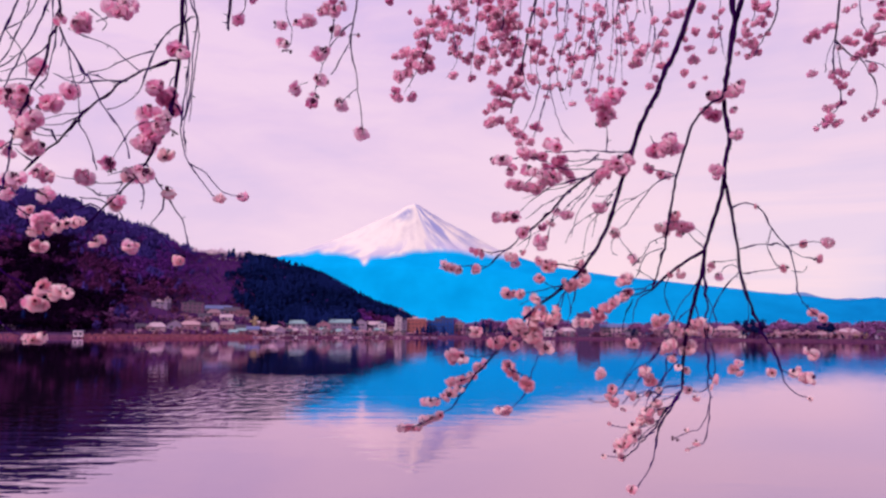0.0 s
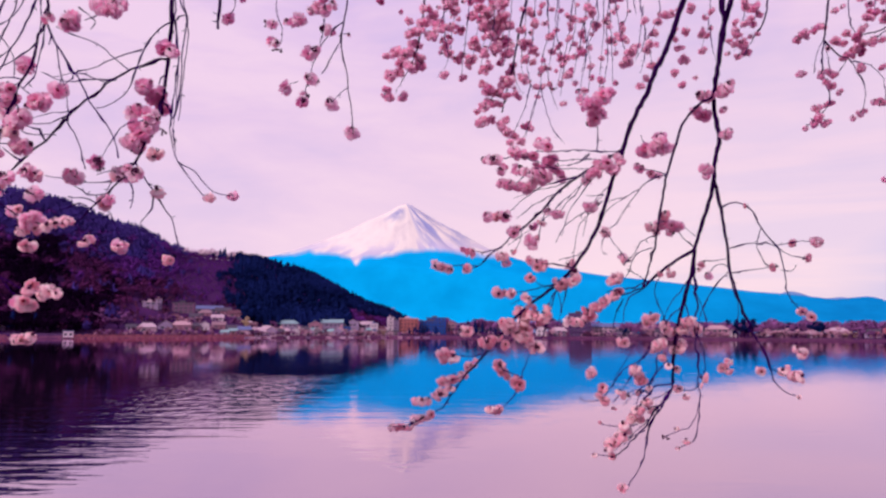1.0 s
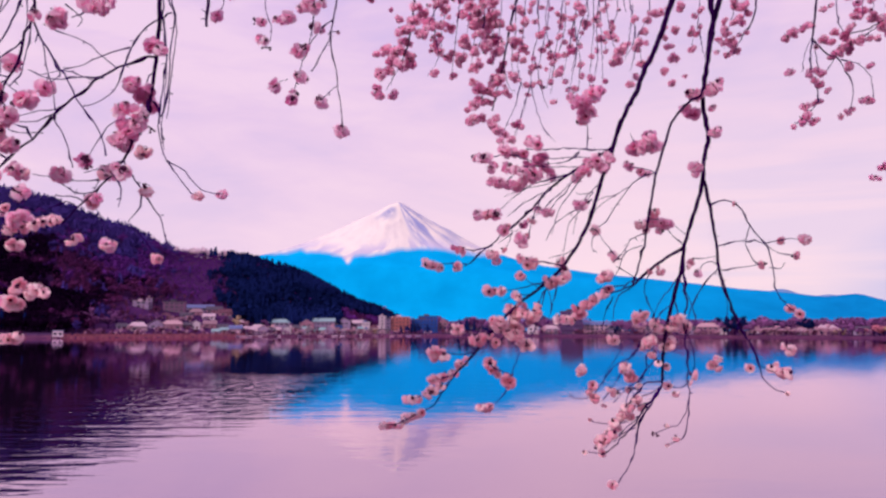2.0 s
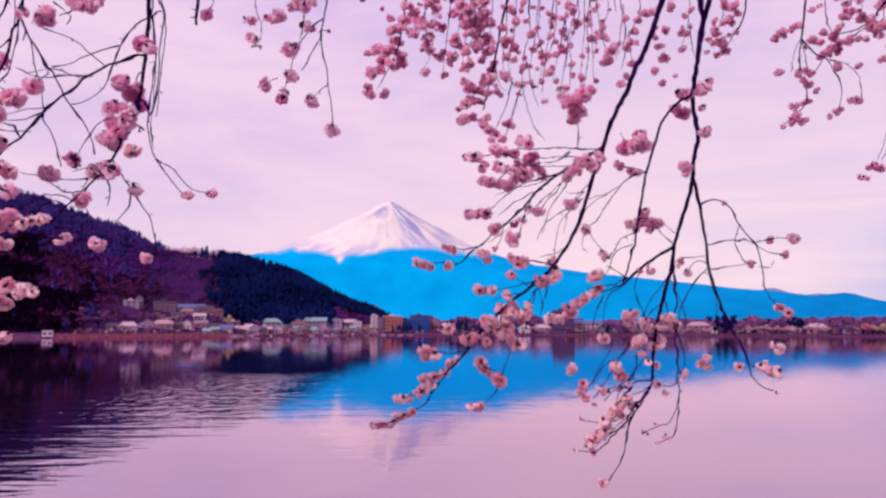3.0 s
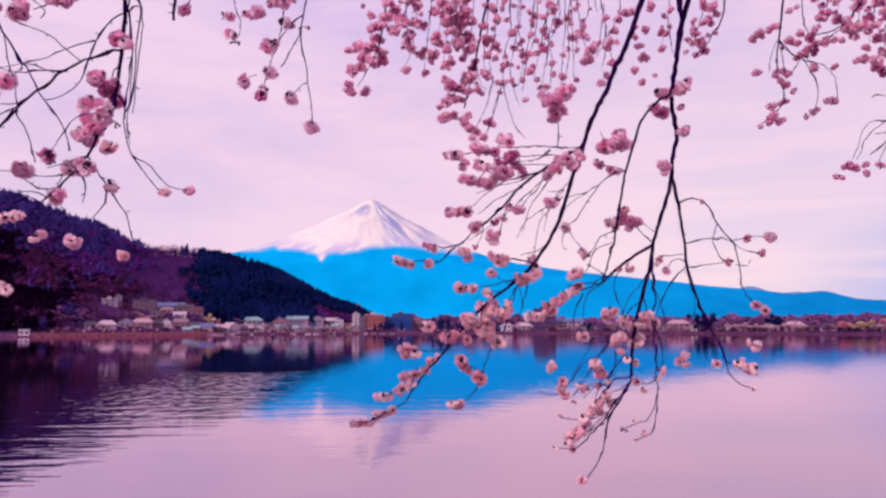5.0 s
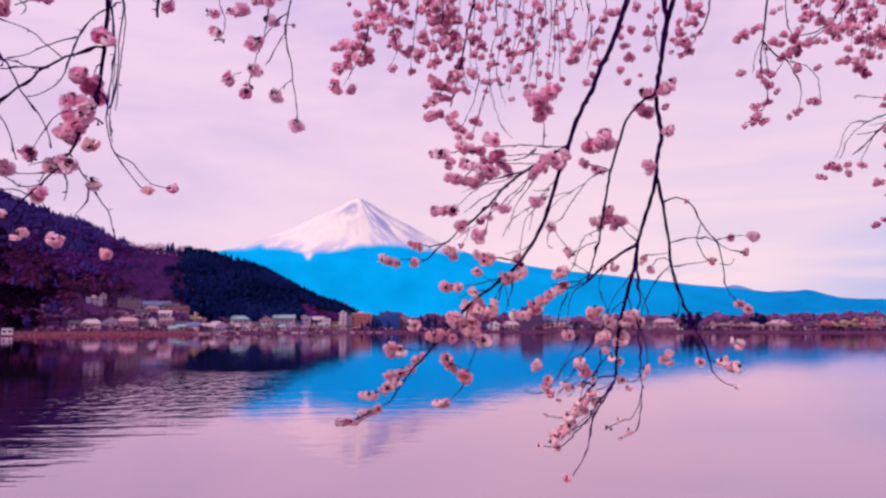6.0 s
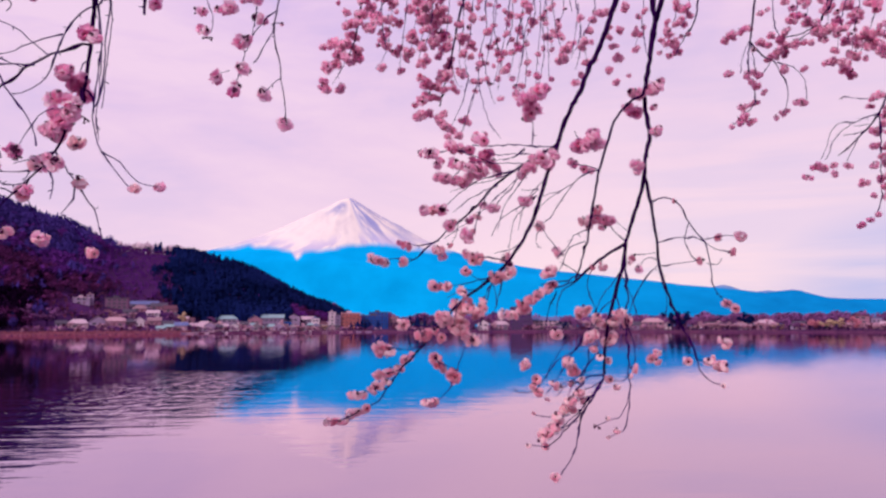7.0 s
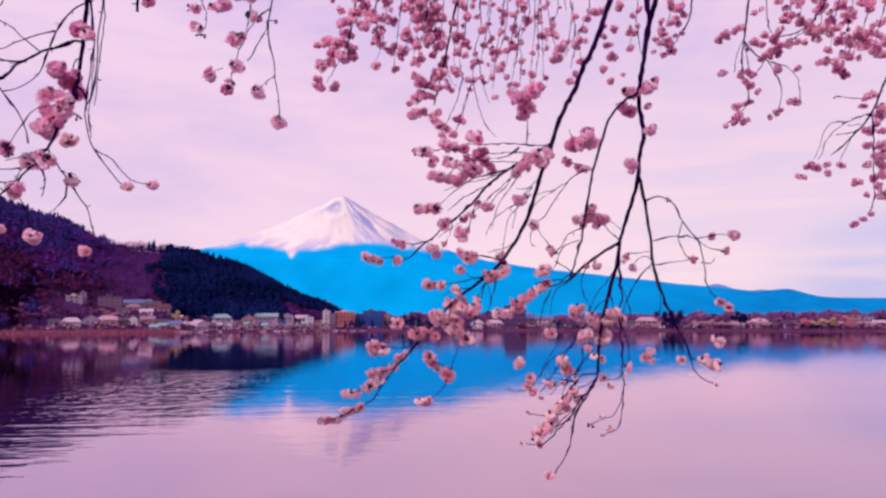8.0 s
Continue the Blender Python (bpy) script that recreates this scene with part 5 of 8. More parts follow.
tube("twig", [(0.576, 2.850, 4.124), (0.483, 2.857, 4.096), (0.428, 2.864, 4.081), (0.361, 2.871, 4.036), (0.294, 2.878, 3.977)], 0.0023, 0.0014, TWIG, bough_m, 5)
tube("twig", [(0.504, 2.850, 4.072), (0.457, 2.840, 4.013), (0.421, 2.830, 3.932), (0.408, 2.820, 3.864), (0.380, 2.811, 3.841)], 0.0021, 0.0014, TWIG, bough_m, 5)
tube("twig", [(0.595, 2.850, 4.140), (0.573, 2.861, 4.063), (0.530, 2.872, 4.019), (0.497, 2.884, 3.975)], 0.0020, 0.0012, TWIG, bough_m, 5)
tube("twig", [(0.617, 2.850, 4.152), (0.506, 2.853, 4.152), (0.394, 2.856, 4.152), (0.326, 2.860, 4.095)], 0.0020, 0.0013, TWIG, bough_m, 5)
tube("twig", [(0.483, 2.850, 4.151), (0.405, 2.857, 4.187), (0.327, 2.863, 4.204), (0.226, 2.870, 4.191)], 0.0020, 0.0013, TWIG, bough_m, 5)
tube("twig", [(0.671, 2.850, 4.050), (0.614, 2.845, 4.042), (0.602, 2.840, 4.048)], 0.0016, 0.0011, TWIG, bough_m, 5)
tube("twig", [(0.664, 2.850, 4.020), (0.638, 2.854, 3.994), (0.581, 2.857, 3.937), (0.559, 2.861, 3.870), (0.547, 2.865, 3.774)], 0.0020, 0.0012, TWIG, bough_m, 5)
tube("twig", [(0.346, 2.850, 3.912), (0.337, 2.866, 3.858), (0.316, 2.883, 3.822)], 0.0016, 0.0011, TWIG, bough_m, 5)
tube("twig", [(0.268, 2.850, 3.838), (0.191, 2.858, 3.818), (0.114, 2.866, 3.835)], 0.0018, 0.0011, TWIG, bough_m, 5)
tube("twig", [(0.168, 2.850, 3.762), (0.114, 2.863, 3.767), (0.036, 2.876, 3.761)], 0.0020, 0.0012, TWIG, bough_m, 5)
tube("twig", [(0.555, 2.850, 3.751), (0.484, 2.822, 3.766), (0.414, 2.793, 3.767)], 0.0024, 0.0016, TWIG, bough_m, 5)
tube("twig", [(0.499, 2.850, 3.702), (0.386, 2.830, 3.671), (0.307, 2.809, 3.657)], 0.0024, 0.0016, TWIG, bough_m, 5)
tube("twig", [(0.443, 2.850, 3.669), (0.410, 2.846, 3.697), (0.377, 2.843, 3.710)], 0.0018, 0.0013, TWIG, bough_m, 5)
tube("twig", [(0.483, 2.850, 3.689), (0.454, 2.853, 3.596), (0.427, 2.856, 3.504), (0.383, 2.859, 3.435), (0.348, 2.862, 3.363), (0.313, 2.865, 3.270), (0.269, 2.868, 3.218)], 0.0026, 0.0016, TWIG, bough_m, 5)
tube("twig", [(0.521, 2.850, 3.706), (0.506, 2.833, 3.635), (0.487, 2.816, 3.569)], 0.0020, 0.0012, TWIG, bough_m, 5)
tube("twig", [(0.344, 2.850, 3.585), (0.322, 2.861, 3.504), (0.290, 2.872, 3.456)], 0.0018, 0.0012, TWIG, bough_m, 5)
tube("twig", [(0.129, 2.850, 3.345), (0.092, 2.858, 3.325), (0.038, 2.866, 3.318)], 0.0020, 0.0014, TWIG, bough_m, 5)
tube("twig", [(0.201, 2.850, 3.421), (0.134, 2.823, 3.413), (0.062, 2.795, 3.422)], 0.0018, 0.0012, TWIG, bough_m, 5)
tube("twig", [(0.229, 2.850, 3.464), (0.172, 2.848, 3.481), (0.135, 2.847, 3.503)], 0.0018, 0.0012, TWIG, bough_m, 5)
tube("twig", [(0.331, 2.850, 3.336), (0.286, 2.834, 3.353), (0.252, 2.817, 3.379)], 0.0018, 0.0013, TWIG, bough_m, 5)
tube("twig", [(0.265, 2.850, 3.220), (0.239, 2.796, 3.213)], 0.0016, 0.0013, TWIG, bough_m, 5)
tube("twig", [(0.064, 2.850, 3.261), (0.016, 2.828, 3.263), (-0.037, 2.806, 3.248)], 0.0020, 0.0013, TWIG, bough_m, 5)
tube("twig", [(0.823, 2.850, 4.291), (0.852, 2.839, 4.238), (0.882, 2.828, 4.235)], 0.0016, 0.0012, TWIG, bough_m, 5)
tube("twig", [(0.673, 2.850, 4.152), (0.592, 2.842, 4.093), (0.512, 2.835, 4.023), (0.443, 2.827, 3.954), (0.364, 2.819, 3.897), (0.286, 2.812, 3.840)], 0.0020, 0.0011, TWIG, bough_m, 5)
tube("twig", [(0.639, 2.850, 4.129), (0.579, 2.838, 4.047), (0.520, 2.825, 3.955), (0.495, 2.813, 3.875)], 0.0020, 0.0011, TWIG, bough_m, 5)
tube("twig", [(0.671, 2.850, 4.050), (0.610, 2.831, 3.985), (0.517, 2.813, 3.924), (0.469, 2.794, 3.850)], 0.0020, 0.0011, TWIG, bough_m, 5)
tube("twig", [(0.694, 2.850, 4.084), (0.648, 2.849, 4.038), (0.602, 2.847, 3.959), (0.585, 2.846, 3.880)], 0.0020, 0.0011, TWIG, bough_m, 5)
tube("twig", [(0.504, 2.850, 4.060), (0.447, 2.845, 4.036), (0.390, 2.840, 4.001), (0.323, 2.836, 3.948)], 0.0020, 0.0011, TWIG, bough_m, 5)
tube("twig", [(0.561, 2.850, 4.111), (0.483, 2.854, 4.084), (0.393, 2.859, 4.061), (0.315, 2.863, 4.034)], 0.0020, 0.0011, TWIG, bough_m, 5)
tube("twig", [(0.499, 2.850, 3.702), (0.444, 2.855, 3.614), (0.400, 2.861, 3.548)], 0.0020, 0.0011, TWIG, bough_m, 5)
tube("twig", [(0.477, 2.850, 3.691), (0.495, 2.834, 3.602), (0.474, 2.819, 3.531)], 0.0020, 0.0011, TWIG, bough_m, 5)
tube("twig", [(0.647, 2.850, 3.926), (0.698, 2.874, 3.998), (0.773, 2.898, 4.048)], 0.0020, 0.0011, TWIG, bough_m, 5)
tube("twig", [(0.589, 2.850, 3.824), (0.539, 2.820, 3.799), (0.479, 2.790, 3.780)], 0.0020, 0.0011, TWIG, bough_m, 5)
tube("twig", [(0.421, 2.850, 3.646), (0.354, 2.844, 3.639), (0.299, 2.839, 3.612)], 0.0020, 0.0011, TWIG, bough_m, 5)
tube("twig", [(0.267, 2.850, 3.503), (0.211, 2.837, 3.499), (0.167, 2.823, 3.503)], 0.0020, 0.0011, TWIG, bough_m, 5)
tube("twig", [(0.618, 2.850, 4.209), (0.572, 2.845, 4.173), (0.481, 2.839, 4.160)], 0.0020, 0.0011, TWIG, bough_m, 5)
tube("twig", [(0.674, 2.850, 4.187), (0.604, 2.835, 4.189), (0.522, 2.819, 4.178), (0.442, 2.804, 4.186)], 0.0020, 0.0011, TWIG, bough_m, 5)
blossoms(bough_m, [(0.204, 2.877, 4.192, 0.046), (0.222, 2.813, 4.177, 0.048), (0.244, 2.818, 4.179, 0.047), (0.268, 2.831, 4.145, 0.048), (0.324, 2.856, 4.209, 0.065), (0.363, 2.875, 4.212, 0.060), (0.400, 2.875, 4.209, 0.062), (0.313, 2.834, 4.220, 0.052), (0.443, 2.807, 4.227, 0.062), (0.429, 2.862, 4.257, 0.048), (0.466, 2.858, 4.190, 0.076), (0.419, 2.905, 4.163, 0.067), (0.335, 2.887, 4.155, 0.052), (0.358, 2.838, 4.136, 0.055), (0.382, 2.810, 4.123, 0.048), (0.264, 2.855, 4.093, 0.057), (0.294, 2.821, 4.079, 0.057), (0.334, 2.881, 4.085, 0.055), (0.364, 2.845, 4.070, 0.054), (0.429, 2.825, 4.109, 0.076)])
blossoms(bough_m, [(0.492, 2.907, 4.164, 0.071), (0.390, 2.836, 4.091, 0.057), (0.514, 2.905, 4.129, 0.052), (0.215, 2.883, 3.962, 0.052), (0.245, 2.831, 3.956, 0.056), (0.280, 2.850, 3.962, 0.051), (0.680, 2.828, 4.170, 0.105), (0.733, 2.908, 4.166, 0.071), (0.741, 2.849, 4.192, 0.062), (0.634, 2.824, 4.128, 0.071), (0.605, 2.847, 4.110, 0.048), (0.875, 2.805, 4.238, 0.100), (0.848, 2.865, 4.231, 0.081), (0.932, 2.843, 4.239, 0.052), (0.894, 2.825, 4.276, 0.062), (0.829, 2.884, 4.161, 0.038), (0.689, 2.889, 4.462, 0.081), (0.620, 2.792, 4.392, 0.086), (0.663, 2.854, 4.384, 0.071), (0.637, 2.823, 4.342, 0.067)])
blossoms(bough_m, [(0.606, 2.902, 4.456, 0.052), (0.611, 2.884, 4.417, 0.043), (0.700, 2.819, 4.455, 0.048), (0.619, 2.822, 4.328, 0.043)])
blossoms(bough_m, [(0.612, 2.809, 3.990, 0.057), (0.655, 2.909, 4.022, 0.033), (0.487, 2.825, 3.965, 0.057), (0.449, 2.863, 3.983, 0.033), (0.424, 2.847, 3.935, 0.048), (0.393, 2.867, 3.922, 0.043), (0.314, 2.862, 3.898, 0.062), (0.332, 2.879, 3.917, 0.038), (0.379, 2.804, 3.847, 0.062), (0.406, 2.881, 3.874, 0.038), (0.266, 2.826, 3.796, 0.067), (0.284, 2.854, 3.776, 0.043), (0.141, 2.830, 3.813, 0.052), (0.112, 2.826, 3.825, 0.024), (0.006, 2.852, 3.764, 0.051), (0.031, 2.839, 3.756, 0.054), (0.057, 2.857, 3.750, 0.048), (0.123, 2.820, 3.746, 0.062), (0.411, 2.845, 3.763, 0.076), (0.385, 2.900, 3.790, 0.048)])
blossoms(bough_m, [(0.542, 2.897, 3.773, 0.062), (0.549, 2.855, 3.742, 0.048), (0.370, 2.792, 3.708, 0.059), (0.316, 2.883, 3.822, 0.036), (0.247, 2.844, 3.656, 0.052), (0.275, 2.867, 3.657, 0.053), (0.300, 2.849, 3.657, 0.055), (0.496, 2.836, 3.690, 0.067), (0.541, 2.837, 3.708, 0.067), (0.484, 2.892, 3.705, 0.043), (0.361, 2.814, 3.629, 0.057), (0.439, 2.826, 3.602, 0.038), (0.337, 2.890, 3.588, 0.071), (0.290, 2.798, 3.529, 0.081), (0.270, 2.890, 3.537, 0.062), (0.357, 2.873, 3.559, 0.081), (0.391, 2.842, 3.569, 0.067), (0.432, 2.824, 3.569, 0.076), (0.414, 2.884, 3.544, 0.062), (0.354, 2.899, 3.522, 0.090)])
blossoms(bough_m, [(0.316, 2.807, 3.499, 0.062), (0.376, 2.847, 3.596, 0.052)])
blossoms(bough_m, [(0.129, 2.856, 3.503, 0.071), (0.113, 2.850, 3.516, 0.043), (0.221, 2.830, 3.469, 0.081), (0.187, 2.808, 3.465, 0.052), (0.278, 2.860, 3.456, 0.062), (0.259, 2.887, 3.481, 0.048), (0.347, 2.798, 3.483, 0.076), (0.393, 2.818, 3.444, 0.071), (0.376, 2.888, 3.460, 0.057), (0.055, 2.885, 3.410, 0.086), (0.033, 2.870, 3.426, 0.052), (0.079, 2.793, 3.405, 0.052), (0.137, 2.877, 3.368, 0.062), (0.160, 2.907, 3.382, 0.043), (0.083, 2.910, 3.322, 0.076), (0.038, 2.874, 3.315, 0.067), (0.063, 2.796, 3.295, 0.057), (0.115, 2.891, 3.338, 0.048), (0.027, 2.816, 3.268, 0.067), (0.006, 2.867, 3.264, 0.038)])
blossoms(bough_m, [(-0.066, 2.886, 3.238, 0.048), (-0.044, 2.821, 3.244, 0.045), (-0.023, 2.883, 3.239, 0.044), (-0.045, 2.859, 3.177, 0.046), (-0.026, 2.823, 3.187, 0.048), (-0.008, 2.813, 3.195, 0.044), (-0.069, 2.836, 3.171, 0.052), (-0.155, 2.816, 3.146, 0.039), (-0.135, 2.856, 3.142, 0.044), (-0.113, 2.880, 3.141, 0.040), (-0.089, 2.845, 3.146, 0.041), (0.256, 2.862, 3.378, 0.071), (0.266, 2.849, 3.352, 0.057), (0.293, 2.903, 3.332, 0.057), (0.322, 2.835, 3.315, 0.090), (0.213, 2.814, 3.214, 0.053), (0.230, 2.822, 3.212, 0.053), (0.250, 2.850, 3.208, 0.055)])

bough_t = bough([(-0.036, 3.500, 5.552), (-0.043, 3.501, 5.342), (-0.053, 3.502, 5.193), (-0.066, 3.503, 5.045), (-0.090, 3.504, 4.898)], 0.0068, 0.0040, "cherry bough hung with dense blossom")
spray(bough_t, [(-0.090, 3.500, 4.903), (-0.115, 3.512, 4.843), (-0.143, 3.524, 4.789), (-0.199, 3.536, 4.691)], 4, 0.065, 0.081, 0.022, 0.00)
blossoms(bough_t, [(-0.130, 3.472, 5.036, 0.058), (-0.174, 3.506, 5.099, 0.041), (-0.047, 3.471, 5.104, 0.082), (-0.013, 3.530, 5.087, 0.088), (-0.061, 3.502, 5.044, 0.082), (-0.087, 3.456, 4.980, 0.076), (-0.124, 3.468, 4.971, 0.070), (-0.032, 3.485, 4.973, 0.064), (-0.103, 3.528, 4.937, 0.088), (-0.142, 3.462, 4.875, 0.088), (-0.201, 3.526, 4.892, 0.093), (-0.172, 3.519, 4.839, 0.088), (-0.121, 3.450, 4.796, 0.093), (-0.079, 3.520, 4.852, 0.082), (-0.238, 3.451, 4.847, 0.053), (-0.223, 3.455, 4.749, 0.082), (-0.185, 3.511, 4.790, 0.070), (-0.237, 3.469, 4.668, 0.088), (-0.228, 3.545, 4.665, 0.058), (-0.274, 3.498, 5.159, 0.064)])
blossoms(bough_t, [(-0.162, 3.479, 4.844, 0.070), (-0.108, 3.536, 4.887, 0.076), (0.010, 3.444, 4.990, 0.064), (-0.068, 3.527, 4.826, 0.070)])
spray(bough_t, [(0.003, 3.500, 5.341), (0.037, 3.467, 5.147), (0.046, 3.433, 4.957), (0.060, 3.400, 4.807), (0.011, 3.366, 4.710)], 5, 0.054, 0.081, 0.022, 0.20)
spray(bough_t, [(0.080, 3.500, 5.342), (0.071, 3.465, 5.146), (0.024, 3.430, 5.013), (-0.017, 3.395, 4.898)], 5, 0.054, 0.081, 0.022, 0.20)
spray(bough_t, [(0.179, 3.500, 5.342), (0.175, 3.534, 5.179), (0.160, 3.568, 5.045), (0.144, 3.602, 4.909), (0.134, 3.636, 4.801)], 6, 0.054, 0.081, 0.022, 0.20)
spray(bough_t, [(0.136, 3.500, 5.342), (0.109, 3.518, 5.171), (0.082, 3.536, 5.001), (0.074, 3.554, 4.890)], 6, 0.054, 0.081, 0.022, 0.20)
spray(bough_t, [(0.265, 3.500, 5.403), (0.234, 3.472, 5.151), (0.210, 3.445, 4.992), (0.181, 3.417, 4.823)], 9, 0.054, 0.081, 0.022, 0.20)
spray(bough_t, [(0.322, 3.500, 5.403), (0.299, 3.471, 5.150), (0.282, 3.442, 4.977), (0.257, 3.414, 4.850), (0.241, 3.385, 4.726)], 9, 0.054, 0.081, 0.022, 0.20)
spray(bough_t, [(0.373, 3.500, 5.404), (0.360, 3.547, 5.187), (0.343, 3.595, 5.027), (0.332, 3.642, 4.895)], 8, 0.054, 0.081, 0.022, 0.20)
blossoms(bough_t, [(0.294, 3.520, 4.995, 0.099), (0.338, 3.538, 4.959, 0.105), (0.302, 3.457, 4.896, 0.093), (0.355, 3.515, 4.891, 0.088), (0.277, 3.483, 5.023, 0.076), (0.332, 3.468, 5.061, 0.088), (0.361, 3.480, 5.023, 0.082), (0.231, 3.514, 5.066, 0.064), (0.192, 3.482, 5.066, 0.058), (0.165, 3.486, 4.820, 0.064), (0.177, 3.456, 4.838, 0.070)])

bough_u = bough([(0.509, 3.500, 5.526), (0.479, 3.504, 5.316), (0.458, 3.508, 5.169), (0.429, 3.511, 5.052), (0.406, 3.515, 4.921), (0.380, 3.519, 4.790), (0.355, 3.523, 4.690), (0.335, 3.526, 4.590)], 0.0091, 0.0023, "hanging cherry bough with drooping sprays")
spray(bough_u, [(0.451, 3.500, 5.150), (0.449, 3.515, 4.994), (0.430, 3.530, 4.882), (0.442, 3.544, 4.771)], 7, 0.049, 0.070, 0.019, 0.12)
spray(bough_u, [(0.578, 3.500, 5.345), (0.564, 3.515, 5.173), (0.570, 3.530, 5.002), (0.540, 3.546, 4.889), (0.529, 3.561, 4.748), (0.490, 3.576, 4.591), (0.440, 3.591, 4.464)], 9, 0.038, 0.065, 0.019, 0.12)
spray(bough_u, [(0.506, 3.500, 5.285), (0.495, 3.495, 5.104), (0.482, 3.490, 4.955), (0.457, 3.485, 4.807), (0.478, 3.480, 4.691)], 8, 0.043, 0.070, 0.019, 0.12)
spray(bough_u, [(0.635, 3.500, 5.315), (0.617, 3.526, 5.179), (0.611, 3.553, 5.041), (0.642, 3.579, 4.873), (0.616, 3.605, 4.734)], 6, 0.038, 0.059, 0.019, 0.12)
spray(bough_u, [(0.720, 3.500, 5.316), (0.689, 3.501, 5.167), (0.673, 3.503, 5.020), (0.643, 3.504, 4.874), (0.627, 3.505, 4.729)], 6, 0.038, 0.065, 0.019, 0.12)
spray(bough_u, [(0.782, 3.500, 5.316), (0.770, 3.507, 5.170), (0.741, 3.514, 5.040), (0.717, 3.521, 4.896), (0.682, 3.528, 4.752)], 6, 0.038, 0.059, 0.019, 0.12)
spray(bough_u, [(0.819, 3.500, 5.287), (0.803, 3.505, 5.111), (0.759, 3.511, 4.965), (0.772, 3.516, 4.850), (0.764, 3.522, 4.692)], 7, 0.043, 0.065, 0.019, 0.12)
spray(bough_u, [(0.851, 3.500, 5.317), (0.849, 3.518, 5.176), (0.850, 3.536, 5.006), (0.837, 3.554, 4.865), (0.830, 3.572, 4.739)], 5, 0.038, 0.059, 0.019, 0.12)
spray(bough_u, [(0.871, 3.500, 5.317), (0.871, 3.492, 5.164), (0.874, 3.484, 4.984), (0.874, 3.476, 4.836), (0.873, 3.469, 4.712)], 4, 0.038, 0.059, 0.019, 0.12)
spray(bough_u, [(0.919, 3.500, 5.317), (0.899, 3.460, 5.120), (0.904, 3.419, 4.957), (0.931, 3.379, 4.799)], 4, 0.049, 0.070, 0.019, 0.12)
spray(bough_u, [(1.018, 3.500, 5.288), (1.019, 3.465, 5.152), (1.031, 3.430, 4.962), (1.040, 3.395, 4.848), (1.038, 3.360, 4.759)], 3, 0.043, 0.059, 0.019, 0.12)
spray(bough_u, [(1.053, 3.500, 5.021), (1.024, 3.455, 4.915), (0.982, 3.411, 4.839)], 0, 0.038, 0.054, 0.019, 0.12)
spray(bough_u, [(1.095, 3.500, 5.288), (1.112, 3.454, 5.089), (1.047, 3.408, 4.953), (1.008, 3.362, 4.835)], 2, 0.049, 0.059, 0.019, 0.12)
spray(bough_u, [(0.404, 3.500, 4.929), (0.394, 3.539, 4.827), (0.426, 3.578, 4.724), (0.459, 3.617, 4.722)], 5, 0.043, 0.059, 0.019, 0.12)
spray(bough_u, [(0.970, 3.500, 5.318), (0.994, 3.497, 5.167), (1.003, 3.494, 5.092)], 0, 0.038, 0.054, 0.019, 0.12)
spray(bough_u, [(0.530, 3.500, 4.872), (0.561, 3.526, 4.794), (0.584, 3.552, 4.701), (0.619, 3.578, 4.622)], 3, 0.038, 0.049, 0.019, 0.12)
spray(bough_u, [(0.520, 3.500, 4.726), (0.556, 3.425, 4.504), (0.609, 3.350, 4.387)], 0, 0.027, 0.032, 0.019, 0.12)
spray(bough_u, [(0.606, 3.500, 5.285), (0.617, 3.497, 5.076), (0.586, 3.494, 4.928), (0.556, 3.491, 4.781)], 0, 0.027, 0.032, 0.008, 0.00)
spray(bough_u, [(0.663, 3.500, 5.286), (0.708, 3.529, 5.121), (0.697, 3.558, 4.985), (0.658, 3.588, 4.847), (0.641, 3.617, 4.709)], 0, 0.027, 0.032, 0.008, 0.00)
spray(bough_u, [(0.790, 3.500, 5.286), (0.818, 3.512, 5.084), (0.775, 3.524, 4.956), (0.732, 3.536, 4.799)], 0, 0.027, 0.032, 0.008, 0.00)
spray(bough_u, [(0.890, 3.500, 5.287), (0.855, 3.493, 5.046), (0.855, 3.486, 4.868), (0.831, 3.479, 4.721)], 0, 0.027, 0.032, 0.008, 0.00)
spray(bough_u, [(0.947, 3.500, 5.287), (0.964, 3.497, 5.108), (0.910, 3.493, 4.988), (0.893, 3.490, 4.899)], 0, 0.027, 0.032, 0.008, 0.00)
spray(bough_u, [(1.042, 3.500, 5.139), (1.007, 3.440, 4.966), (0.964, 3.380, 4.799)], 0, 0.027, 0.032, 0.008, 0.00)
spray(bough_u, [(1.067, 3.500, 4.992), (1.035, 3.448, 4.883), (0.989, 3.396, 4.749)], 0, 0.027, 0.032, 0.008, 0.00)
spray(bough_u, [(0.473, 3.500, 4.726), (0.437, 3.449, 4.595), (0.376, 3.398, 4.453)], 0, 0.027, 0.032, 0.008, 0.00)
spray(bough_u, [(0.529, 3.500, 4.726), (0.483, 3.481, 4.605), (0.438, 3.462, 4.444)], 0, 0.027, 0.032, 0.008, 0.00)
spray(bough_u, [(0.744, 3.500, 5.049), (0.753, 3.489, 4.927), (0.735, 3.477, 4.806), (0.702, 3.466, 4.659)], 0, 0.027, 0.032, 0.008, 0.00)
spray(bough_u, [(0.236, 3.500, 5.283), (0.273, 3.538, 5.122), (0.246, 3.576, 4.959), (0.231, 3.614, 4.824)], 0, 0.027, 0.032, 0.008, 0.00)
spray(bough_u, [(0.392, 3.500, 5.284), (0.373, 3.465, 5.089), (0.355, 3.430, 4.900), (0.323, 3.396, 4.773)], 0, 0.027, 0.032, 0.008, 0.00)
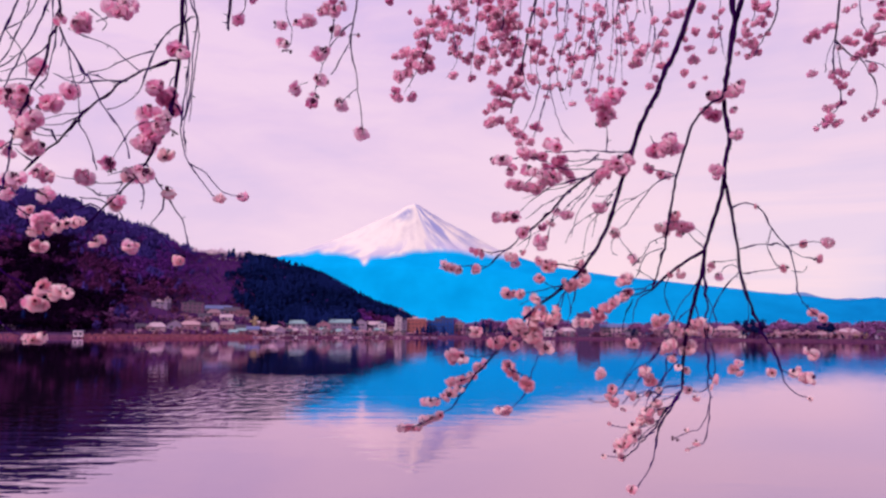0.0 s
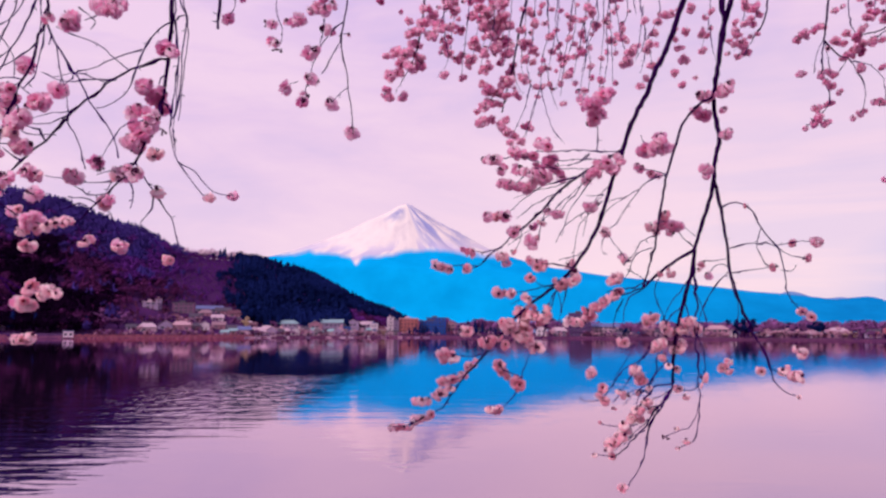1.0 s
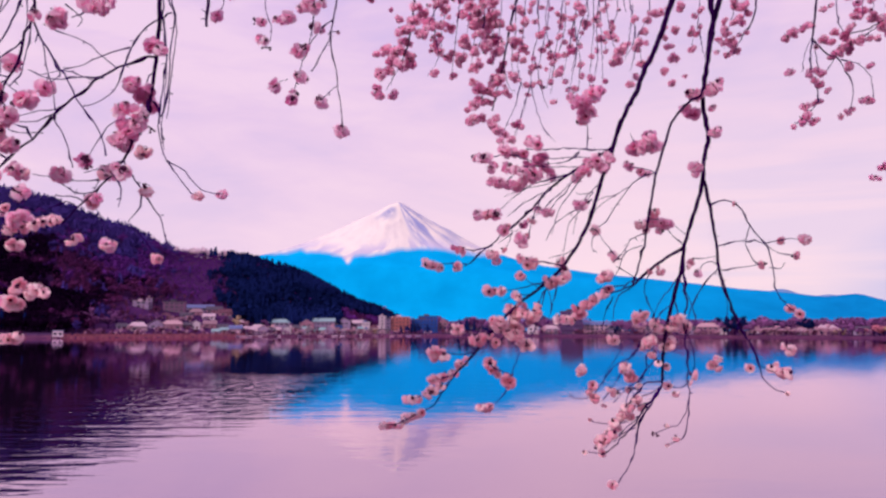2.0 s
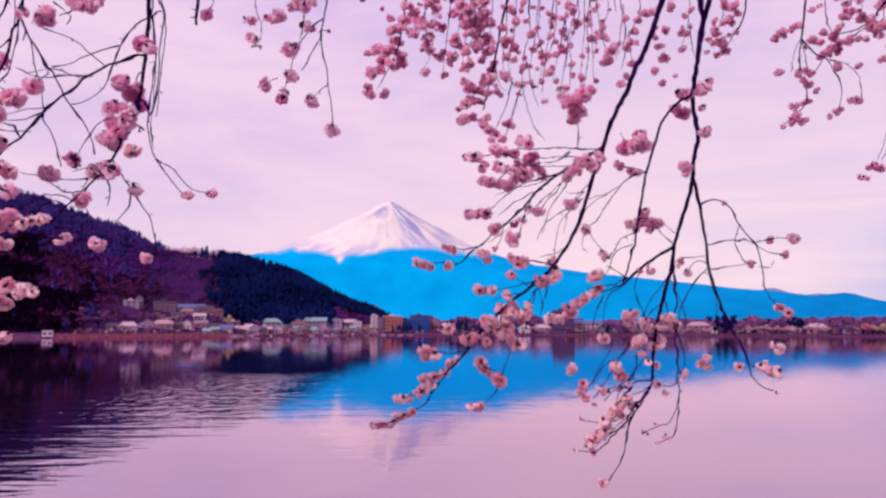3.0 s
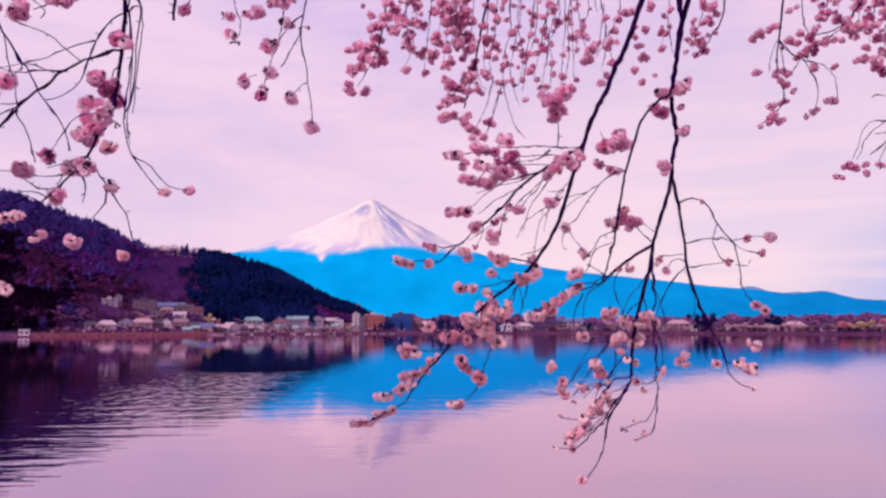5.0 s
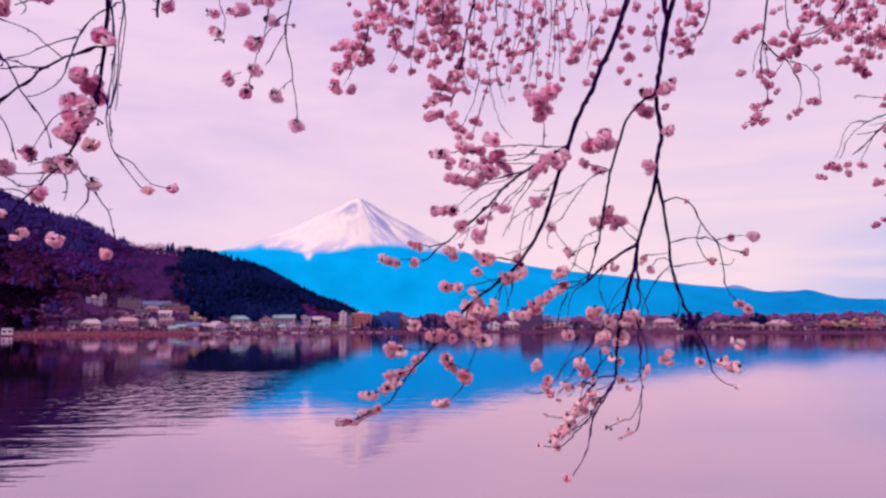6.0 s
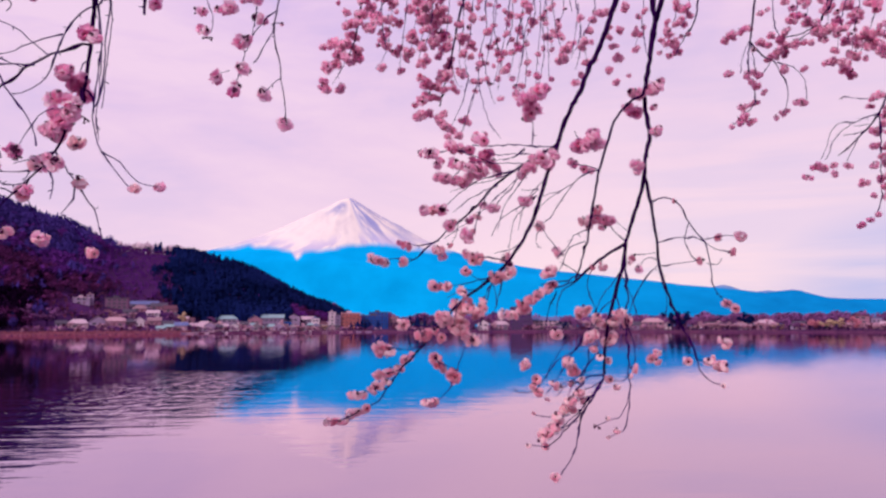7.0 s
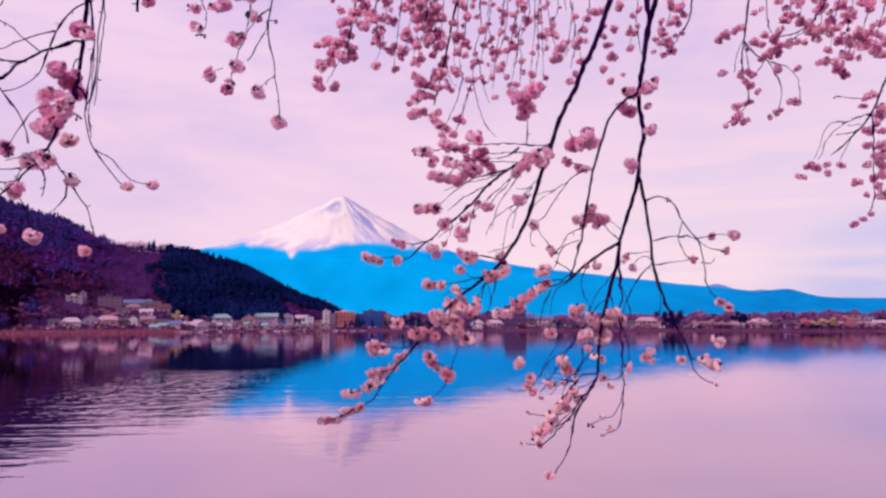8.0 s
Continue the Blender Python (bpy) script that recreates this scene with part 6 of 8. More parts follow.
blossoms(bough_u, [(0.358, 3.470, 4.744, 0.099), (0.339, 3.473, 4.716, 0.088), (0.260, 3.459, 4.682, 0.088), (0.303, 3.474, 4.673, 0.082), (0.233, 3.468, 4.714, 0.070), (0.277, 3.498, 4.632, 0.088), (0.237, 3.444, 4.592, 0.070), (0.210, 3.551, 4.602, 0.053), (0.351, 3.484, 4.662, 0.064), (0.233, 3.553, 4.545, 0.099), (0.278, 3.523, 4.554, 0.058), (0.334, 3.521, 4.516, 0.076), (0.359, 3.497, 4.481, 0.076), (0.393, 3.553, 4.474, 0.070), (0.417, 3.454, 4.422, 0.058), (0.354, 3.520, 4.553, 0.070), (0.370, 3.475, 4.419, 0.053), (0.320, 3.521, 4.631, 0.058), (0.515, 3.528, 4.433, 0.076), (0.547, 3.460, 4.430, 0.058)])
blossoms(bough_u, [(0.984, 3.464, 4.904, 0.076), (0.910, 3.443, 4.952, 0.076), (0.941, 3.468, 4.827, 0.088), (1.003, 3.449, 4.706, 0.064), (1.043, 3.488, 4.760, 0.058), (0.910, 3.557, 4.911, 0.041), (1.149, 3.484, 5.088, 0.064), (1.088, 3.477, 4.982, 0.064)])

bough_v = bough([(1.850, 3.750, 5.679), (1.814, 3.749, 5.452), (1.791, 3.749, 5.292), (1.767, 3.748, 5.177), (1.705, 3.747, 5.082)], 0.0061, 0.0036, "small hanging cherry bough")
tube("twig", [(1.706, 3.750, 5.083), (1.668, 3.737, 5.018), (1.640, 3.724, 4.975)], 0.0026, 0.0016, TWIG, bough_v, 5)
spray(bough_v, [(1.518, 3.750, 5.450), (1.489, 3.767, 5.299), (1.478, 3.785, 5.163), (1.454, 3.802, 5.075), (1.437, 3.820, 5.018)], 4, 0.052, 0.069, 0.020, 0.00)
spray(bough_v, [(1.686, 3.750, 5.452), (1.681, 3.766, 5.299), (1.658, 3.783, 5.179), (1.637, 3.799, 5.091), (1.629, 3.815, 5.034)], 6, 0.052, 0.075, 0.023, 0.00)
spray(bough_v, [(1.762, 3.750, 5.452), (1.724, 3.716, 5.276), (1.690, 3.683, 5.166), (1.642, 3.649, 5.089)], 5, 0.052, 0.081, 0.023, 0.00)
spray(bough_v, [(1.477, 3.750, 5.148), (1.466, 3.711, 5.022), (1.468, 3.672, 4.914)], 1, 0.046, 0.058, 0.012, 0.00)
blossoms(bough_v, [(1.662, 3.771, 5.047, 0.075), (1.690, 3.803, 5.023, 0.081), (1.628, 3.768, 4.983, 0.063), (1.722, 3.742, 5.099, 0.050), (1.730, 3.807, 5.190, 0.069), (1.591, 3.691, 5.076, 0.069), (1.591, 3.697, 5.141, 0.056), (1.692, 3.784, 5.260, 0.081), (1.370, 3.739, 5.237, 0.075), (1.320, 3.695, 5.092, 0.069), (1.302, 3.756, 5.023, 0.069), (1.349, 3.809, 4.982, 0.081), (1.273, 3.752, 4.888, 0.069), (1.308, 3.732, 4.813, 0.056), (1.367, 3.701, 4.839, 0.038), (1.428, 3.699, 5.172, 0.050), (1.448, 3.798, 5.127, 0.050), (1.561, 3.749, 4.991, 0.038), (1.595, 3.802, 5.085, 0.050), (1.267, 3.696, 5.101, 0.056)])
blossoms(bough_v, [(1.267, 3.719, 5.061, 0.063), (1.249, 3.696, 5.185, 0.063), (1.303, 3.738, 5.226, 0.050), (1.699, 3.697, 5.235, 0.075), (1.729, 3.721, 5.199, 0.056)])

bough_w = bough([(1.983, 3.400, 5.477), (1.948, 3.398, 5.271), (1.922, 3.396, 5.125), (1.904, 3.394, 5.010), (1.887, 3.393, 4.923)], 0.0066, 0.0044, "hanging cherry bough with pale blossom")
tube("twig", [(1.891, 3.400, 4.926), (1.876, 3.396, 4.839), (1.872, 3.392, 4.753), (1.894, 3.388, 4.691), (1.892, 3.384, 4.606), (1.833, 3.381, 4.538), (1.758, 3.377, 4.475)], 0.0035, 0.0019, TWIG, bough_w, 5)
tube("branch", [(1.891, 3.400, 4.926), (1.917, 3.382, 4.877), (1.948, 3.364, 4.833), (1.969, 3.346, 4.815)], 0.0045, 0.0033, BARK, bough_w, 8)
tube("twig", [(2.001, 3.400, 4.836), (2.030, 3.386, 4.780), (2.053, 3.372, 4.705), (2.050, 3.358, 4.618), (2.010, 3.345, 4.536)], 0.0025, 0.0016, TWIG, bough_w, 5)
tube("twig", [(2.028, 3.400, 5.302), (2.029, 3.414, 5.134), (2.045, 3.428, 5.025), (2.083, 3.442, 4.968), (2.107, 3.457, 4.922)], 0.0029, 0.0019, TWIG, bough_w, 5)
tube("twig", [(1.883, 3.400, 4.921), (1.838, 3.381, 4.833), (1.812, 3.362, 4.742)], 0.0019, 0.0014, TWIG, bough_w, 5)
tube("twig", [(2.001, 3.400, 4.836), (1.965, 3.401, 4.785), (1.942, 3.401, 4.743)], 0.0019, 0.0014, TWIG, bough_w, 5)
tube("twig", [(1.896, 3.400, 4.912), (1.901, 3.394, 4.811), (1.913, 3.388, 4.738)], 0.0021, 0.0015, TWIG, bough_w, 5)
tube("twig", [(2.073, 3.400, 4.893), (2.173, 3.401, 4.957), (2.262, 3.403, 5.044), (2.355, 3.404, 5.189)], 0.0029, 0.0023, TWIG, bough_w, 5)
tube("twig", [(2.027, 3.400, 4.819), (2.097, 3.383, 4.794), (2.150, 3.367, 4.718), (2.145, 3.350, 4.602)], 0.0021, 0.0015, TWIG, bough_w, 5)
blossoms(bough_w, [(1.754, 3.378, 4.922, 0.068), (1.778, 3.353, 4.934, 0.074), (1.848, 3.405, 4.979, 0.068), (1.915, 3.451, 5.017, 0.062), (1.958, 3.412, 4.926, 0.068), (2.008, 3.443, 4.928, 0.057), (1.988, 3.366, 4.946, 0.062), (2.013, 3.342, 4.917, 0.074), (2.076, 3.405, 4.907, 0.079), (2.035, 3.398, 4.875, 0.085), (2.076, 3.409, 4.874, 0.062), (1.987, 3.385, 4.842, 0.062), (1.982, 3.415, 4.836, 0.051), (2.039, 3.427, 4.858, 0.062), (1.804, 3.450, 4.774, 0.062), (1.744, 3.377, 4.739, 0.034), (1.862, 3.394, 4.748, 0.057), (1.931, 3.439, 4.777, 0.068), (1.914, 3.367, 4.733, 0.051), (1.867, 3.354, 4.698, 0.062)])
blossoms(bough_w, [(1.904, 3.377, 4.687, 0.057), (1.922, 3.351, 4.647, 0.051), (1.925, 3.433, 4.621, 0.057), (1.905, 3.438, 4.612, 0.045), (1.825, 3.378, 4.575, 0.062), (1.824, 3.356, 4.533, 0.068), (1.799, 3.350, 4.503, 0.079), (1.857, 3.369, 4.501, 0.062), (1.752, 3.350, 4.468, 0.045), (2.005, 3.391, 4.531, 0.045), (2.049, 3.409, 4.559, 0.051), (2.048, 3.369, 4.563, 0.040), (2.034, 3.347, 4.760, 0.057), (2.135, 3.424, 4.923, 0.068), (2.090, 3.346, 5.032, 0.074), (1.931, 3.364, 5.059, 0.051), (1.894, 3.374, 4.873, 0.034)])

bough_x = bough([(2.740, 3.300, 5.312), (2.681, 3.298, 4.951), (2.623, 3.296, 4.802), (2.564, 3.294, 4.712), (2.507, 3.292, 4.594), (2.475, 3.290, 4.536)], 0.0064, 0.0043, "bough of clustered cherry blossom")
tube("branch", [(2.482, 3.300, 4.539), (2.397, 3.284, 4.447), (2.298, 3.268, 4.362), (2.221, 3.252, 4.312)], 0.0049, 0.0022, BARK, bough_x, 8)
tube("twig", [(2.482, 3.300, 4.539), (2.482, 3.298, 4.396), (2.468, 3.295, 4.254), (2.460, 3.293, 4.113), (2.420, 3.290, 4.024)], 0.0038, 0.0018, TWIG, bough_x, 5)
tube("twig", [(2.482, 3.300, 4.539), (2.349, 3.296, 4.491), (2.284, 3.291, 4.452), (2.225, 3.287, 4.387), (2.198, 3.282, 4.329), (2.173, 3.278, 4.294)], 0.0026, 0.0015, TWIG, bough_x, 5)
tube("twig", [(2.352, 3.300, 4.490), (2.268, 3.308, 4.484), (2.235, 3.315, 4.437), (2.212, 3.323, 4.362), (2.184, 3.330, 4.307)], 0.0021, 0.0013, TWIG, bough_x, 5)
tube("twig", [(2.440, 3.300, 4.481), (2.355, 3.307, 4.475)], 0.0019, 0.0013, TWIG, bough_x, 5)
tube("twig", [(2.408, 3.300, 4.452), (2.365, 3.324, 4.440), (2.321, 3.348, 4.439)], 0.0021, 0.0013, TWIG, bough_x, 5)
tube("twig", [(2.361, 3.300, 4.405), (2.325, 3.309, 4.339), (2.304, 3.318, 4.284)], 0.0023, 0.0014, TWIG, bough_x, 5)
tube("twig", [(2.478, 3.300, 4.611), (2.400, 3.316, 4.616), (2.316, 3.331, 4.627)], 0.0019, 0.0013, TWIG, bough_x, 5)
blossoms(bough_x, [(2.501, 3.309, 4.634, 0.066), (2.450, 3.293, 4.616, 0.050), (2.468, 3.338, 4.585, 0.055), (2.549, 3.319, 4.575, 0.072), (2.567, 3.355, 4.543, 0.083), (2.520, 3.327, 4.496, 0.066), (2.476, 3.324, 4.454, 0.072), (2.511, 3.272, 4.441, 0.061), (2.475, 3.337, 4.383, 0.066), (2.511, 3.286, 4.371, 0.077), (2.500, 3.256, 4.324, 0.083), (2.441, 3.248, 4.310, 0.061), (2.412, 3.260, 4.267, 0.066), (2.493, 3.272, 4.277, 0.077), (2.482, 3.321, 4.220, 0.072), (2.498, 3.274, 4.227, 0.072), (2.454, 3.248, 4.166, 0.066), (2.543, 3.332, 4.136, 0.083), (2.387, 3.307, 4.190, 0.066), (2.384, 3.243, 4.117, 0.050)])
blossoms(bough_x, [(2.400, 3.246, 4.027, 0.044), (2.370, 3.256, 4.001, 0.055), (2.342, 3.283, 3.980, 0.050), (2.170, 3.343, 4.276, 0.066), (2.211, 3.354, 4.270, 0.061), (2.236, 3.313, 4.276, 0.050), (2.211, 3.268, 4.226, 0.055), (2.297, 3.291, 4.272, 0.061), (2.073, 3.289, 4.212, 0.037), (2.071, 3.261, 4.203, 0.039), (2.128, 3.326, 4.214, 0.039), (2.261, 3.251, 4.600, 0.019)])

bough_y = bough([(2.411, 3.300, 5.416), (2.306, 3.300, 5.173), (2.239, 3.301, 5.053), (2.175, 3.301, 4.977), (2.099, 3.302, 4.931), (2.019, 3.302, 4.911)], 0.0054, 0.0026, "dense hanging mass of cherry blossom")
spray(bough_y, [(2.070, 3.300, 5.221), (2.056, 3.251, 5.080), (2.025, 3.201, 4.943)], 4, 0.051, 0.076, 0.031, 0.15)
spray(bough_y, [(2.279, 3.300, 5.231), (2.262, 3.321, 5.121), (2.276, 3.342, 4.983), (2.271, 3.363, 4.933)], 6, 0.056, 0.082, 0.031, 0.15)
spray(bough_y, [(2.369, 3.300, 5.235), (2.343, 3.295, 5.113), (2.302, 3.289, 4.991), (2.274, 3.284, 4.843)], 8, 0.056, 0.082, 0.031, 0.15)
spray(bough_y, [(2.460, 3.300, 5.239), (2.454, 3.344, 5.140), (2.445, 3.388, 5.009), (2.451, 3.432, 4.876)], 10, 0.061, 0.092, 0.031, 0.15)
spray(bough_y, [(2.552, 3.300, 5.243), (2.530, 3.322, 5.133), (2.488, 3.344, 4.963), (2.453, 3.366, 4.881), (2.371, 3.388, 4.792)], 10, 0.056, 0.087, 0.031, 0.15)
spray(bough_y, [(2.643, 3.300, 5.247), (2.574, 3.262, 5.108), (2.490, 3.224, 4.942), (2.423, 3.185, 4.796)], 9, 0.056, 0.082, 0.031, 0.15)
spray(bough_y, [(2.174, 3.300, 5.226), (2.135, 3.273, 5.094), (2.098, 3.245, 4.993)], 4, 0.051, 0.071, 0.031, 0.15)
blossoms(bough_y, [(2.039, 3.350, 4.773, 0.061), (2.106, 3.295, 4.750, 0.055), (2.088, 3.292, 4.583, 0.055), (2.074, 3.293, 4.577, 0.039), (2.078, 3.332, 4.595, 0.039), (2.213, 3.352, 4.971, 0.066), (2.235, 3.304, 4.951, 0.066), (2.314, 3.338, 4.811, 0.055), (2.290, 3.268, 4.780, 0.057), (2.330, 3.294, 4.786, 0.050), (2.291, 3.357, 4.819, 0.072), (2.185, 3.244, 4.762, 0.050), (2.315, 3.309, 4.753, 0.055), (2.065, 3.298, 4.884, 0.061), (2.139, 3.346, 4.906, 0.055), (2.146, 3.287, 4.883, 0.050), (2.022, 3.266, 4.985, 0.061), (2.114, 3.273, 4.977, 0.061), (2.498, 3.264, 4.843, 0.083), (2.560, 3.307, 4.845, 0.066)])
blossoms(bough_y, [(2.560, 3.283, 4.897, 0.061), (2.520, 3.330, 4.914, 0.055)])

bough_d = bough([(-0.266, 2.200, 4.789), (-0.270, 2.198, 4.654), (-0.275, 2.195, 4.541), (-0.280, 2.193, 4.484), (-0.290, 2.191, 4.428), (-0.286, 2.189, 4.363), (-0.272, 2.186, 4.298), (-0.266, 2.184, 4.244), (-0.252, 2.182, 4.171), (-0.249, 2.179, 4.126)], 0.0029, 0.0014, "thin hanging cherry twigs with few blossoms")
tube("twig", [(-0.290, 2.200, 4.413), (-0.317, 2.194, 4.359), (-0.333, 2.188, 4.320), (-0.349, 2.182, 4.293)], 0.0015, 0.0010, TWIG, bough_d, 5)
tube("twig", [(-0.268, 2.200, 4.256), (-0.292, 2.185, 4.229), (-0.313, 2.170, 4.199)], 0.0014, 0.0010, TWIG, bough_d, 5)
tube("twig", [(-0.285, 2.200, 4.469), (-0.314, 2.210, 4.450), (-0.339, 2.219, 4.425), (-0.363, 2.229, 4.391), (-0.383, 2.239, 4.345), (-0.405, 2.248, 4.283), (-0.415, 2.258, 4.246)], 0.0019, 0.0011, TWIG, bough_d, 5)
tube("twig", [(-0.342, 2.200, 4.655), (-0.349, 2.214, 4.549), (-0.354, 2.227, 4.461), (-0.367, 2.241, 4.396)], 0.0016, 0.0011, TWIG, bough_d, 5)
tube("twig", [(-0.487, 2.200, 4.654), (-0.501, 2.208, 4.546), (-0.498, 2.217, 4.493), (-0.484, 2.225, 4.460), (-0.487, 2.234, 4.411), (-0.506, 2.242, 4.407)], 0.0015, 0.0010, TWIG, bough_d, 5)
tube("twig", [(-0.423, 2.200, 4.273), (-0.452, 2.214, 4.271)], 0.0013, 0.0009, TWIG, bough_d, 5)
tube("twig", [(-0.294, 2.200, 4.428), (-0.268, 2.188, 4.423)], 0.0015, 0.0014, TWIG, bough_d, 5)
blossoms(bough_d, [(-0.248, 2.157, 4.099, 0.048), (-0.270, 2.240, 4.131, 0.029), (-0.319, 2.199, 4.203, 0.044), (-0.380, 2.145, 4.345, 0.051), (-0.361, 2.160, 4.360, 0.029), (-0.376, 2.152, 4.267, 0.048), (-0.376, 2.226, 4.285, 0.029), (-0.413, 2.248, 4.242, 0.040), (-0.402, 2.164, 4.197, 0.037), (-0.470, 2.236, 4.265, 0.044), (-0.336, 2.179, 4.432, 0.048), (-0.324, 2.222, 4.444, 0.026), (-0.378, 2.244, 4.535, 0.055), (-0.348, 2.215, 4.512, 0.040), (-0.391, 2.236, 4.522, 0.037), (-0.321, 2.185, 4.513, 0.040), (-0.415, 2.141, 4.445, 0.055), (-0.446, 2.201, 4.465, 0.037), (-0.466, 2.210, 4.472, 0.026), (-0.499, 2.162, 4.441, 0.033)])
blossoms(bough_d, [(-0.519, 2.187, 4.454, 0.022), (-0.501, 2.178, 4.392, 0.040), (-0.478, 2.143, 4.356, 0.022), (-0.347, 2.177, 4.532, 0.044), (-0.268, 2.186, 4.420, 0.017)])

bough_e = bough([(-0.601, 2.000, 4.634), (-0.606, 2.000, 4.531), (-0.612, 1.999, 4.445), (-0.615, 1.999, 4.395), (-0.618, 1.998, 4.356)], 0.0052, 0.0039, "short dark hanging cherry twig")
tube("twig", [(-0.563, 2.000, 4.514), (-0.570, 2.008, 4.450), (-0.580, 2.016, 4.416), (-0.592, 2.024, 4.410)], 0.0013, 0.0009, TWIG, bough_e, 5)
tube("twig", [(-0.614, 2.000, 4.399), (-0.627, 1.988, 4.400)], 0.0017, 0.0012, TWIG, bough_e, 5)
tube("twig", [(-0.616, 2.000, 4.375), (-0.651, 2.058, 4.404)], 0.0017, 0.0012, TWIG, bough_e, 5)
blossoms(bough_e, [(-0.599, 2.038, 4.405, 0.043), (-0.609, 2.051, 4.401, 0.027), (-0.554, 2.023, 4.457, 0.023)])

bough_l = bough([(-0.690, 1.850, 4.581), (-0.693, 1.852, 4.470), (-0.694, 1.853, 4.376), (-0.693, 1.855, 4.298), (-0.697, 1.856, 4.229), (-0.702, 1.858, 4.175), (-0.708, 1.859, 4.107), (-0.721, 1.861, 4.047), (-0.746, 1.862, 3.991), (-0.771, 1.864, 3.937)], 0.0060, 0.0036, "dark hanging cherry bough with full blossoms")
tube("branch", [(-0.765, 1.850, 3.934), (-0.793, 1.851, 3.898), (-0.837, 1.852, 3.849), (-0.879, 1.853, 3.808), (-0.917, 1.854, 3.772)], 0.0030, 0.0018, BARK, bough_l, 8)
tube("twig", [(-0.765, 1.850, 3.931), (-0.737, 1.859, 3.881), (-0.699, 1.868, 3.828), (-0.671, 1.877, 3.773), (-0.660, 1.886, 3.722)], 0.0023, 0.0013, TWIG, bough_l, 5)
tube("twig", [(-0.713, 1.850, 3.857), (-0.715, 1.842, 3.812), (-0.741, 1.834, 3.774)], 0.0016, 0.0010, TWIG, bough_l, 5)
tube("branch", [(-0.697, 1.850, 4.210), (-0.735, 1.852, 4.201), (-0.791, 1.854, 4.183), (-0.838, 1.856, 4.155), (-0.888, 1.857, 4.113), (-0.938, 1.859, 4.068), (-0.956, 1.861, 4.047)], 0.0033, 0.0027, BARK, bough_l, 8)
tube("branch", [(-0.950, 1.850, 4.043), (-1.004, 1.854, 3.990), (-1.062, 1.859, 3.937), (-1.105, 1.863, 3.900), (-1.148, 1.867, 3.855), (-1.206, 1.872, 3.806)], 0.0027, 0.0021, BARK, bough_l, 8)
tube("twig", [(-0.682, 1.850, 4.469), (-0.672, 1.850, 4.374), (-0.654, 1.851, 4.312), (-0.660, 1.851, 4.235), (-0.661, 1.852, 4.158), (-0.668, 1.852, 4.082), (-0.681, 1.853, 4.043)], 0.0023, 0.0015, TWIG, bough_l, 5)
tube("twig", [(-0.659, 1.850, 4.327), (-0.679, 1.847, 4.310), (-0.667, 1.844, 4.232), (-0.670, 1.841, 4.139), (-0.676, 1.838, 4.048), (-0.672, 1.836, 3.995), (-0.651, 1.833, 3.927), (-0.622, 1.830, 3.890), (-0.585, 1.827, 3.846), (-0.564, 1.824, 3.837)], 0.0021, 0.0012, TWIG, bough_l, 5)
tube("twig", [(-0.657, 1.850, 3.934), (-0.605, 1.833, 3.901), (-0.555, 1.816, 3.852), (-0.500, 1.799, 3.836)], 0.0016, 0.0010, TWIG, bough_l, 5)
tube("twig", [(-0.692, 1.850, 4.309), (-0.721, 1.843, 4.285), (-0.746, 1.836, 4.243), (-0.759, 1.829, 4.202), (-0.776, 1.822, 4.132), (-0.795, 1.815, 4.092), (-0.834, 1.808, 4.064), (-0.855, 1.800, 4.059)], 0.0021, 0.0012, TWIG, bough_l, 5)
tube("twig", [(-0.763, 1.850, 4.231), (-0.808, 1.846, 4.216), (-0.856, 1.841, 4.196), (-0.897, 1.837, 4.174), (-0.931, 1.833, 4.162)], 0.0019, 0.0010, TWIG, bough_l, 5)
tube("twig", [(-0.796, 1.850, 4.178), (-0.848, 1.852, 4.219), (-0.888, 1.855, 4.250), (-0.950, 1.857, 4.274), (-0.998, 1.860, 4.298)], 0.0017, 0.0011, TWIG, bough_l, 5)
tube("twig", [(-0.828, 1.850, 4.153), (-0.899, 1.860, 4.152), (-0.979, 1.871, 4.155), (-1.039, 1.881, 4.182)], 0.0019, 0.0011, TWIG, bough_l, 5)
tube("twig", [(-0.850, 1.850, 4.141), (-0.932, 1.863, 4.173), (-1.012, 1.876, 4.165)], 0.0014, 0.0010, TWIG, bough_l, 5)
tube("twig", [(-0.950, 1.850, 4.045), (-0.913, 1.842, 3.988), (-0.892, 1.835, 3.934), (-0.881, 1.827, 3.910)], 0.0019, 0.0011, TWIG, bough_l, 5)
tube("twig", [(-0.931, 1.850, 4.068), (-0.998, 1.876, 4.068), (-1.071, 1.902, 4.061)], 0.0016, 0.0010, TWIG, bough_l, 5)
tube("twig", [(-0.940, 1.850, 4.057), (-0.983, 1.836, 4.030), (-1.026, 1.823, 4.023)], 0.0016, 0.0010, TWIG, bough_l, 5)
tube("twig", [(-0.765, 1.850, 3.934), (-0.813, 1.863, 3.919), (-0.877, 1.876, 3.906)], 0.0017, 0.0010, TWIG, bough_l, 5)
tube("twig", [(-0.713, 1.850, 4.059), (-0.751, 1.837, 4.039), (-0.781, 1.824, 4.028), (-0.810, 1.811, 3.987), (-0.829, 1.799, 3.933)], 0.0016, 0.0010, TWIG, bough_l, 5)
tube("twig", [(-0.974, 1.850, 4.004), (-1.041, 1.865, 4.008), (-1.082, 1.880, 4.021)], 0.0016, 0.0010, TWIG, bough_l, 5)
tube("twig", [(-0.806, 1.850, 3.886), (-0.869, 1.860, 3.880), (-0.918, 1.870, 3.887)], 0.0017, 0.0010, TWIG, bough_l, 5)
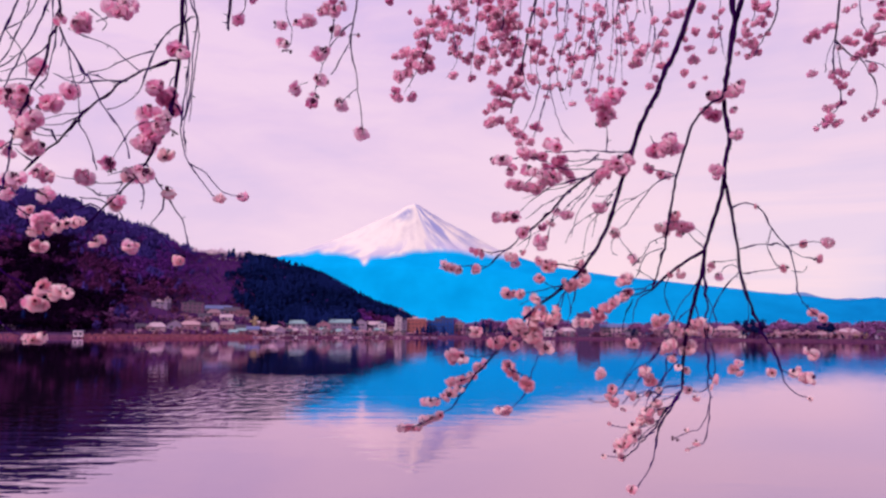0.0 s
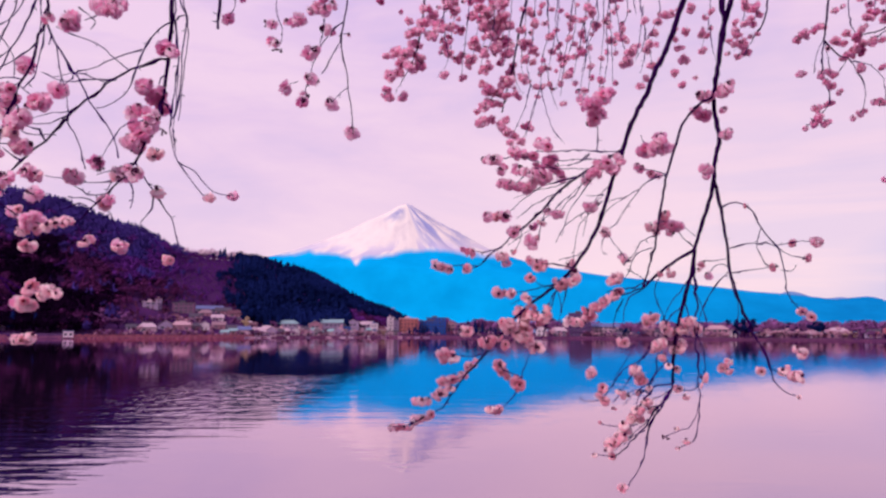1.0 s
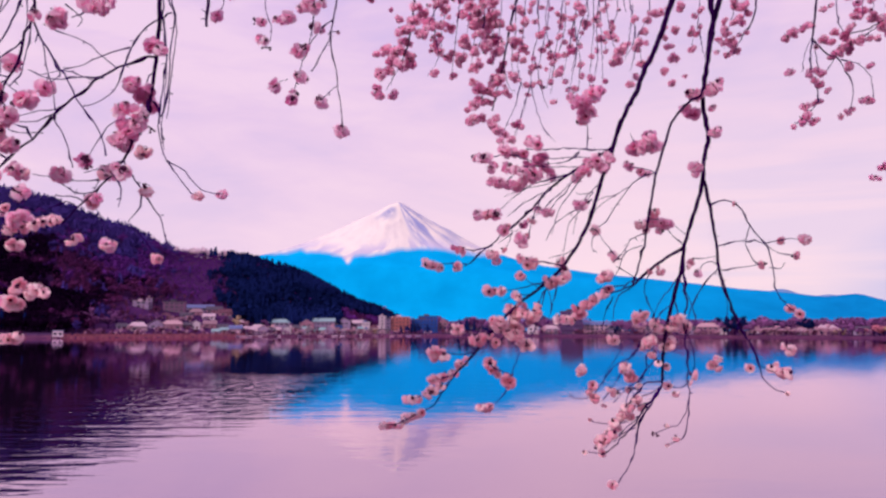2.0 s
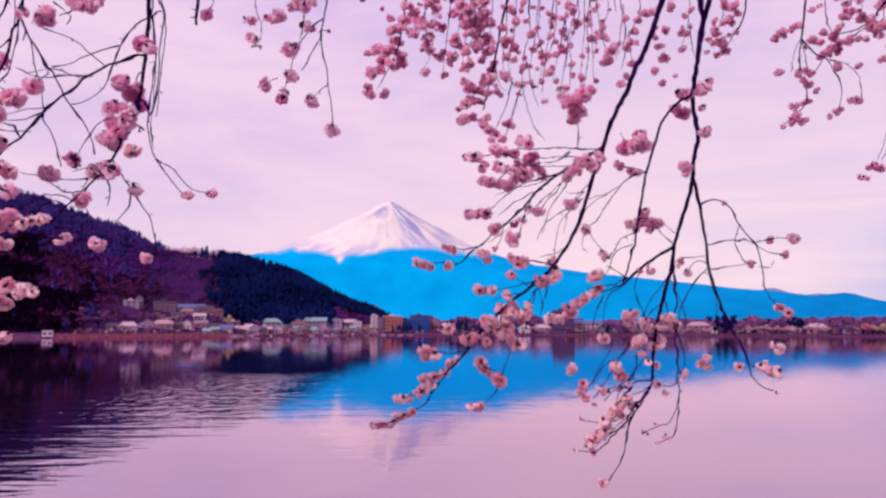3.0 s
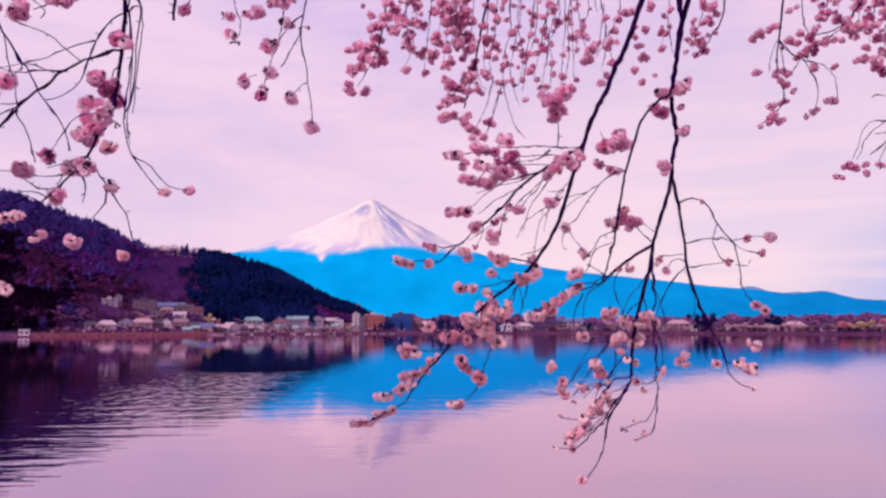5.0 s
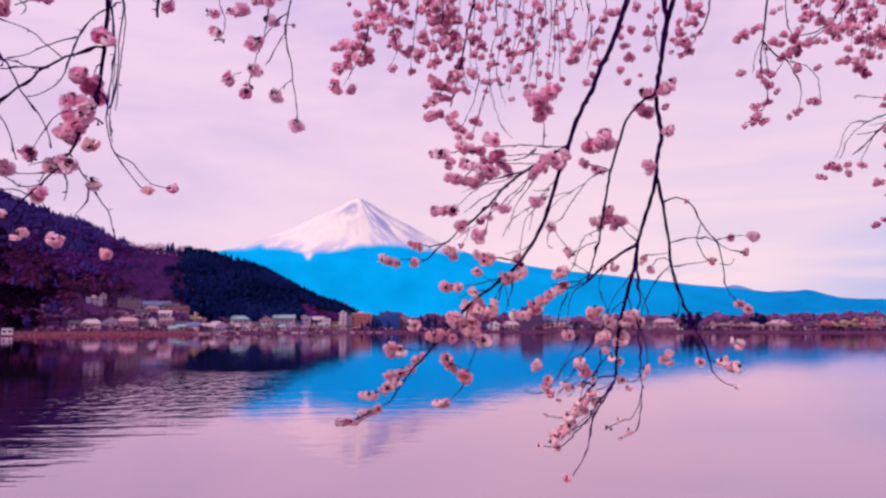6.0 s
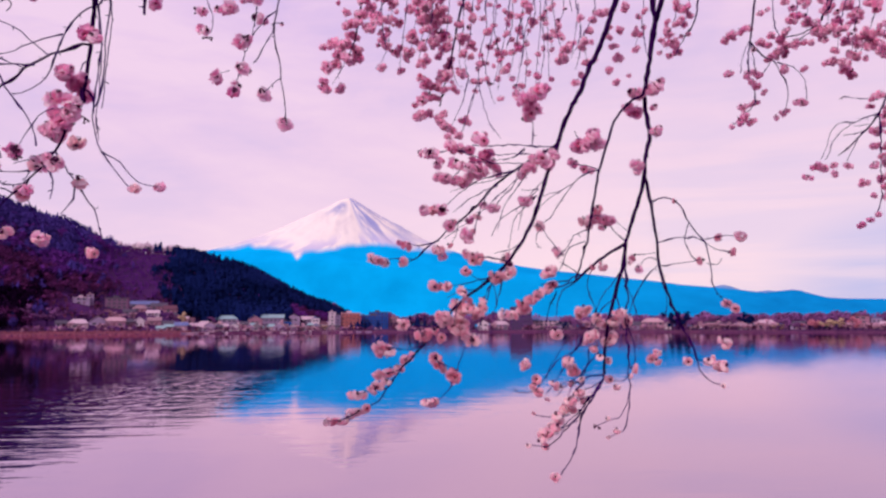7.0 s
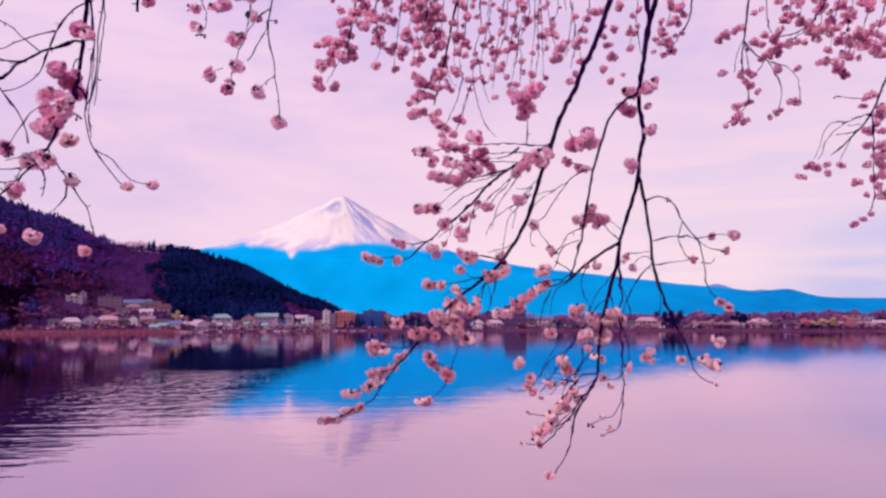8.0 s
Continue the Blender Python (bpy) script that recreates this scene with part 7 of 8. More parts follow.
tube("twig", [(-0.836, 1.850, 3.849), (-0.893, 1.868, 3.852), (-0.955, 1.887, 3.890), (-1.025, 1.905, 3.909)], 0.0016, 0.0010, TWIG, bough_l, 5)
tube("twig", [(-0.792, 1.850, 3.898), (-0.838, 1.874, 3.883), (-0.868, 1.898, 3.835)], 0.0016, 0.0010, TWIG, bough_l, 5)
tube("twig", [(-0.680, 1.850, 4.437), (-0.667, 1.855, 4.376), (-0.650, 1.859, 4.300), (-0.657, 1.864, 4.209), (-0.663, 1.868, 4.118), (-0.669, 1.873, 4.050)], 0.0020, 0.0011, TWIG, bough_l, 5)
tube("twig", [(-0.689, 1.850, 4.437), (-0.682, 1.858, 4.284), (-0.673, 1.866, 4.194), (-0.679, 1.874, 4.104), (-0.686, 1.882, 4.030), (-0.679, 1.891, 3.971)], 0.0020, 0.0011, TWIG, bough_l, 5)
tube("twig", [(-0.700, 1.850, 4.165), (-0.721, 1.860, 4.145), (-0.721, 1.869, 4.072), (-0.736, 1.879, 4.014)], 0.0020, 0.0011, TWIG, bough_l, 5)
tube("twig", [(-0.706, 1.850, 4.096), (-0.689, 1.857, 4.068), (-0.684, 1.863, 4.032)], 0.0020, 0.0011, TWIG, bough_l, 5)
tube("twig", [(-0.792, 1.850, 3.898), (-0.761, 1.833, 3.853), (-0.759, 1.815, 3.807)], 0.0020, 0.0011, TWIG, bough_l, 5)
tube("twig", [(-0.861, 1.850, 3.827), (-0.898, 1.851, 3.839), (-0.935, 1.852, 3.841)], 0.0020, 0.0011, TWIG, bough_l, 5)
tube("twig", [(-0.874, 1.850, 3.808), (-0.916, 1.874, 3.828), (-0.971, 1.898, 3.817)], 0.0020, 0.0011, TWIG, bough_l, 5)
tube("twig", [(-1.057, 1.850, 3.935), (-1.078, 1.834, 3.947), (-1.091, 1.819, 3.962)], 0.0020, 0.0011, TWIG, bough_l, 5)
tube("twig", [(-1.002, 1.850, 3.989), (-1.034, 1.878, 4.024), (-1.081, 1.907, 4.042)], 0.0020, 0.0011, TWIG, bough_l, 5)
blossoms(bough_l, [(-0.701, 1.855, 4.239, 0.056), (-0.706, 1.837, 4.226, 0.036), (-0.663, 1.790, 4.203, 0.033), (-0.752, 1.837, 4.128, 0.043), (-0.728, 1.811, 4.128, 0.027), (-0.734, 1.868, 4.114, 0.060), (-0.733, 1.898, 4.109, 0.043), (-0.721, 1.899, 4.089, 0.043), (-0.785, 1.864, 4.070, 0.043), (-0.764, 1.836, 4.074, 0.027), (-0.713, 1.803, 4.041, 0.046), (-0.752, 1.873, 4.073, 0.030), (-0.757, 1.856, 4.015, 0.076), (-0.776, 1.876, 4.005, 0.050), (-0.776, 1.835, 3.983, 0.056), (-0.782, 1.896, 3.984, 0.043), (-0.722, 1.816, 4.014, 0.043), (-0.706, 1.827, 3.952, 0.053), (-0.714, 1.822, 3.942, 0.033), (-0.709, 1.865, 4.025, 0.023)])
blossoms(bough_l, [(-0.889, 1.898, 3.944, 0.046), (-0.839, 1.810, 3.914, 0.023), (-0.811, 1.866, 3.904, 0.050), (-0.806, 1.882, 3.915, 0.033), (-0.804, 1.817, 3.886, 0.033), (-0.744, 1.798, 3.890, 0.043), (-0.930, 1.858, 3.899, 0.056), (-0.935, 1.890, 3.897, 0.030), (-0.960, 1.895, 3.898, 0.030), (-1.048, 1.877, 3.910, 0.060), (-1.046, 1.840, 3.903, 0.033), (-1.008, 1.841, 3.895, 0.036), (-0.707, 1.853, 3.855, 0.043), (-0.861, 1.899, 3.833, 0.050), (-0.819, 1.826, 3.830, 0.030), (-0.564, 1.824, 3.837, 0.030), (-0.586, 1.863, 3.843, 0.020), (-0.529, 1.906, 3.856, 0.030), (-0.770, 1.812, 3.907, 0.027)])

bough_k = bough([(-0.968, 1.750, 4.520), (-0.964, 1.745, 4.412), (-0.960, 1.741, 4.320), (-0.959, 1.736, 4.260), (-0.973, 1.731, 4.199), (-0.980, 1.727, 4.140), (-1.002, 1.722, 4.095), (-1.012, 1.717, 4.051), (-1.023, 1.712, 4.005)], 0.0045, 0.0028, "dark cherry bough with crowded blossoms")
tube("twig", [(-1.046, 1.750, 4.016), (-1.049, 1.735, 3.958), (-1.045, 1.719, 3.884), (-1.042, 1.704, 3.833)], 0.0030, 0.0018, TWIG, bough_k, 5)
tube("twig", [(-0.965, 1.750, 4.263), (-0.937, 1.751, 4.211), (-0.906, 1.752, 4.162), (-0.868, 1.753, 4.107), (-0.845, 1.754, 4.064), (-0.815, 1.755, 4.015), (-0.792, 1.756, 3.991), (-0.769, 1.758, 3.923)], 0.0027, 0.0014, TWIG, bough_k, 5)
tube("twig", [(-0.936, 1.750, 4.207), (-0.926, 1.754, 4.151), (-0.910, 1.758, 4.094), (-0.900, 1.762, 4.031)], 0.0016, 0.0011, TWIG, bough_k, 5)
tube("twig", [(-0.984, 1.750, 4.414), (-0.990, 1.744, 4.322), (-1.012, 1.737, 4.234), (-1.036, 1.731, 4.184), (-1.056, 1.725, 4.125), (-1.075, 1.718, 4.072), (-1.110, 1.712, 4.035)], 0.0024, 0.0017, TWIG, bough_k, 5)
tube("twig", [(-1.056, 1.750, 4.414), (-1.065, 1.741, 4.320), (-1.082, 1.731, 4.242), (-1.087, 1.722, 4.198), (-1.104, 1.713, 4.134)], 0.0027, 0.0021, TWIG, bough_k, 5)
tube("twig", [(-1.011, 1.750, 4.384), (-1.030, 1.754, 4.311), (-1.064, 1.758, 4.268), (-1.101, 1.761, 4.252)], 0.0018, 0.0011, TWIG, bough_k, 5)
tube("twig", [(-1.094, 1.750, 4.247), (-1.066, 1.756, 4.212), (-1.046, 1.762, 4.182), (-1.043, 1.768, 4.133)], 0.0016, 0.0010, TWIG, bough_k, 5)
tube("twig", [(-1.050, 1.750, 4.189), (-1.087, 1.761, 4.167), (-1.128, 1.773, 4.149)], 0.0015, 0.0010, TWIG, bough_k, 5)
tube("twig", [(-1.014, 1.750, 4.117), (-1.064, 1.764, 4.124), (-1.129, 1.777, 4.120)], 0.0018, 0.0011, TWIG, bough_k, 5)
tube("twig", [(-0.967, 1.750, 4.254), (-0.962, 1.737, 4.202), (-0.966, 1.724, 4.132), (-0.964, 1.711, 4.106), (-0.979, 1.697, 4.073)], 0.0015, 0.0010, TWIG, bough_k, 5)
tube("twig", [(-0.987, 1.750, 4.384), (-0.976, 1.749, 4.280), (-0.985, 1.749, 4.192), (-0.986, 1.748, 4.136)], 0.0016, 0.0011, TWIG, bough_k, 5)
tube("twig", [(-0.886, 1.750, 4.303), (-0.851, 1.770, 4.275), (-0.873, 1.790, 4.262)], 0.0014, 0.0009, TWIG, bough_k, 5)
tube("twig", [(-0.869, 1.750, 4.269), (-0.862, 1.777, 4.291), (-0.840, 1.805, 4.318)], 0.0014, 0.0009, TWIG, bough_k, 5)
tube("twig", [(-0.948, 1.750, 4.225), (-0.941, 1.728, 4.195)], 0.0020, 0.0014, TWIG, bough_k, 5)
tube("twig", [(-1.058, 1.750, 3.955), (-1.028, 1.771, 3.956), (-1.019, 1.792, 3.956)], 0.0015, 0.0010, TWIG, bough_k, 5)
tube("twig", [(-1.018, 1.750, 4.102), (-0.995, 1.759, 4.079), (-0.970, 1.767, 4.061)], 0.0015, 0.0010, TWIG, bough_k, 5)
tube("twig", [(-1.033, 1.750, 4.384), (-1.051, 1.763, 4.301), (-1.080, 1.776, 4.247), (-1.115, 1.788, 4.192), (-1.160, 1.801, 4.152)], 0.0018, 0.0010, TWIG, bough_k, 5)
tube("twig", [(-0.984, 1.750, 4.207), (-1.012, 1.739, 4.173), (-1.045, 1.728, 4.140), (-1.079, 1.717, 4.125)], 0.0018, 0.0010, TWIG, bough_k, 5)
tube("twig", [(-0.905, 1.750, 4.161), (-0.894, 1.762, 4.125), (-0.941, 1.774, 4.099)], 0.0018, 0.0010, TWIG, bough_k, 5)
tube("twig", [(-1.019, 1.750, 4.105), (-1.066, 1.770, 4.100), (-1.113, 1.791, 4.089)], 0.0018, 0.0010, TWIG, bough_k, 5)
tube("twig", [(-1.031, 1.750, 4.062), (-1.007, 1.749, 4.033), (-0.983, 1.747, 4.001)], 0.0018, 0.0010, TWIG, bough_k, 5)
tube("twig", [(-1.058, 1.750, 3.962), (-1.070, 1.726, 3.939), (-1.081, 1.702, 3.924)], 0.0018, 0.0010, TWIG, bough_k, 5)
blossoms(bough_k, [(-0.940, 1.713, 4.257, 0.034), (-0.881, 1.709, 4.255, 0.053), (-0.886, 1.701, 4.238, 0.038), (-0.873, 1.708, 4.236, 0.034), (-0.836, 1.764, 4.314, 0.050), (-0.786, 1.703, 4.278, 0.053), (-0.801, 1.781, 4.326, 0.047), (-0.827, 1.778, 4.339, 0.047), (-0.865, 1.788, 4.331, 0.031), (-1.026, 1.786, 4.162, 0.044), (-1.028, 1.776, 4.149, 0.028), (-1.084, 1.801, 4.100, 0.069), (-1.096, 1.805, 4.076, 0.056), (-1.047, 1.765, 4.070, 0.053), (-1.083, 1.806, 4.053, 0.047), (-1.055, 1.702, 4.067, 0.041), (-1.050, 1.702, 4.049, 0.038), (-0.939, 1.698, 4.039, 0.060), (-0.964, 1.715, 4.040, 0.041), (-0.946, 1.735, 4.060, 0.034)])
blossoms(bough_k, [(-0.921, 1.745, 4.087, 0.050), (-0.926, 1.772, 4.102, 0.031), (-0.951, 1.779, 4.108, 0.028), (-0.989, 1.700, 4.001, 0.063), (-1.024, 1.738, 4.001, 0.047), (-1.007, 1.755, 4.024, 0.038), (-1.037, 1.735, 3.979, 0.044), (-0.998, 1.704, 3.967, 0.041), (-1.009, 1.762, 3.948, 0.053), (-0.980, 1.735, 3.947, 0.028), (-1.032, 1.772, 3.957, 0.031), (-1.073, 1.749, 3.945, 0.041), (-1.092, 1.806, 3.944, 0.028), (-1.083, 1.803, 3.872, 0.056), (-1.007, 1.699, 3.858, 0.041), (-1.087, 1.781, 3.873, 0.038), (-0.981, 1.777, 3.834, 0.047), (-1.045, 1.726, 3.824, 0.038), (-1.013, 1.704, 4.075, 0.038)])

bough_j = bough([(-1.529, 2.300, 4.014), (-1.452, 2.300, 3.959), (-1.376, 2.299, 3.904), (-1.328, 2.299, 3.872), (-1.278, 2.299, 3.847), (-1.227, 2.299, 3.836), (-1.164, 2.298, 3.840)], 0.0030, 0.0015, "low cherry twigs with pale blossoms")
tube("twig", [(-1.329, 2.300, 3.872), (-1.302, 2.291, 3.813), (-1.278, 2.282, 3.772)], 0.0014, 0.0010, TWIG, bough_j, 5)
tube("twig", [(-1.138, 2.300, 3.837), (-1.116, 2.314, 3.814), (-1.109, 2.328, 3.792)], 0.0014, 0.0009, TWIG, bough_j, 5)
tube("twig", [(-1.043, 2.300, 3.903), (-1.020, 2.325, 3.847), (-1.009, 2.350, 3.782)], 0.0013, 0.0009, TWIG, bough_j, 5)
tube("twig", [(-0.930, 2.300, 3.843), (-0.872, 2.293, 3.780), (-0.833, 2.286, 3.729)], 0.0013, 0.0009, TWIG, bough_j, 5)
tube("twig", [(-1.508, 2.300, 3.759), (-1.411, 2.294, 3.705), (-1.333, 2.287, 3.660), (-1.271, 2.281, 3.630), (-1.200, 2.275, 3.620)], 0.0020, 0.0011, TWIG, bough_j, 5)
tube("twig", [(-1.359, 2.300, 3.670), (-1.320, 2.300, 3.626), (-1.278, 2.300, 3.592)], 0.0014, 0.0010, TWIG, bough_j, 5)
tube("twig", [(-1.497, 2.300, 3.616), (-1.407, 2.308, 3.546), (-1.346, 2.316, 3.493), (-1.296, 2.324, 3.476)], 0.0020, 0.0011, TWIG, bough_j, 5)
blossoms(bough_j, [(-1.349, 2.335, 3.883, 0.050), (-1.322, 2.309, 3.888, 0.035), (-1.260, 2.276, 3.856, 0.065), (-1.280, 2.280, 3.838, 0.054), (-1.269, 2.342, 3.853, 0.058), (-1.254, 2.302, 3.818, 0.054), (-1.198, 2.246, 3.819, 0.050), (-1.292, 2.290, 3.813, 0.046), (-1.184, 2.269, 3.837, 0.050), (-1.181, 2.320, 3.847, 0.050), (-1.127, 2.249, 3.840, 0.035), (-1.268, 2.273, 3.762, 0.065), (-1.268, 2.252, 3.772, 0.035), (-1.097, 2.297, 3.782, 0.058), (-1.109, 2.358, 3.797, 0.038), (-0.989, 2.305, 3.766, 0.061), (-0.993, 2.286, 3.760, 0.035), (-0.995, 2.352, 3.775, 0.031), (-0.817, 2.251, 3.719, 0.054), (-0.843, 2.283, 3.729, 0.031)])
blossoms(bough_j, [(-1.274, 2.337, 3.646, 0.058), (-1.234, 2.241, 3.623, 0.050), (-1.239, 2.332, 3.619, 0.058), (-1.183, 2.283, 3.624, 0.065), (-1.147, 2.242, 3.611, 0.038), (-1.256, 2.270, 3.586, 0.077), (-1.293, 2.295, 3.590, 0.046), (-1.238, 2.286, 3.581, 0.042), (-1.293, 2.301, 3.475, 0.046), (-1.261, 2.277, 3.476, 0.053), (-1.253, 2.295, 3.478, 0.049), (-1.221, 2.250, 3.485, 0.042), (-1.363, 2.273, 3.589, 0.046), (-1.431, 2.355, 3.970, 0.046)])


# ---- the town on the far shore ----
def box_into(verts, faces, x0, x1, y0, y1, z0, z1):
    b = len(verts)
    verts += [(x, y, z) for z in (z0, z1) for x, y in ((x0, y0), (x1, y0), (x1, y1), (x0, y1))]
    faces += [(b, b + 3, b + 2, b + 1), (b + 4, b + 5, b + 6, b + 7), (b, b + 1, b + 5, b + 4), (b + 1, b + 2, b + 6, b + 5), (b + 2, b + 3, b + 7, b + 6), (b + 3, b, b + 4, b + 7)]


def window_frame_mesh(w, h):
    """A window frame with one upright bar, in one piece, standing 10 cm out of the wall."""
    xs, zs = (-w / 2 - 0.06, -w / 2, -0.03, 0.03, w / 2, w / 2 + 0.06), (-0.06, 0.0, h, h + 0.06)
    verts = [(x, y, z) for y in (-0.10, 0.02) for z in zs for x in xs]
    cells = [(i, j) for j in range(3) for i in range(5) if j != 1 or i not in (1, 3)]
    faces = []
    for i, j in cells:
        a = j * 6 + i
        faces.append((a, a + 1, a + 7, a + 6))
        for p, q, near in ((a, a + 1, (i, j - 1)), (a + 1, a + 7, (i + 1, j)), (a + 7, a + 6, (i, j + 1)), (a + 6, a, (i - 1, j))):
            if near not in cells:
                faces.append((q, p, p + 24, q + 24))
    return mesh_from("window", verts, faces)


def pane_mesh(w, h):
    verts, faces = [], []
    box_into(verts, faces, -w / 2, w / 2, -0.05, 0.02, 0, h)
    return mesh_from("pane", verts, faces)


WINDOWS = {kind: (window_frame_mesh(*size), pane_mesh(*size)) for kind, size in (("house", (1.3, 1.2)), ("wide", (2.2, 1.3)), ("hotel", (1.5, 1.2)))}


HOTEL_FRAMES = {}


def window(kind, parent, at, tone="grey"):
    """A framed window on a front, with its pane; a hotel's frames are painted like its walls."""
    frame_mesh, glass_mesh = WINDOWS[kind]
    if kind == "hotel" and tone != "grey":
        if tone not in HOTEL_FRAMES:
            HOTEL_FRAMES[tone] = frame_mesh.copy()
            HOTEL_FRAMES[tone].materials.clear()
        frame_mesh = HOTEL_FRAMES[tone]
    ob = put("window", frame_mesh, WALLS[tone if kind == "hotel" else "grey"], parent)
    ob.location = at
    put("pane", glass_mesh, WINDOW, ob)
    return ob


def house(x, y, w, h, deep, wall, roof, shape, label, category="house", turn=0.0, rows=2):
    """A building with its front towards the lake: walls, a gabled, hipped or flat roof, windows and a door."""
    top = new("house" if category == "house" else "hotel_building" if category == "hotel" else "building")
    top.location = (x, y, land(x / y, y) - 0.2)
    top.rotation_euler = (0, 0, math.atan2(-x, y) * 0.8 + turn)
    tagged(top, label, category)
    verts, faces = [], []
    box_into(verts, faces, -w / 2, w / 2, 0, deep, -1.5, h)
    rise = min(2.6, deep * 0.30)
    if shape == "gable_end":   # the gable looks over the lake
        b = len(verts)
        rise = min(3.0, w * 0.32)
        verts += [(-w / 2, 0, h), (w / 2, 0, h), (0, 0, h + rise), (-w / 2, deep, h), (w / 2, deep, h), (0, deep, h + rise)]
        faces += [(b, b + 1, b + 2), (b + 4, b + 3, b + 5)]
    elif shape == "gable":
        b = len(verts)
        verts += [(-w / 2, 0, h), (-w / 2, deep, h), (-w / 2, deep / 2, h + rise), (w / 2, 0, h), (w / 2, deep, h), (w / 2, deep / 2, h + rise)]
        faces += [(b + 1, b, b + 2), (b + 3, b + 4, b + 5)]
    put("wall", mesh_from("wall", verts, faces), WALLS[wall], top)
    verts, faces = [], []
    o = 0.55
    if shape == "flat":
        box_into(verts, faces, -w / 2 - 0.3, w / 2 + 0.3, -0.4, deep + 0.3, h + 0.01, h + 0.45)
        box_into(verts, faces, -w * 0.2, w * 0.05, deep * 0.3, deep * 0.7, h + 0.46, h + 2.0)
    else:
        t = 0.22
        if shape == "gable_end":
            ends = [(-w / 2 - o, h - o * rise / (w / 2)), (0, h + rise), (w / 2 + o, h - o * rise / (w / 2))]
            for (xa, za), (xb, zb) in zip(ends, ends[1:]):
                b = len(verts)
                verts += [(xa, -o, za + 0.02), (xb, -o, zb + 0.02), (xb, deep + o, zb + 0.02), (xa, deep + o, za + 0.02), (xa, -o, za + t), (xb, -o, zb + t), (xb, deep + o, zb + t), (xa, deep + o, za + t)]
                faces += [(b, b + 3, b + 2, b + 1), (b + 4, b + 5, b + 6, b + 7), (b, b + 1, b + 5, b + 4), (b + 1, b + 2, b + 6, b + 5), (b + 2, b + 3, b + 7, b + 6), (b + 3, b, b + 4, b + 7)]
        else:
            inset = w * 0.22 if shape == "hip" else -o
            ends = [(-o, h - o * rise / (deep / 2)), (deep / 2, h + rise), (deep + o, h - o * rise / (deep / 2))]
            b = len(verts)
            verts += [(-w / 2 - o, ends[0][0], ends[0][1]), (w / 2 + o, ends[0][0], ends[0][1]), (w / 2 + o, ends[2][0], ends[2][1]), (-w / 2 - o, ends[2][0], ends[2][1]),
                      (-w / 2 - o, ends[0][0], ends[0][1] + t), (w / 2 + o, ends[0][0], ends[0][1] + t), (w / 2 + o, ends[2][0], ends[2][1] + t), (-w / 2 - o, ends[2][0], ends[2][1] + t),
                      (-w / 2 + inset, deep / 2, h + rise + t), (w / 2 - inset, deep / 2, h + rise + t)]
            faces += [(b, b + 1, b + 5, b + 4), (b + 1, b + 2, b + 6, b + 5), (b + 2, b + 3, b + 7, b + 6), (b + 3, b, b + 4, b + 7),
                      (b + 4, b + 5, b + 9, b + 8), (b + 6, b + 7, b + 8, b + 9), (b + 5, b + 6, b + 9), (b + 7, b + 4, b + 8)]
    put("roof", mesh_from("roof", verts, faces), ROOFS[roof], top)
    storeys = max(1, round(h / 3.0)) if rows == 2 else rows
    kind = "hotel" if category == "hotel" else "house" if w < 9 else "wide"
    gap = {"hotel": 3.2, "house": 2.6, "wide": 3.6}[kind]
    count = max(1, int((w - 0.8) / gap))
    for j in range(storeys):
        for k in range(count):
            if j == 0 and k == count // 2 and category == "house":
                verts, faces = [], []
                box_into(verts, faces, -0.5, 0.5, -0.08, 0.02, 0, 2.0)
                ob = put("door", mesh_from("door", verts, faces), ROOFS["brown"], top)
                ob.location = ((k - (count - 1) / 2) * gap, 0, 0.2)
                continue
            window(kind, top, ((k - (count - 1) / 2) * gap, 0, 0.9 + j * h / storeys), wall)
    if category == "hotel":
        for j in range(1, storeys):   # a balcony slab at each floor
            verts, faces = [], []
            box_into(verts, faces, -w / 2 + 0.2, w / 2 - 0.2, -0.9, 0, j * h / storeys + 0.1, j * h / storeys + 0.28)
            box_into(verts, faces, -w / 2 + 0.2, w / 2 - 0.2, -0.92, -0.84, j * h / storeys + 0.29, j * h / storeys + 0.75)
            put("balcony", mesh_from("balcony", verts, faces), WALLS[wall], top)
    return top


house(-218.4, 566.0, 11.4, 5.2, 9.1, "lilac", "pale", "flat", "pale lilac two-storey house on the wooded slope", "house", 0.00, 2)
house(-214.7, 572.5, 4.4, 8.0, 6.0, "lilac", "rose", "flat", "narrow pale lilac tower house on the slope", "building", 0.00, 2)
house(-197.6, 579.6, 17.0, 8.5, 12.0, "tan", "slate", "flat", "dark tan lodge under a slate flat roof", "building", 0.00, 2)
house(-184.5, 601.8, 21.4, 2.9, 12.0, "lilac", "blue", "gable", "long low house with a blue roof on the slope", "house", 0.00, 2)
house(-172.5, 600.8, 12.1, 2.9, 9.6, "rose", "slate", "gable", "rose-walled house with a slate roof on the slope", "house", 0.00, 2)
house(-181.6, 582.7, 9.9, 2.8, 7.9, "rose", "rose", "hip", "small rose house under a rose roof", "house", 0.00, 2)
house(-161.4, 594.2, 11.0, 3.2, 8.8, "rose", "brown", "gable", "old rose house with a brown roof", "house", 0.00, 2)
house(-184.4, 567.1, 7.9, 2.5, 6.3, "lilac", "slate", "gable", "small lilac house among shrubs on the slope", "house", 0.00, 2)
house(-168.9, 573.8, 8.9, 2.5, 7.1, "white", "pale", "gable", "low white house among shrubs on the slope", "house", 0.00, 2)
house(-195.0, 554.0, 6.8, 2.5, 6.0, "rose", "brown", "hip", "small rose house among shrubs on the slope", "house", 0.00, 2)
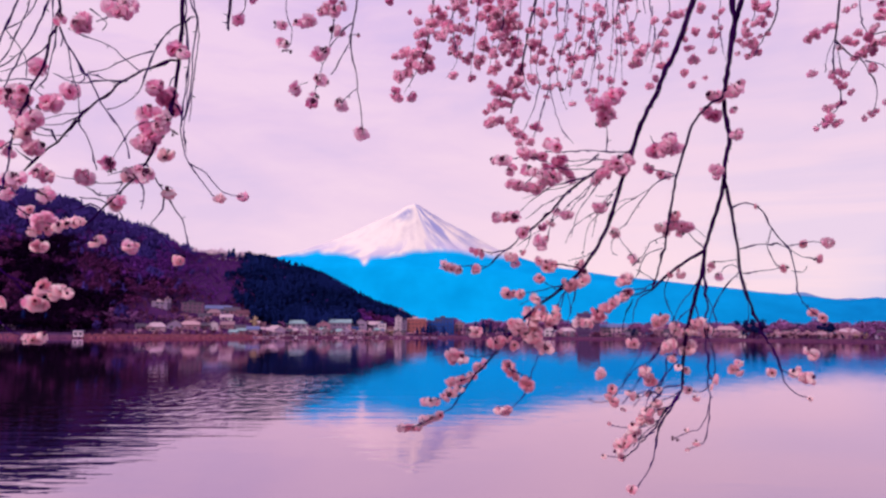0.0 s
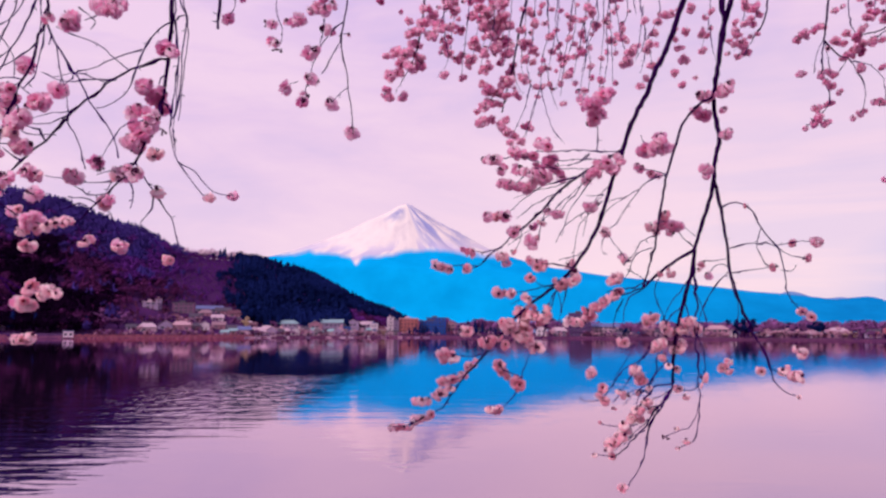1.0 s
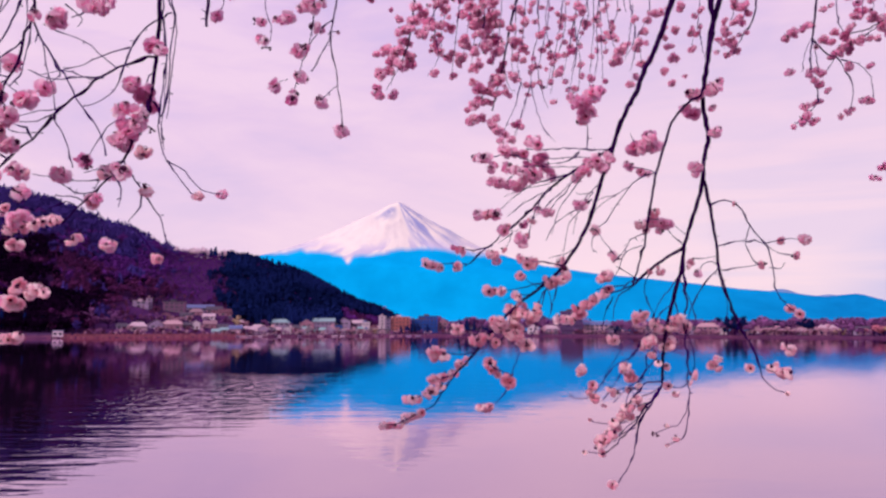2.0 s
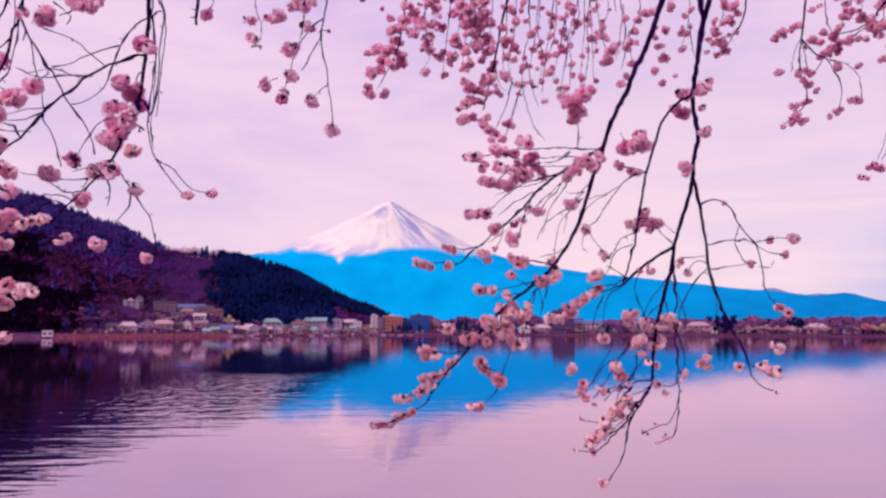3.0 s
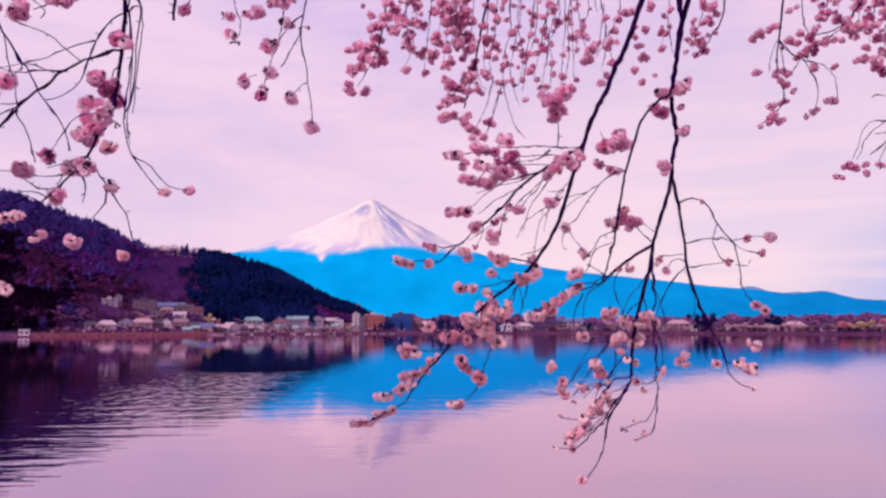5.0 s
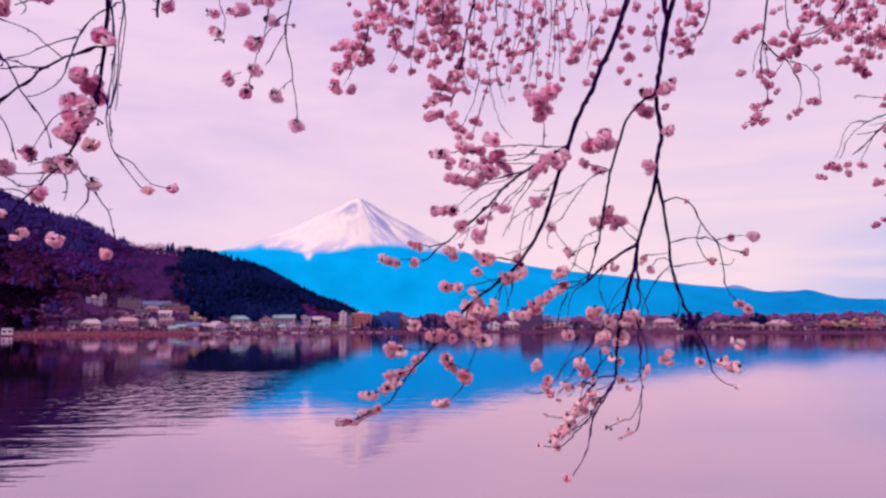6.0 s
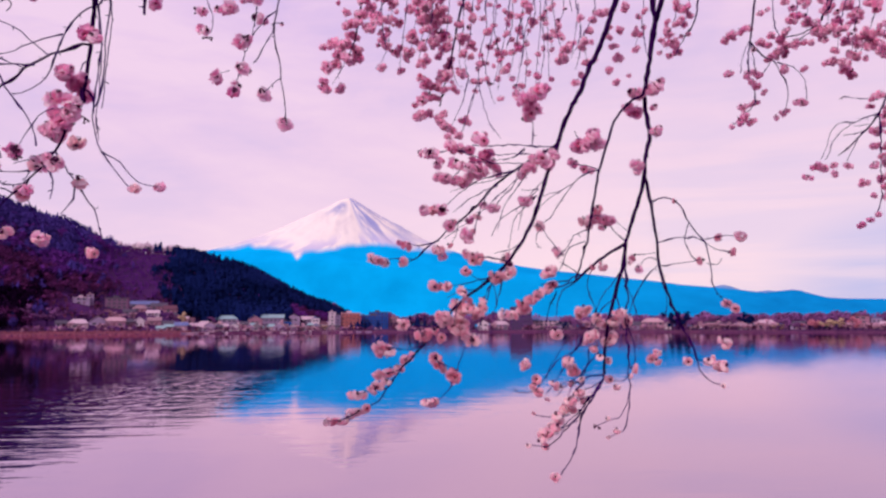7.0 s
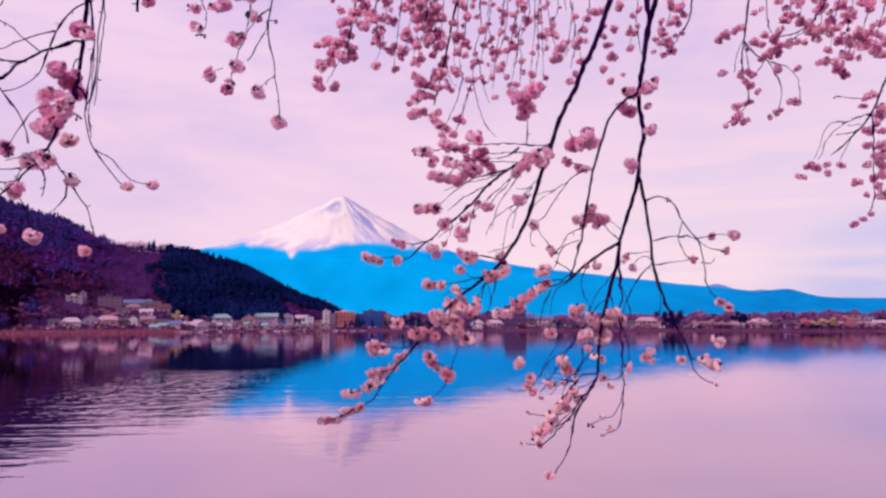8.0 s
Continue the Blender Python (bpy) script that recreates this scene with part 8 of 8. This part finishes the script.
house(-152.3, 581.1, 8.1, 2.5, 6.5, "lilac", "slate", "gable", "lilac house at the edge of the conifers", "house", 0.00, 2)
house(-144.6, 574.0, 7.1, 2.5, 6.0, "rose", "pale", "hip", "rose house at the foot of the conifers", "house", 0.00, 2)
house(-202.3, 492.8, 6.1, 2.5, 6.0, "lilac", "slate", "gable", "small lilac house near the shore", "house", 0.00, 2)
house(-192.4, 494.7, 11.5, 3.5, 9.2, "cream", "pale", "hip", "cream lakeside house with a pale hipped roof", "house", 0.00, 2)
house(-188.4, 516.8, 9.6, 3.6, 7.7, "lilac", "rose", "gable_end", "lilac gabled house by the lake", "house", 0.00, 2)
house(-179.0, 521.7, 13.7, 3.9, 11.0, "rose", "pink", "hip", "rose lakeside house with a pink roof", "house", 0.00, 2)
house(-171.2, 529.9, 7.4, 2.9, 6.0, "tan", "slate", "gable", "tan house with a slate roof by the lake", "house", 0.00, 2)
house(-165.7, 531.7, 6.6, 4.3, 6.0, "white", "pale", "gable_end", "white gabled house by the lake", "house", 0.00, 2)
house(-159.0, 543.6, 9.2, 3.5, 7.4, "rose", "rose", "gable", "rose house with a dull rose roof by the lake", "house", 0.00, 2)
house(-149.2, 542.9, 7.5, 2.5, 6.0, "lilac", "slate", "gable", "low lilac boathouse by the lake", "building", 0.00, 2)
house(-264.0, 445.1, 10.3, 2.5, 8.2, "lilac", "pale", "gable", "lilac roadside house under dark trees", "house", 0.00, 2)
house(-133.1, 540.5, 9.2, 2.6, 7.3, "white", "pale", "gable", "low white boathouse at the water", "building", 0.00, 2)
house(-125.7, 551.8, 10.2, 3.9, 8.2, "rose", "pale", "hip", "rose house near the boat landing", "house", 0.00, 2)
house(-116.1, 548.7, 7.6, 2.7, 6.1, "cream", "slate", "gable", "low cream boathouse at the water", "building", 0.00, 2)
house(-117.0, 588.7, 16.4, 6.2, 12.0, "lilac", "teal", "hip", "lilac inn with a teal roof by the lake", "house", 0.00, 2)
house(-104.0, 582.0, 9.0, 4.1, 7.2, "rose", "slate", "gable", "rose shop with a slate roof by the lake", "house", 0.00, 2)
house(-97.2, 600.4, 11.1, 6.8, 8.9, "rose", "pale", "gable_end", "rose gabled inn by the lake", "house", 0.00, 2)
house(-89.0, 619.7, 23.9, 7.1, 12.0, "teal", "teal", "gable", "long inn with a teal roof by the lake", "building", 0.00, 2)
house(-90.1, 650.8, 6.0, 4.0, 6.0, "white", "pale", "flat", "small white rooftop house above the inn", "house", 0.00, 2)
house(-75.1, 619.4, 8.6, 6.2, 6.9, "navy", "slate", "flat", "dark flat-roofed shop by the lake", "building", 0.00, 2)
house(-71.1, 638.5, 10.8, 7.4, 8.7, "lilac", "slate", "gable_end", "lilac gabled guesthouse by the lake", "house", 0.00, 2)
house(-61.6, 651.9, 13.1, 5.0, 10.5, "lilac", "pale", "gable", "lilac house with a pale roof by the lake", "house", 0.00, 2)
house(-53.5, 651.4, 7.0, 7.5, 6.0, "white", "blue", "flat", "white flat-roofed house by the lake", "house", 0.00, 2)
house(-46.5, 651.1, 7.0, 3.9, 6.0, "cream", "brown", "hip", "cream cottage with a brown roof by the lake", "house", 0.00, 2)
house(-38.9, 650.2, 6.0, 14.1, 6.0, "white", "pale", "flat", "narrow white hotel wing by the lake", "hotel", 0.00, 5)
house(-33.9, 649.9, 5.0, 11.5, 6.0, "teal", "slate", "flat", "dark teal hotel wing by the lake", "hotel", 0.00, 4)
house(-23.0, 652.2, 17.1, 12.6, 12.0, "brown", "pale", "flat", "brown brick hotel block by the lake", "hotel", 0.00, 4)
house(-1.6, 662.9, 23.5, 11.8, 12.0, "navy", "slate", "flat", "dark blue hotel block by the lake", "hotel", 0.00, 4)
house(1.5, 676.1, 17.8, 14.6, 12.0, "navy", "slate", "flat", "tall blue hotel storey block", "hotel", 0.00, 5)
house(15.0, 674.9, 9.4, 8.9, 7.5, "rose", "pale", "gable_end", "rose gabled guesthouse by the lake", "house", 0.00, 2)
house(23.3, 647.7, 8.0, 5.0, 6.4, "lilac", "slate", "gable", "lilac house with a slate roof", "house", 0.00, 2)
house(39.1, 645.7, 11.0, 3.8, 8.8, "lilac", "slate", "gable", "lilac house under dark trees", "house", 0.00, 2)
house(51.9, 645.5, 10.0, 4.5, 8.0, "rose", "slate", "hip", "rose house among trees by the lake", "house", 0.00, 2)
house(68.0, 595.0, 10.1, 5.8, 8.1, "lilac", "slate", "gable", "lilac house among blossoming trees", "house", 0.00, 2)
house(86.2, 593.0, 9.2, 5.3, 7.3, "white", "pale", "gable_end", "white gabled house among trees", "house", 0.00, 2)
house(99.5, 586.0, 12.7, 4.8, 10.1, "lilac", "pale", "hip", "lilac house with a pale hipped roof", "house", 0.00, 2)
house(115.2, 581.4, 17.1, 18.4, 12.0, "plum", "slate", "flat", "tall dark purple hotel block by the lake", "hotel", 0.00, 5)
house(139.3, 597.8, 21.2, 7.7, 12.0, "cream", "blue", "gable", "long cream inn with a blue roof", "house", 0.00, 2)
house(145.8, 569.2, 8.8, 4.0, 7.0, "lilac", "slate", "gable", "lilac house behind the cherry boughs", "house", 0.00, 2)
house(169.0, 548.4, 10.2, 3.9, 8.1, "cream", "slate", "gable", "cream house by the lake", "house", 0.00, 2)
house(177.5, 540.3, 8.3, 3.8, 6.7, "rose", "slate", "hip", "rose house by the lake", "house", 0.00, 2)
house(198.2, 545.4, 9.3, 3.8, 7.4, "lilac", "slate", "gable", "lilac house by the lake", "house", 0.00, 2)
house(206.9, 536.6, 15.7, 5.9, 12.0, "rose", "pink", "hip", "rose lakeside hall with a pale pink roof", "building", 0.00, 2)
house(207.4, 508.7, 5.5, 4.1, 6.0, "white", "pale", "gable_end", "white gabled house by the lake", "house", 0.00, 2)
house(241.3, 537.2, 7.5, 4.1, 6.0, "white", "pale", "flat", "white house behind trees", "house", 0.00, 2)
house(258.9, 469.2, 13.0, 3.8, 10.4, "rose", "pale", "hip", "rose house with a pale roof behind blossom", "house", 0.00, 2)
house(239.7, 466.4, 6.5, 2.5, 6.0, "white", "pale", "gable", "low white house behind blossom", "house", 0.00, 2)
house(318.2, 459.1, 10.6, 8.2, 8.5, "rose", "brown", "flat", "rose apartment block behind the shore", "building", 0.00, 2)
house(326.0, 454.3, 6.3, 6.7, 6.0, "lilac", "blue", "flat", "lilac flat-roofed house behind the shore", "house", 0.00, 2)
house(303.1, 411.6, 7.6, 3.3, 6.1, "rose", "pale", "gable", "rose house behind the shore", "house", 0.00, 2)
house(273.2, 456.5, 9.2, 3.2, 7.3, "lilac", "slate", "gable", "lilac house behind red shrubs", "house", 0.00, 2)
house(237.1, 500.3, 10.0, 3.0, 8.0, "rose", "slate", "gable", "rose house behind blossom", "house", 0.00, 2)
house(314.1, 407.1, 9.4, 3.3, 7.5, "cream", "pale", "hip", "cream house behind the shore", "house", 0.00, 2)


# small houses and sheds crowd the gaps between the larger ones
row_rng = random.Random(31)
for k in range(34):
    a = -0.285 + 0.235 * (k + row_rng.uniform(0.1, 0.9)) / 34
    y = shore(a) + row_rng.choice((9, 14, 22, 30, 42)) + row_rng.uniform(-2, 2)
    wall, roof = row_rng.choice(("rose", "lilac", "white", "cream", "rose", "grey")), row_rng.choice(("pale", "pale", "pink", "slate", "blue", "teal"))
    shape = row_rng.choice(("gable", "gable_end", "hip", "flat"))
    wide = row_rng.uniform(4.5, 8.5)
    kind = {"gable": "gabled house", "gable_end": "gable-fronted house", "hip": "cottage", "flat": "flat-roofed shed"}[shape]
    house(a * y, y, wide, row_rng.uniform(2.3, 4.6), wide * 0.85, wall, roof, shape, f"small {wall} {kind} under a {roof} roof by the lake", "house", row_rng.uniform(-0.35, 0.35), 2)


# ---- trees and small things along the shore ----
def shore_tree_mesh(seed, kind):
    rng = random.Random(seed)
    verts, faces = [], []
    if kind == "conifer":
        conifer_into(verts, faces, rng, Vector((0, 0, 0.05)), 1.0)
        return mesh_from("crown", verts[8:], [tuple(i - 8 for i in f) for f in faces[4:]])
    for k in range(9):
        c = Vector((rng.gauss(0, 0.22), rng.gauss(0, 0.2), 0.62 + rng.gauss(0, 0.14)))
        clump_into(verts, faces, rng, c, rng.uniform(0.14, 0.24), 26, 0.8)
    return mesh_from("crown", verts, faces)


def trunk_mesh(seed):
    rng = random.Random(seed)
    verts, faces = [], []
    tube_into(verts, faces, [(0, 0, -0.05), (0.02, 0, 0.2), (-0.01, 0.02, 0.4)], 0.045, 0.03, 6, seed)
    for k in range(5):
        w = 6.283 * k / 5 + rng.uniform(-0.4, 0.4)
        tube_into(verts, faces, [(-0.01, 0.02, 0.36), (0.14 * math.cos(w), 0.14 * math.sin(w), 0.52), (0.27 * math.cos(w), 0.27 * math.sin(w), 0.72)], 0.022, 0.006, 4, k)
    return mesh_from("trunk", verts, faces, True)


CROWNS = {kind: [shore_tree_mesh(300 + k, kind) for k in range(3)] for kind in ("conifer", "bloom", "red", "gold", "bare", "dark")}
TRUNKS = [trunk_mesh(k) for k in range(3)]
TREE_LOOK = {"conifer": (CONIFER, "dark conifer standing among the lakeside houses"), "bloom": (FAR_BLOOM, "pale pink cherry tree in bloom on the shore"),
             "red": (SHRUB_RED, "rounded red-pink blossoming tree on the shore"), "gold": (SHRUB_GOLD, "yellow-green budding tree on the shore"), "bare": (TOWN_WOOD, "purple leafless tree on the shore"), "dark": (CONIFER, "dark rounded evergreen tree among the houses")}
tree_rng = random.Random(77)


def shore_tree(x, y, h, kind, wide=1.0):
    top = new("shore_tree")
    top.location, top.rotation_euler, top.scale = (x, y, land(x / y, y) - 0.1), (0, 0, tree_rng.uniform(0, 6.28)), (h * wide, h * wide, h)
    mat, label = TREE_LOOK[kind]
    tagged(top, label, "tree", "trees along the shore")
    put("trunk", tree_rng.choice(TRUNKS), BARK, top)
    put("crown", tree_rng.choice(CROWNS[kind]), mat, top)
    return top


shore_tree(-142.4, 552.3, 9.0, "gold", 1.00)
shore_tree(-151.4, 558.4, 9.5, "bare", 1.00)
shore_tree(-139.1, 564.4, 6.5, "bloom", 1.30)
shore_tree(-175.9, 531.7, 5.7, "bloom", 1.30)
shore_tree(-160.1, 533.5, 4.1, "bloom", 1.40)
shore_tree(-178.9, 503.7, 3.9, "bloom", 1.50)
shore_tree(-195.6, 489.3, 4.5, "bloom", 1.30)
shore_tree(-200.8, 529.9, 6.5, "bare", 1.00)
shore_tree(-193.6, 537.7, 7.5, "bare", 1.00)
shore_tree(-177.9, 553.7, 6.0, "bloom", 1.20)
shore_tree(-184.3, 547.3, 5.1, "bloom", 1.40)
shore_tree(-223.8, 460.7, 9.3, "bare", 1.20)
shore_tree(-234.4, 454.0, 8.4, "conifer", 1.20)
shore_tree(-244.5, 453.2, 10.5, "conifer", 1.20)
shore_tree(-256.5, 449.8, 11.8, "conifer", 1.20)
shore_tree(-214.1, 478.6, 7.4, "bare", 1.30)
shore_tree(-210.5, 491.5, 8.3, "bare", 1.30)
shore_tree(-222.1, 472.0, 8.7, "conifer", 1.20)
shore_tree(-269.0, 456.3, 4.9, "bloom", 1.50)
shore_tree(-234.4, 460.5, 3.2, "bloom", 2.00)
shore_tree(-214.5, 514.0, 9.5, "bare", 1.20)
shore_tree(-228.3, 496.4, 8.4, "bare", 1.20)
shore_tree(-107.3, 587.6, 6.8, "bare", 1.20)
shore_tree(-77.3, 603.2, 7.0, "bloom", 1.10)
shore_tree(-61.5, 594.3, 5.0, "bloom", 1.40)
shore_tree(-43.8, 614.1, 4.7, "gold", 1.40)
shore_tree(-94.5, 552.8, 3.8, "bloom", 1.60)
shore_tree(-126.3, 581.3, 7.6, "bare", 1.00)
shore_tree(19.3, 647.7, 7.5, "bare", 1.20)
shore_tree(29.2, 647.2, 12.5, "conifer", 1.10)
shore_tree(35.7, 646.6, 13.5, "conifer", 1.10)
shore_tree(42.1, 645.9, 11.5, "conifer", 1.10)
shore_tree(50.0, 672.5, 13.0, "bare", 1.20)
shore_tree(-25.0, 614.1, 3.3, "bloom", 1.60)
shore_tree(-6.1, 609.1, 3.3, "bare", 1.80)
shore_tree(146.1, 561.6, 7.4, "dark", 1.20)
shore_tree(153.3, 555.2, 9.9, "bare", 1.20)
shore_tree(160.3, 548.8, 8.1, "bloom", 1.20)
shore_tree(171.2, 538.5, 7.1, "bloom", 1.20)
shore_tree(181.0, 528.8, 8.6, "bare", 1.20)
shore_tree(206.6, 500.8, 13.5, "dark", 0.90)
shore_tree(209.9, 496.9, 14.2, "dark", 0.90)
shore_tree(213.1, 492.9, 11.8, "dark", 0.90)
shore_tree(208.5, 498.5, 10.4, "bare", 1.00)
shore_tree(216.5, 488.6, 9.4, "bare", 1.30)
shore_tree(218.2, 486.4, 4.9, "bloom", 1.80)
shore_tree(222.3, 481.1, 5.2, "bloom", 1.80)
shore_tree(226.4, 475.4, 5.5, "bloom", 1.80)
shore_tree(231.0, 468.8, 4.7, "bloom", 1.80)
shore_tree(234.8, 463.1, 4.6, "bloom", 1.70)
shore_tree(238.2, 457.8, 4.6, "bloom", 1.70)
shore_tree(243.7, 448.7, 5.9, "bloom", 1.50)
shore_tree(246.9, 443.0, 5.5, "bloom", 1.70)
shore_tree(249.5, 438.3, 4.4, "gold", 1.60)
shore_tree(248.9, 484.3, 10.1, "dark", 1.00)
shore_tree(251.7, 480.3, 10.8, "dark", 1.00)
shore_tree(273.4, 510.9, 8.6, "dark", 1.30)
shore_tree(257.0, 533.0, 9.9, "dark", 1.10)
shore_tree(260.7, 528.7, 9.0, "dark", 1.10)
shore_tree(274.9, 545.3, 10.9, "bare", 1.20)
shore_tree(254.7, 435.0, 7.1, "bare", 1.40)
shore_tree(260.1, 431.7, 5.0, "bare", 1.50)
shore_tree(264.1, 429.2, 7.0, "red", 1.50)
shore_tree(268.3, 426.5, 6.3, "red", 1.50)
shore_tree(273.2, 423.3, 6.9, "gold", 1.50)
shore_tree(277.0, 420.8, 6.2, "gold", 1.40)
shore_tree(281.5, 417.8, 5.5, "bloom", 1.60)
shore_tree(284.5, 415.8, 8.7, "red", 1.10)
shore_tree(288.1, 413.3, 4.8, "bloom", 1.60)
shore_tree(292.9, 409.9, 4.4, "bloom", 1.80)
shore_tree(296.8, 407.0, 4.7, "bloom", 1.80)
shore_tree(302.1, 403.1, 5.3, "bare", 1.60)
shore_tree(270.6, 425.1, 3.0, "dark", 2.40)
shore_tree(266.7, 427.5, 2.6, "dark", 2.40)
shore_tree(309.4, 401.2, 5.3, "bloom", 1.60)
shore_tree(60.6, 590.9, 8.7, "bloom", 1.20)
shore_tree(73.9, 587.1, 9.5, "bare", 1.20)
shore_tree(92.3, 581.8, 5.8, "bloom", 1.30)
shore_tree(192.7, 516.5, 4.4, "bloom", 1.70)
shore_tree(201.5, 506.7, 3.5, "bloom", 1.80)
shore_tree(183.5, 526.3, 3.7, "bloom", 1.80)
shore_tree(125.9, 571.9, 3.5, "bloom", 2.00)
shore_tree(138.6, 568.0, 3.5, "bare", 2.00)


def rowing_boat(x, y, turn, tone):
    """An open wooden boat drawn up at the landing: hull shell and thwarts."""
    top = new("rowing_boat")
    top.location, top.rotation_euler = (x, y, max(0.0, 1.0 + 0.3 * (y - shore(x / y))) if y > shore(x / y) - 2 else 0.0), (0, 0, turn)
    tagged(top, "small pale rowing boat moored at the landing", "boat", "boats at the landing")
    verts, faces = [], []
    for k in range(9):
        f = k / 8
        half = 0.75 * math.sin(math.pi * min(1, 0.12 + f * 0.88)) + 0.05
        for s in (-1, -0.6, 0, 0.6, 1):
            verts.append(((f - 0.5) * 5.0, s * half, 0.75 - 0.8 * (1 - s * s) + 0.35 * (2 * f - 1) ** 2))
    for k in range(8):
        faces += [(k * 5 + j, k * 5 + j + 1, k * 5 + j + 6, k * 5 + j + 5) for j in range(4)]
    hull = put("hull", mesh_from("hull", verts, faces, True), WALLS[tone], top)
    solid = hull.modifiers.new("thick", "SOLIDIFY")
    solid.thickness = 0.06
    for fx in (-0.9, 0.6):
        verts, faces = [], []
        box_into(verts, faces, fx - 0.15, fx + 0.15, -0.6, 0.6, 0.45, 0.5)
        put("thwart", mesh_from("thwart", verts, faces), ROOFS["brown"], top)
    return top


boat_rng = random.Random(5)
for a in (-0.252, -0.246, -0.239, -0.231, -0.226, -0.218, -0.211, -0.203, -0.199, -0.188, -0.176, -0.171, -0.160, -0.152, -0.143, -0.137, -0.124, -0.113, -0.104, -0.098, -0.089, -0.078, -0.069, -0.058, -0.047, -0.036, -0.024, -0.011):
    y = shore(a) + boat_rng.uniform(-12, 3)   # some afloat, some drawn up on the bank
    rowing_boat(a * y, y, boat_rng.uniform(-1.2, 1.2), boat_rng.choice(("white", "cream", "cream", "rose", "lilac")))


# a pale boathouse on posts at the end of a short landing stage
stage_x, stage_y = -192.6, 389.7
landing = new("boathouse")
landing.location, landing.rotation_euler = (stage_x, stage_y, 0.0), (0, 0, 0.4)
tagged(landing, "pale blue-white boathouse on posts over the water", "boathouse")
verts, faces = [], []
box_into(verts, faces, -2.9, 2.9, -2.0, 2.5, 0.55, 0.75)
put("deck", mesh_from("deck", verts, faces), ROOFS["brown"], landing)
for px, py in ((-2.7, -1.8), (2.7, -1.8), (-2.7, 2.3), (2.7, 2.3)):
    verts, faces = [], []
    box_into(verts, faces, px - 0.14, px + 0.14, py - 0.14, py + 0.14, -2.5, 0.548)
    put("post", mesh_from("post", verts, faces), ROOFS["slate"], landing)
verts, faces = [], []
box_into(verts, faces, -2.4, 2.4, -1.5, 2.0, 0.754, 4.0)
put("wall", mesh_from("wall", verts, faces), WALLS["white"], landing)
verts, faces = [], []
box_into(verts, faces, -2.8, 2.8, -1.9, 2.4, 4.004, 4.25)
put("roof", mesh_from("roof", verts, faces), ROOFS["blue"], landing)
for wx in (-1.2, 1.2):
    window("house", landing, (wx, -1.5, 1.7))

# a low roadside wall under the hill
verts, faces = [], []
for k in range(61):
    a = -0.80 + 0.42 * k / 60
    y = shore(a) + 16
    x, z = a * y, land(a, y)
    verts += [(x, y, z - 0.5), (x, y, z + 1.15), (x, y + 0.3, z + 1.15), (x, y + 0.3, z - 0.5)]
for k in range(60):
    faces += [(k * 4 + j, (k + 1) * 4 + j, (k + 1) * 4 + (j + 1) % 4, k * 4 + (j + 1) % 4) for j in range(4)]
tagged(put("wall_road", mesh_from("wall_road", verts, faces), WALLS["plum"]), "low dark roadside wall at the hill's foot", "wall", kind="structure")
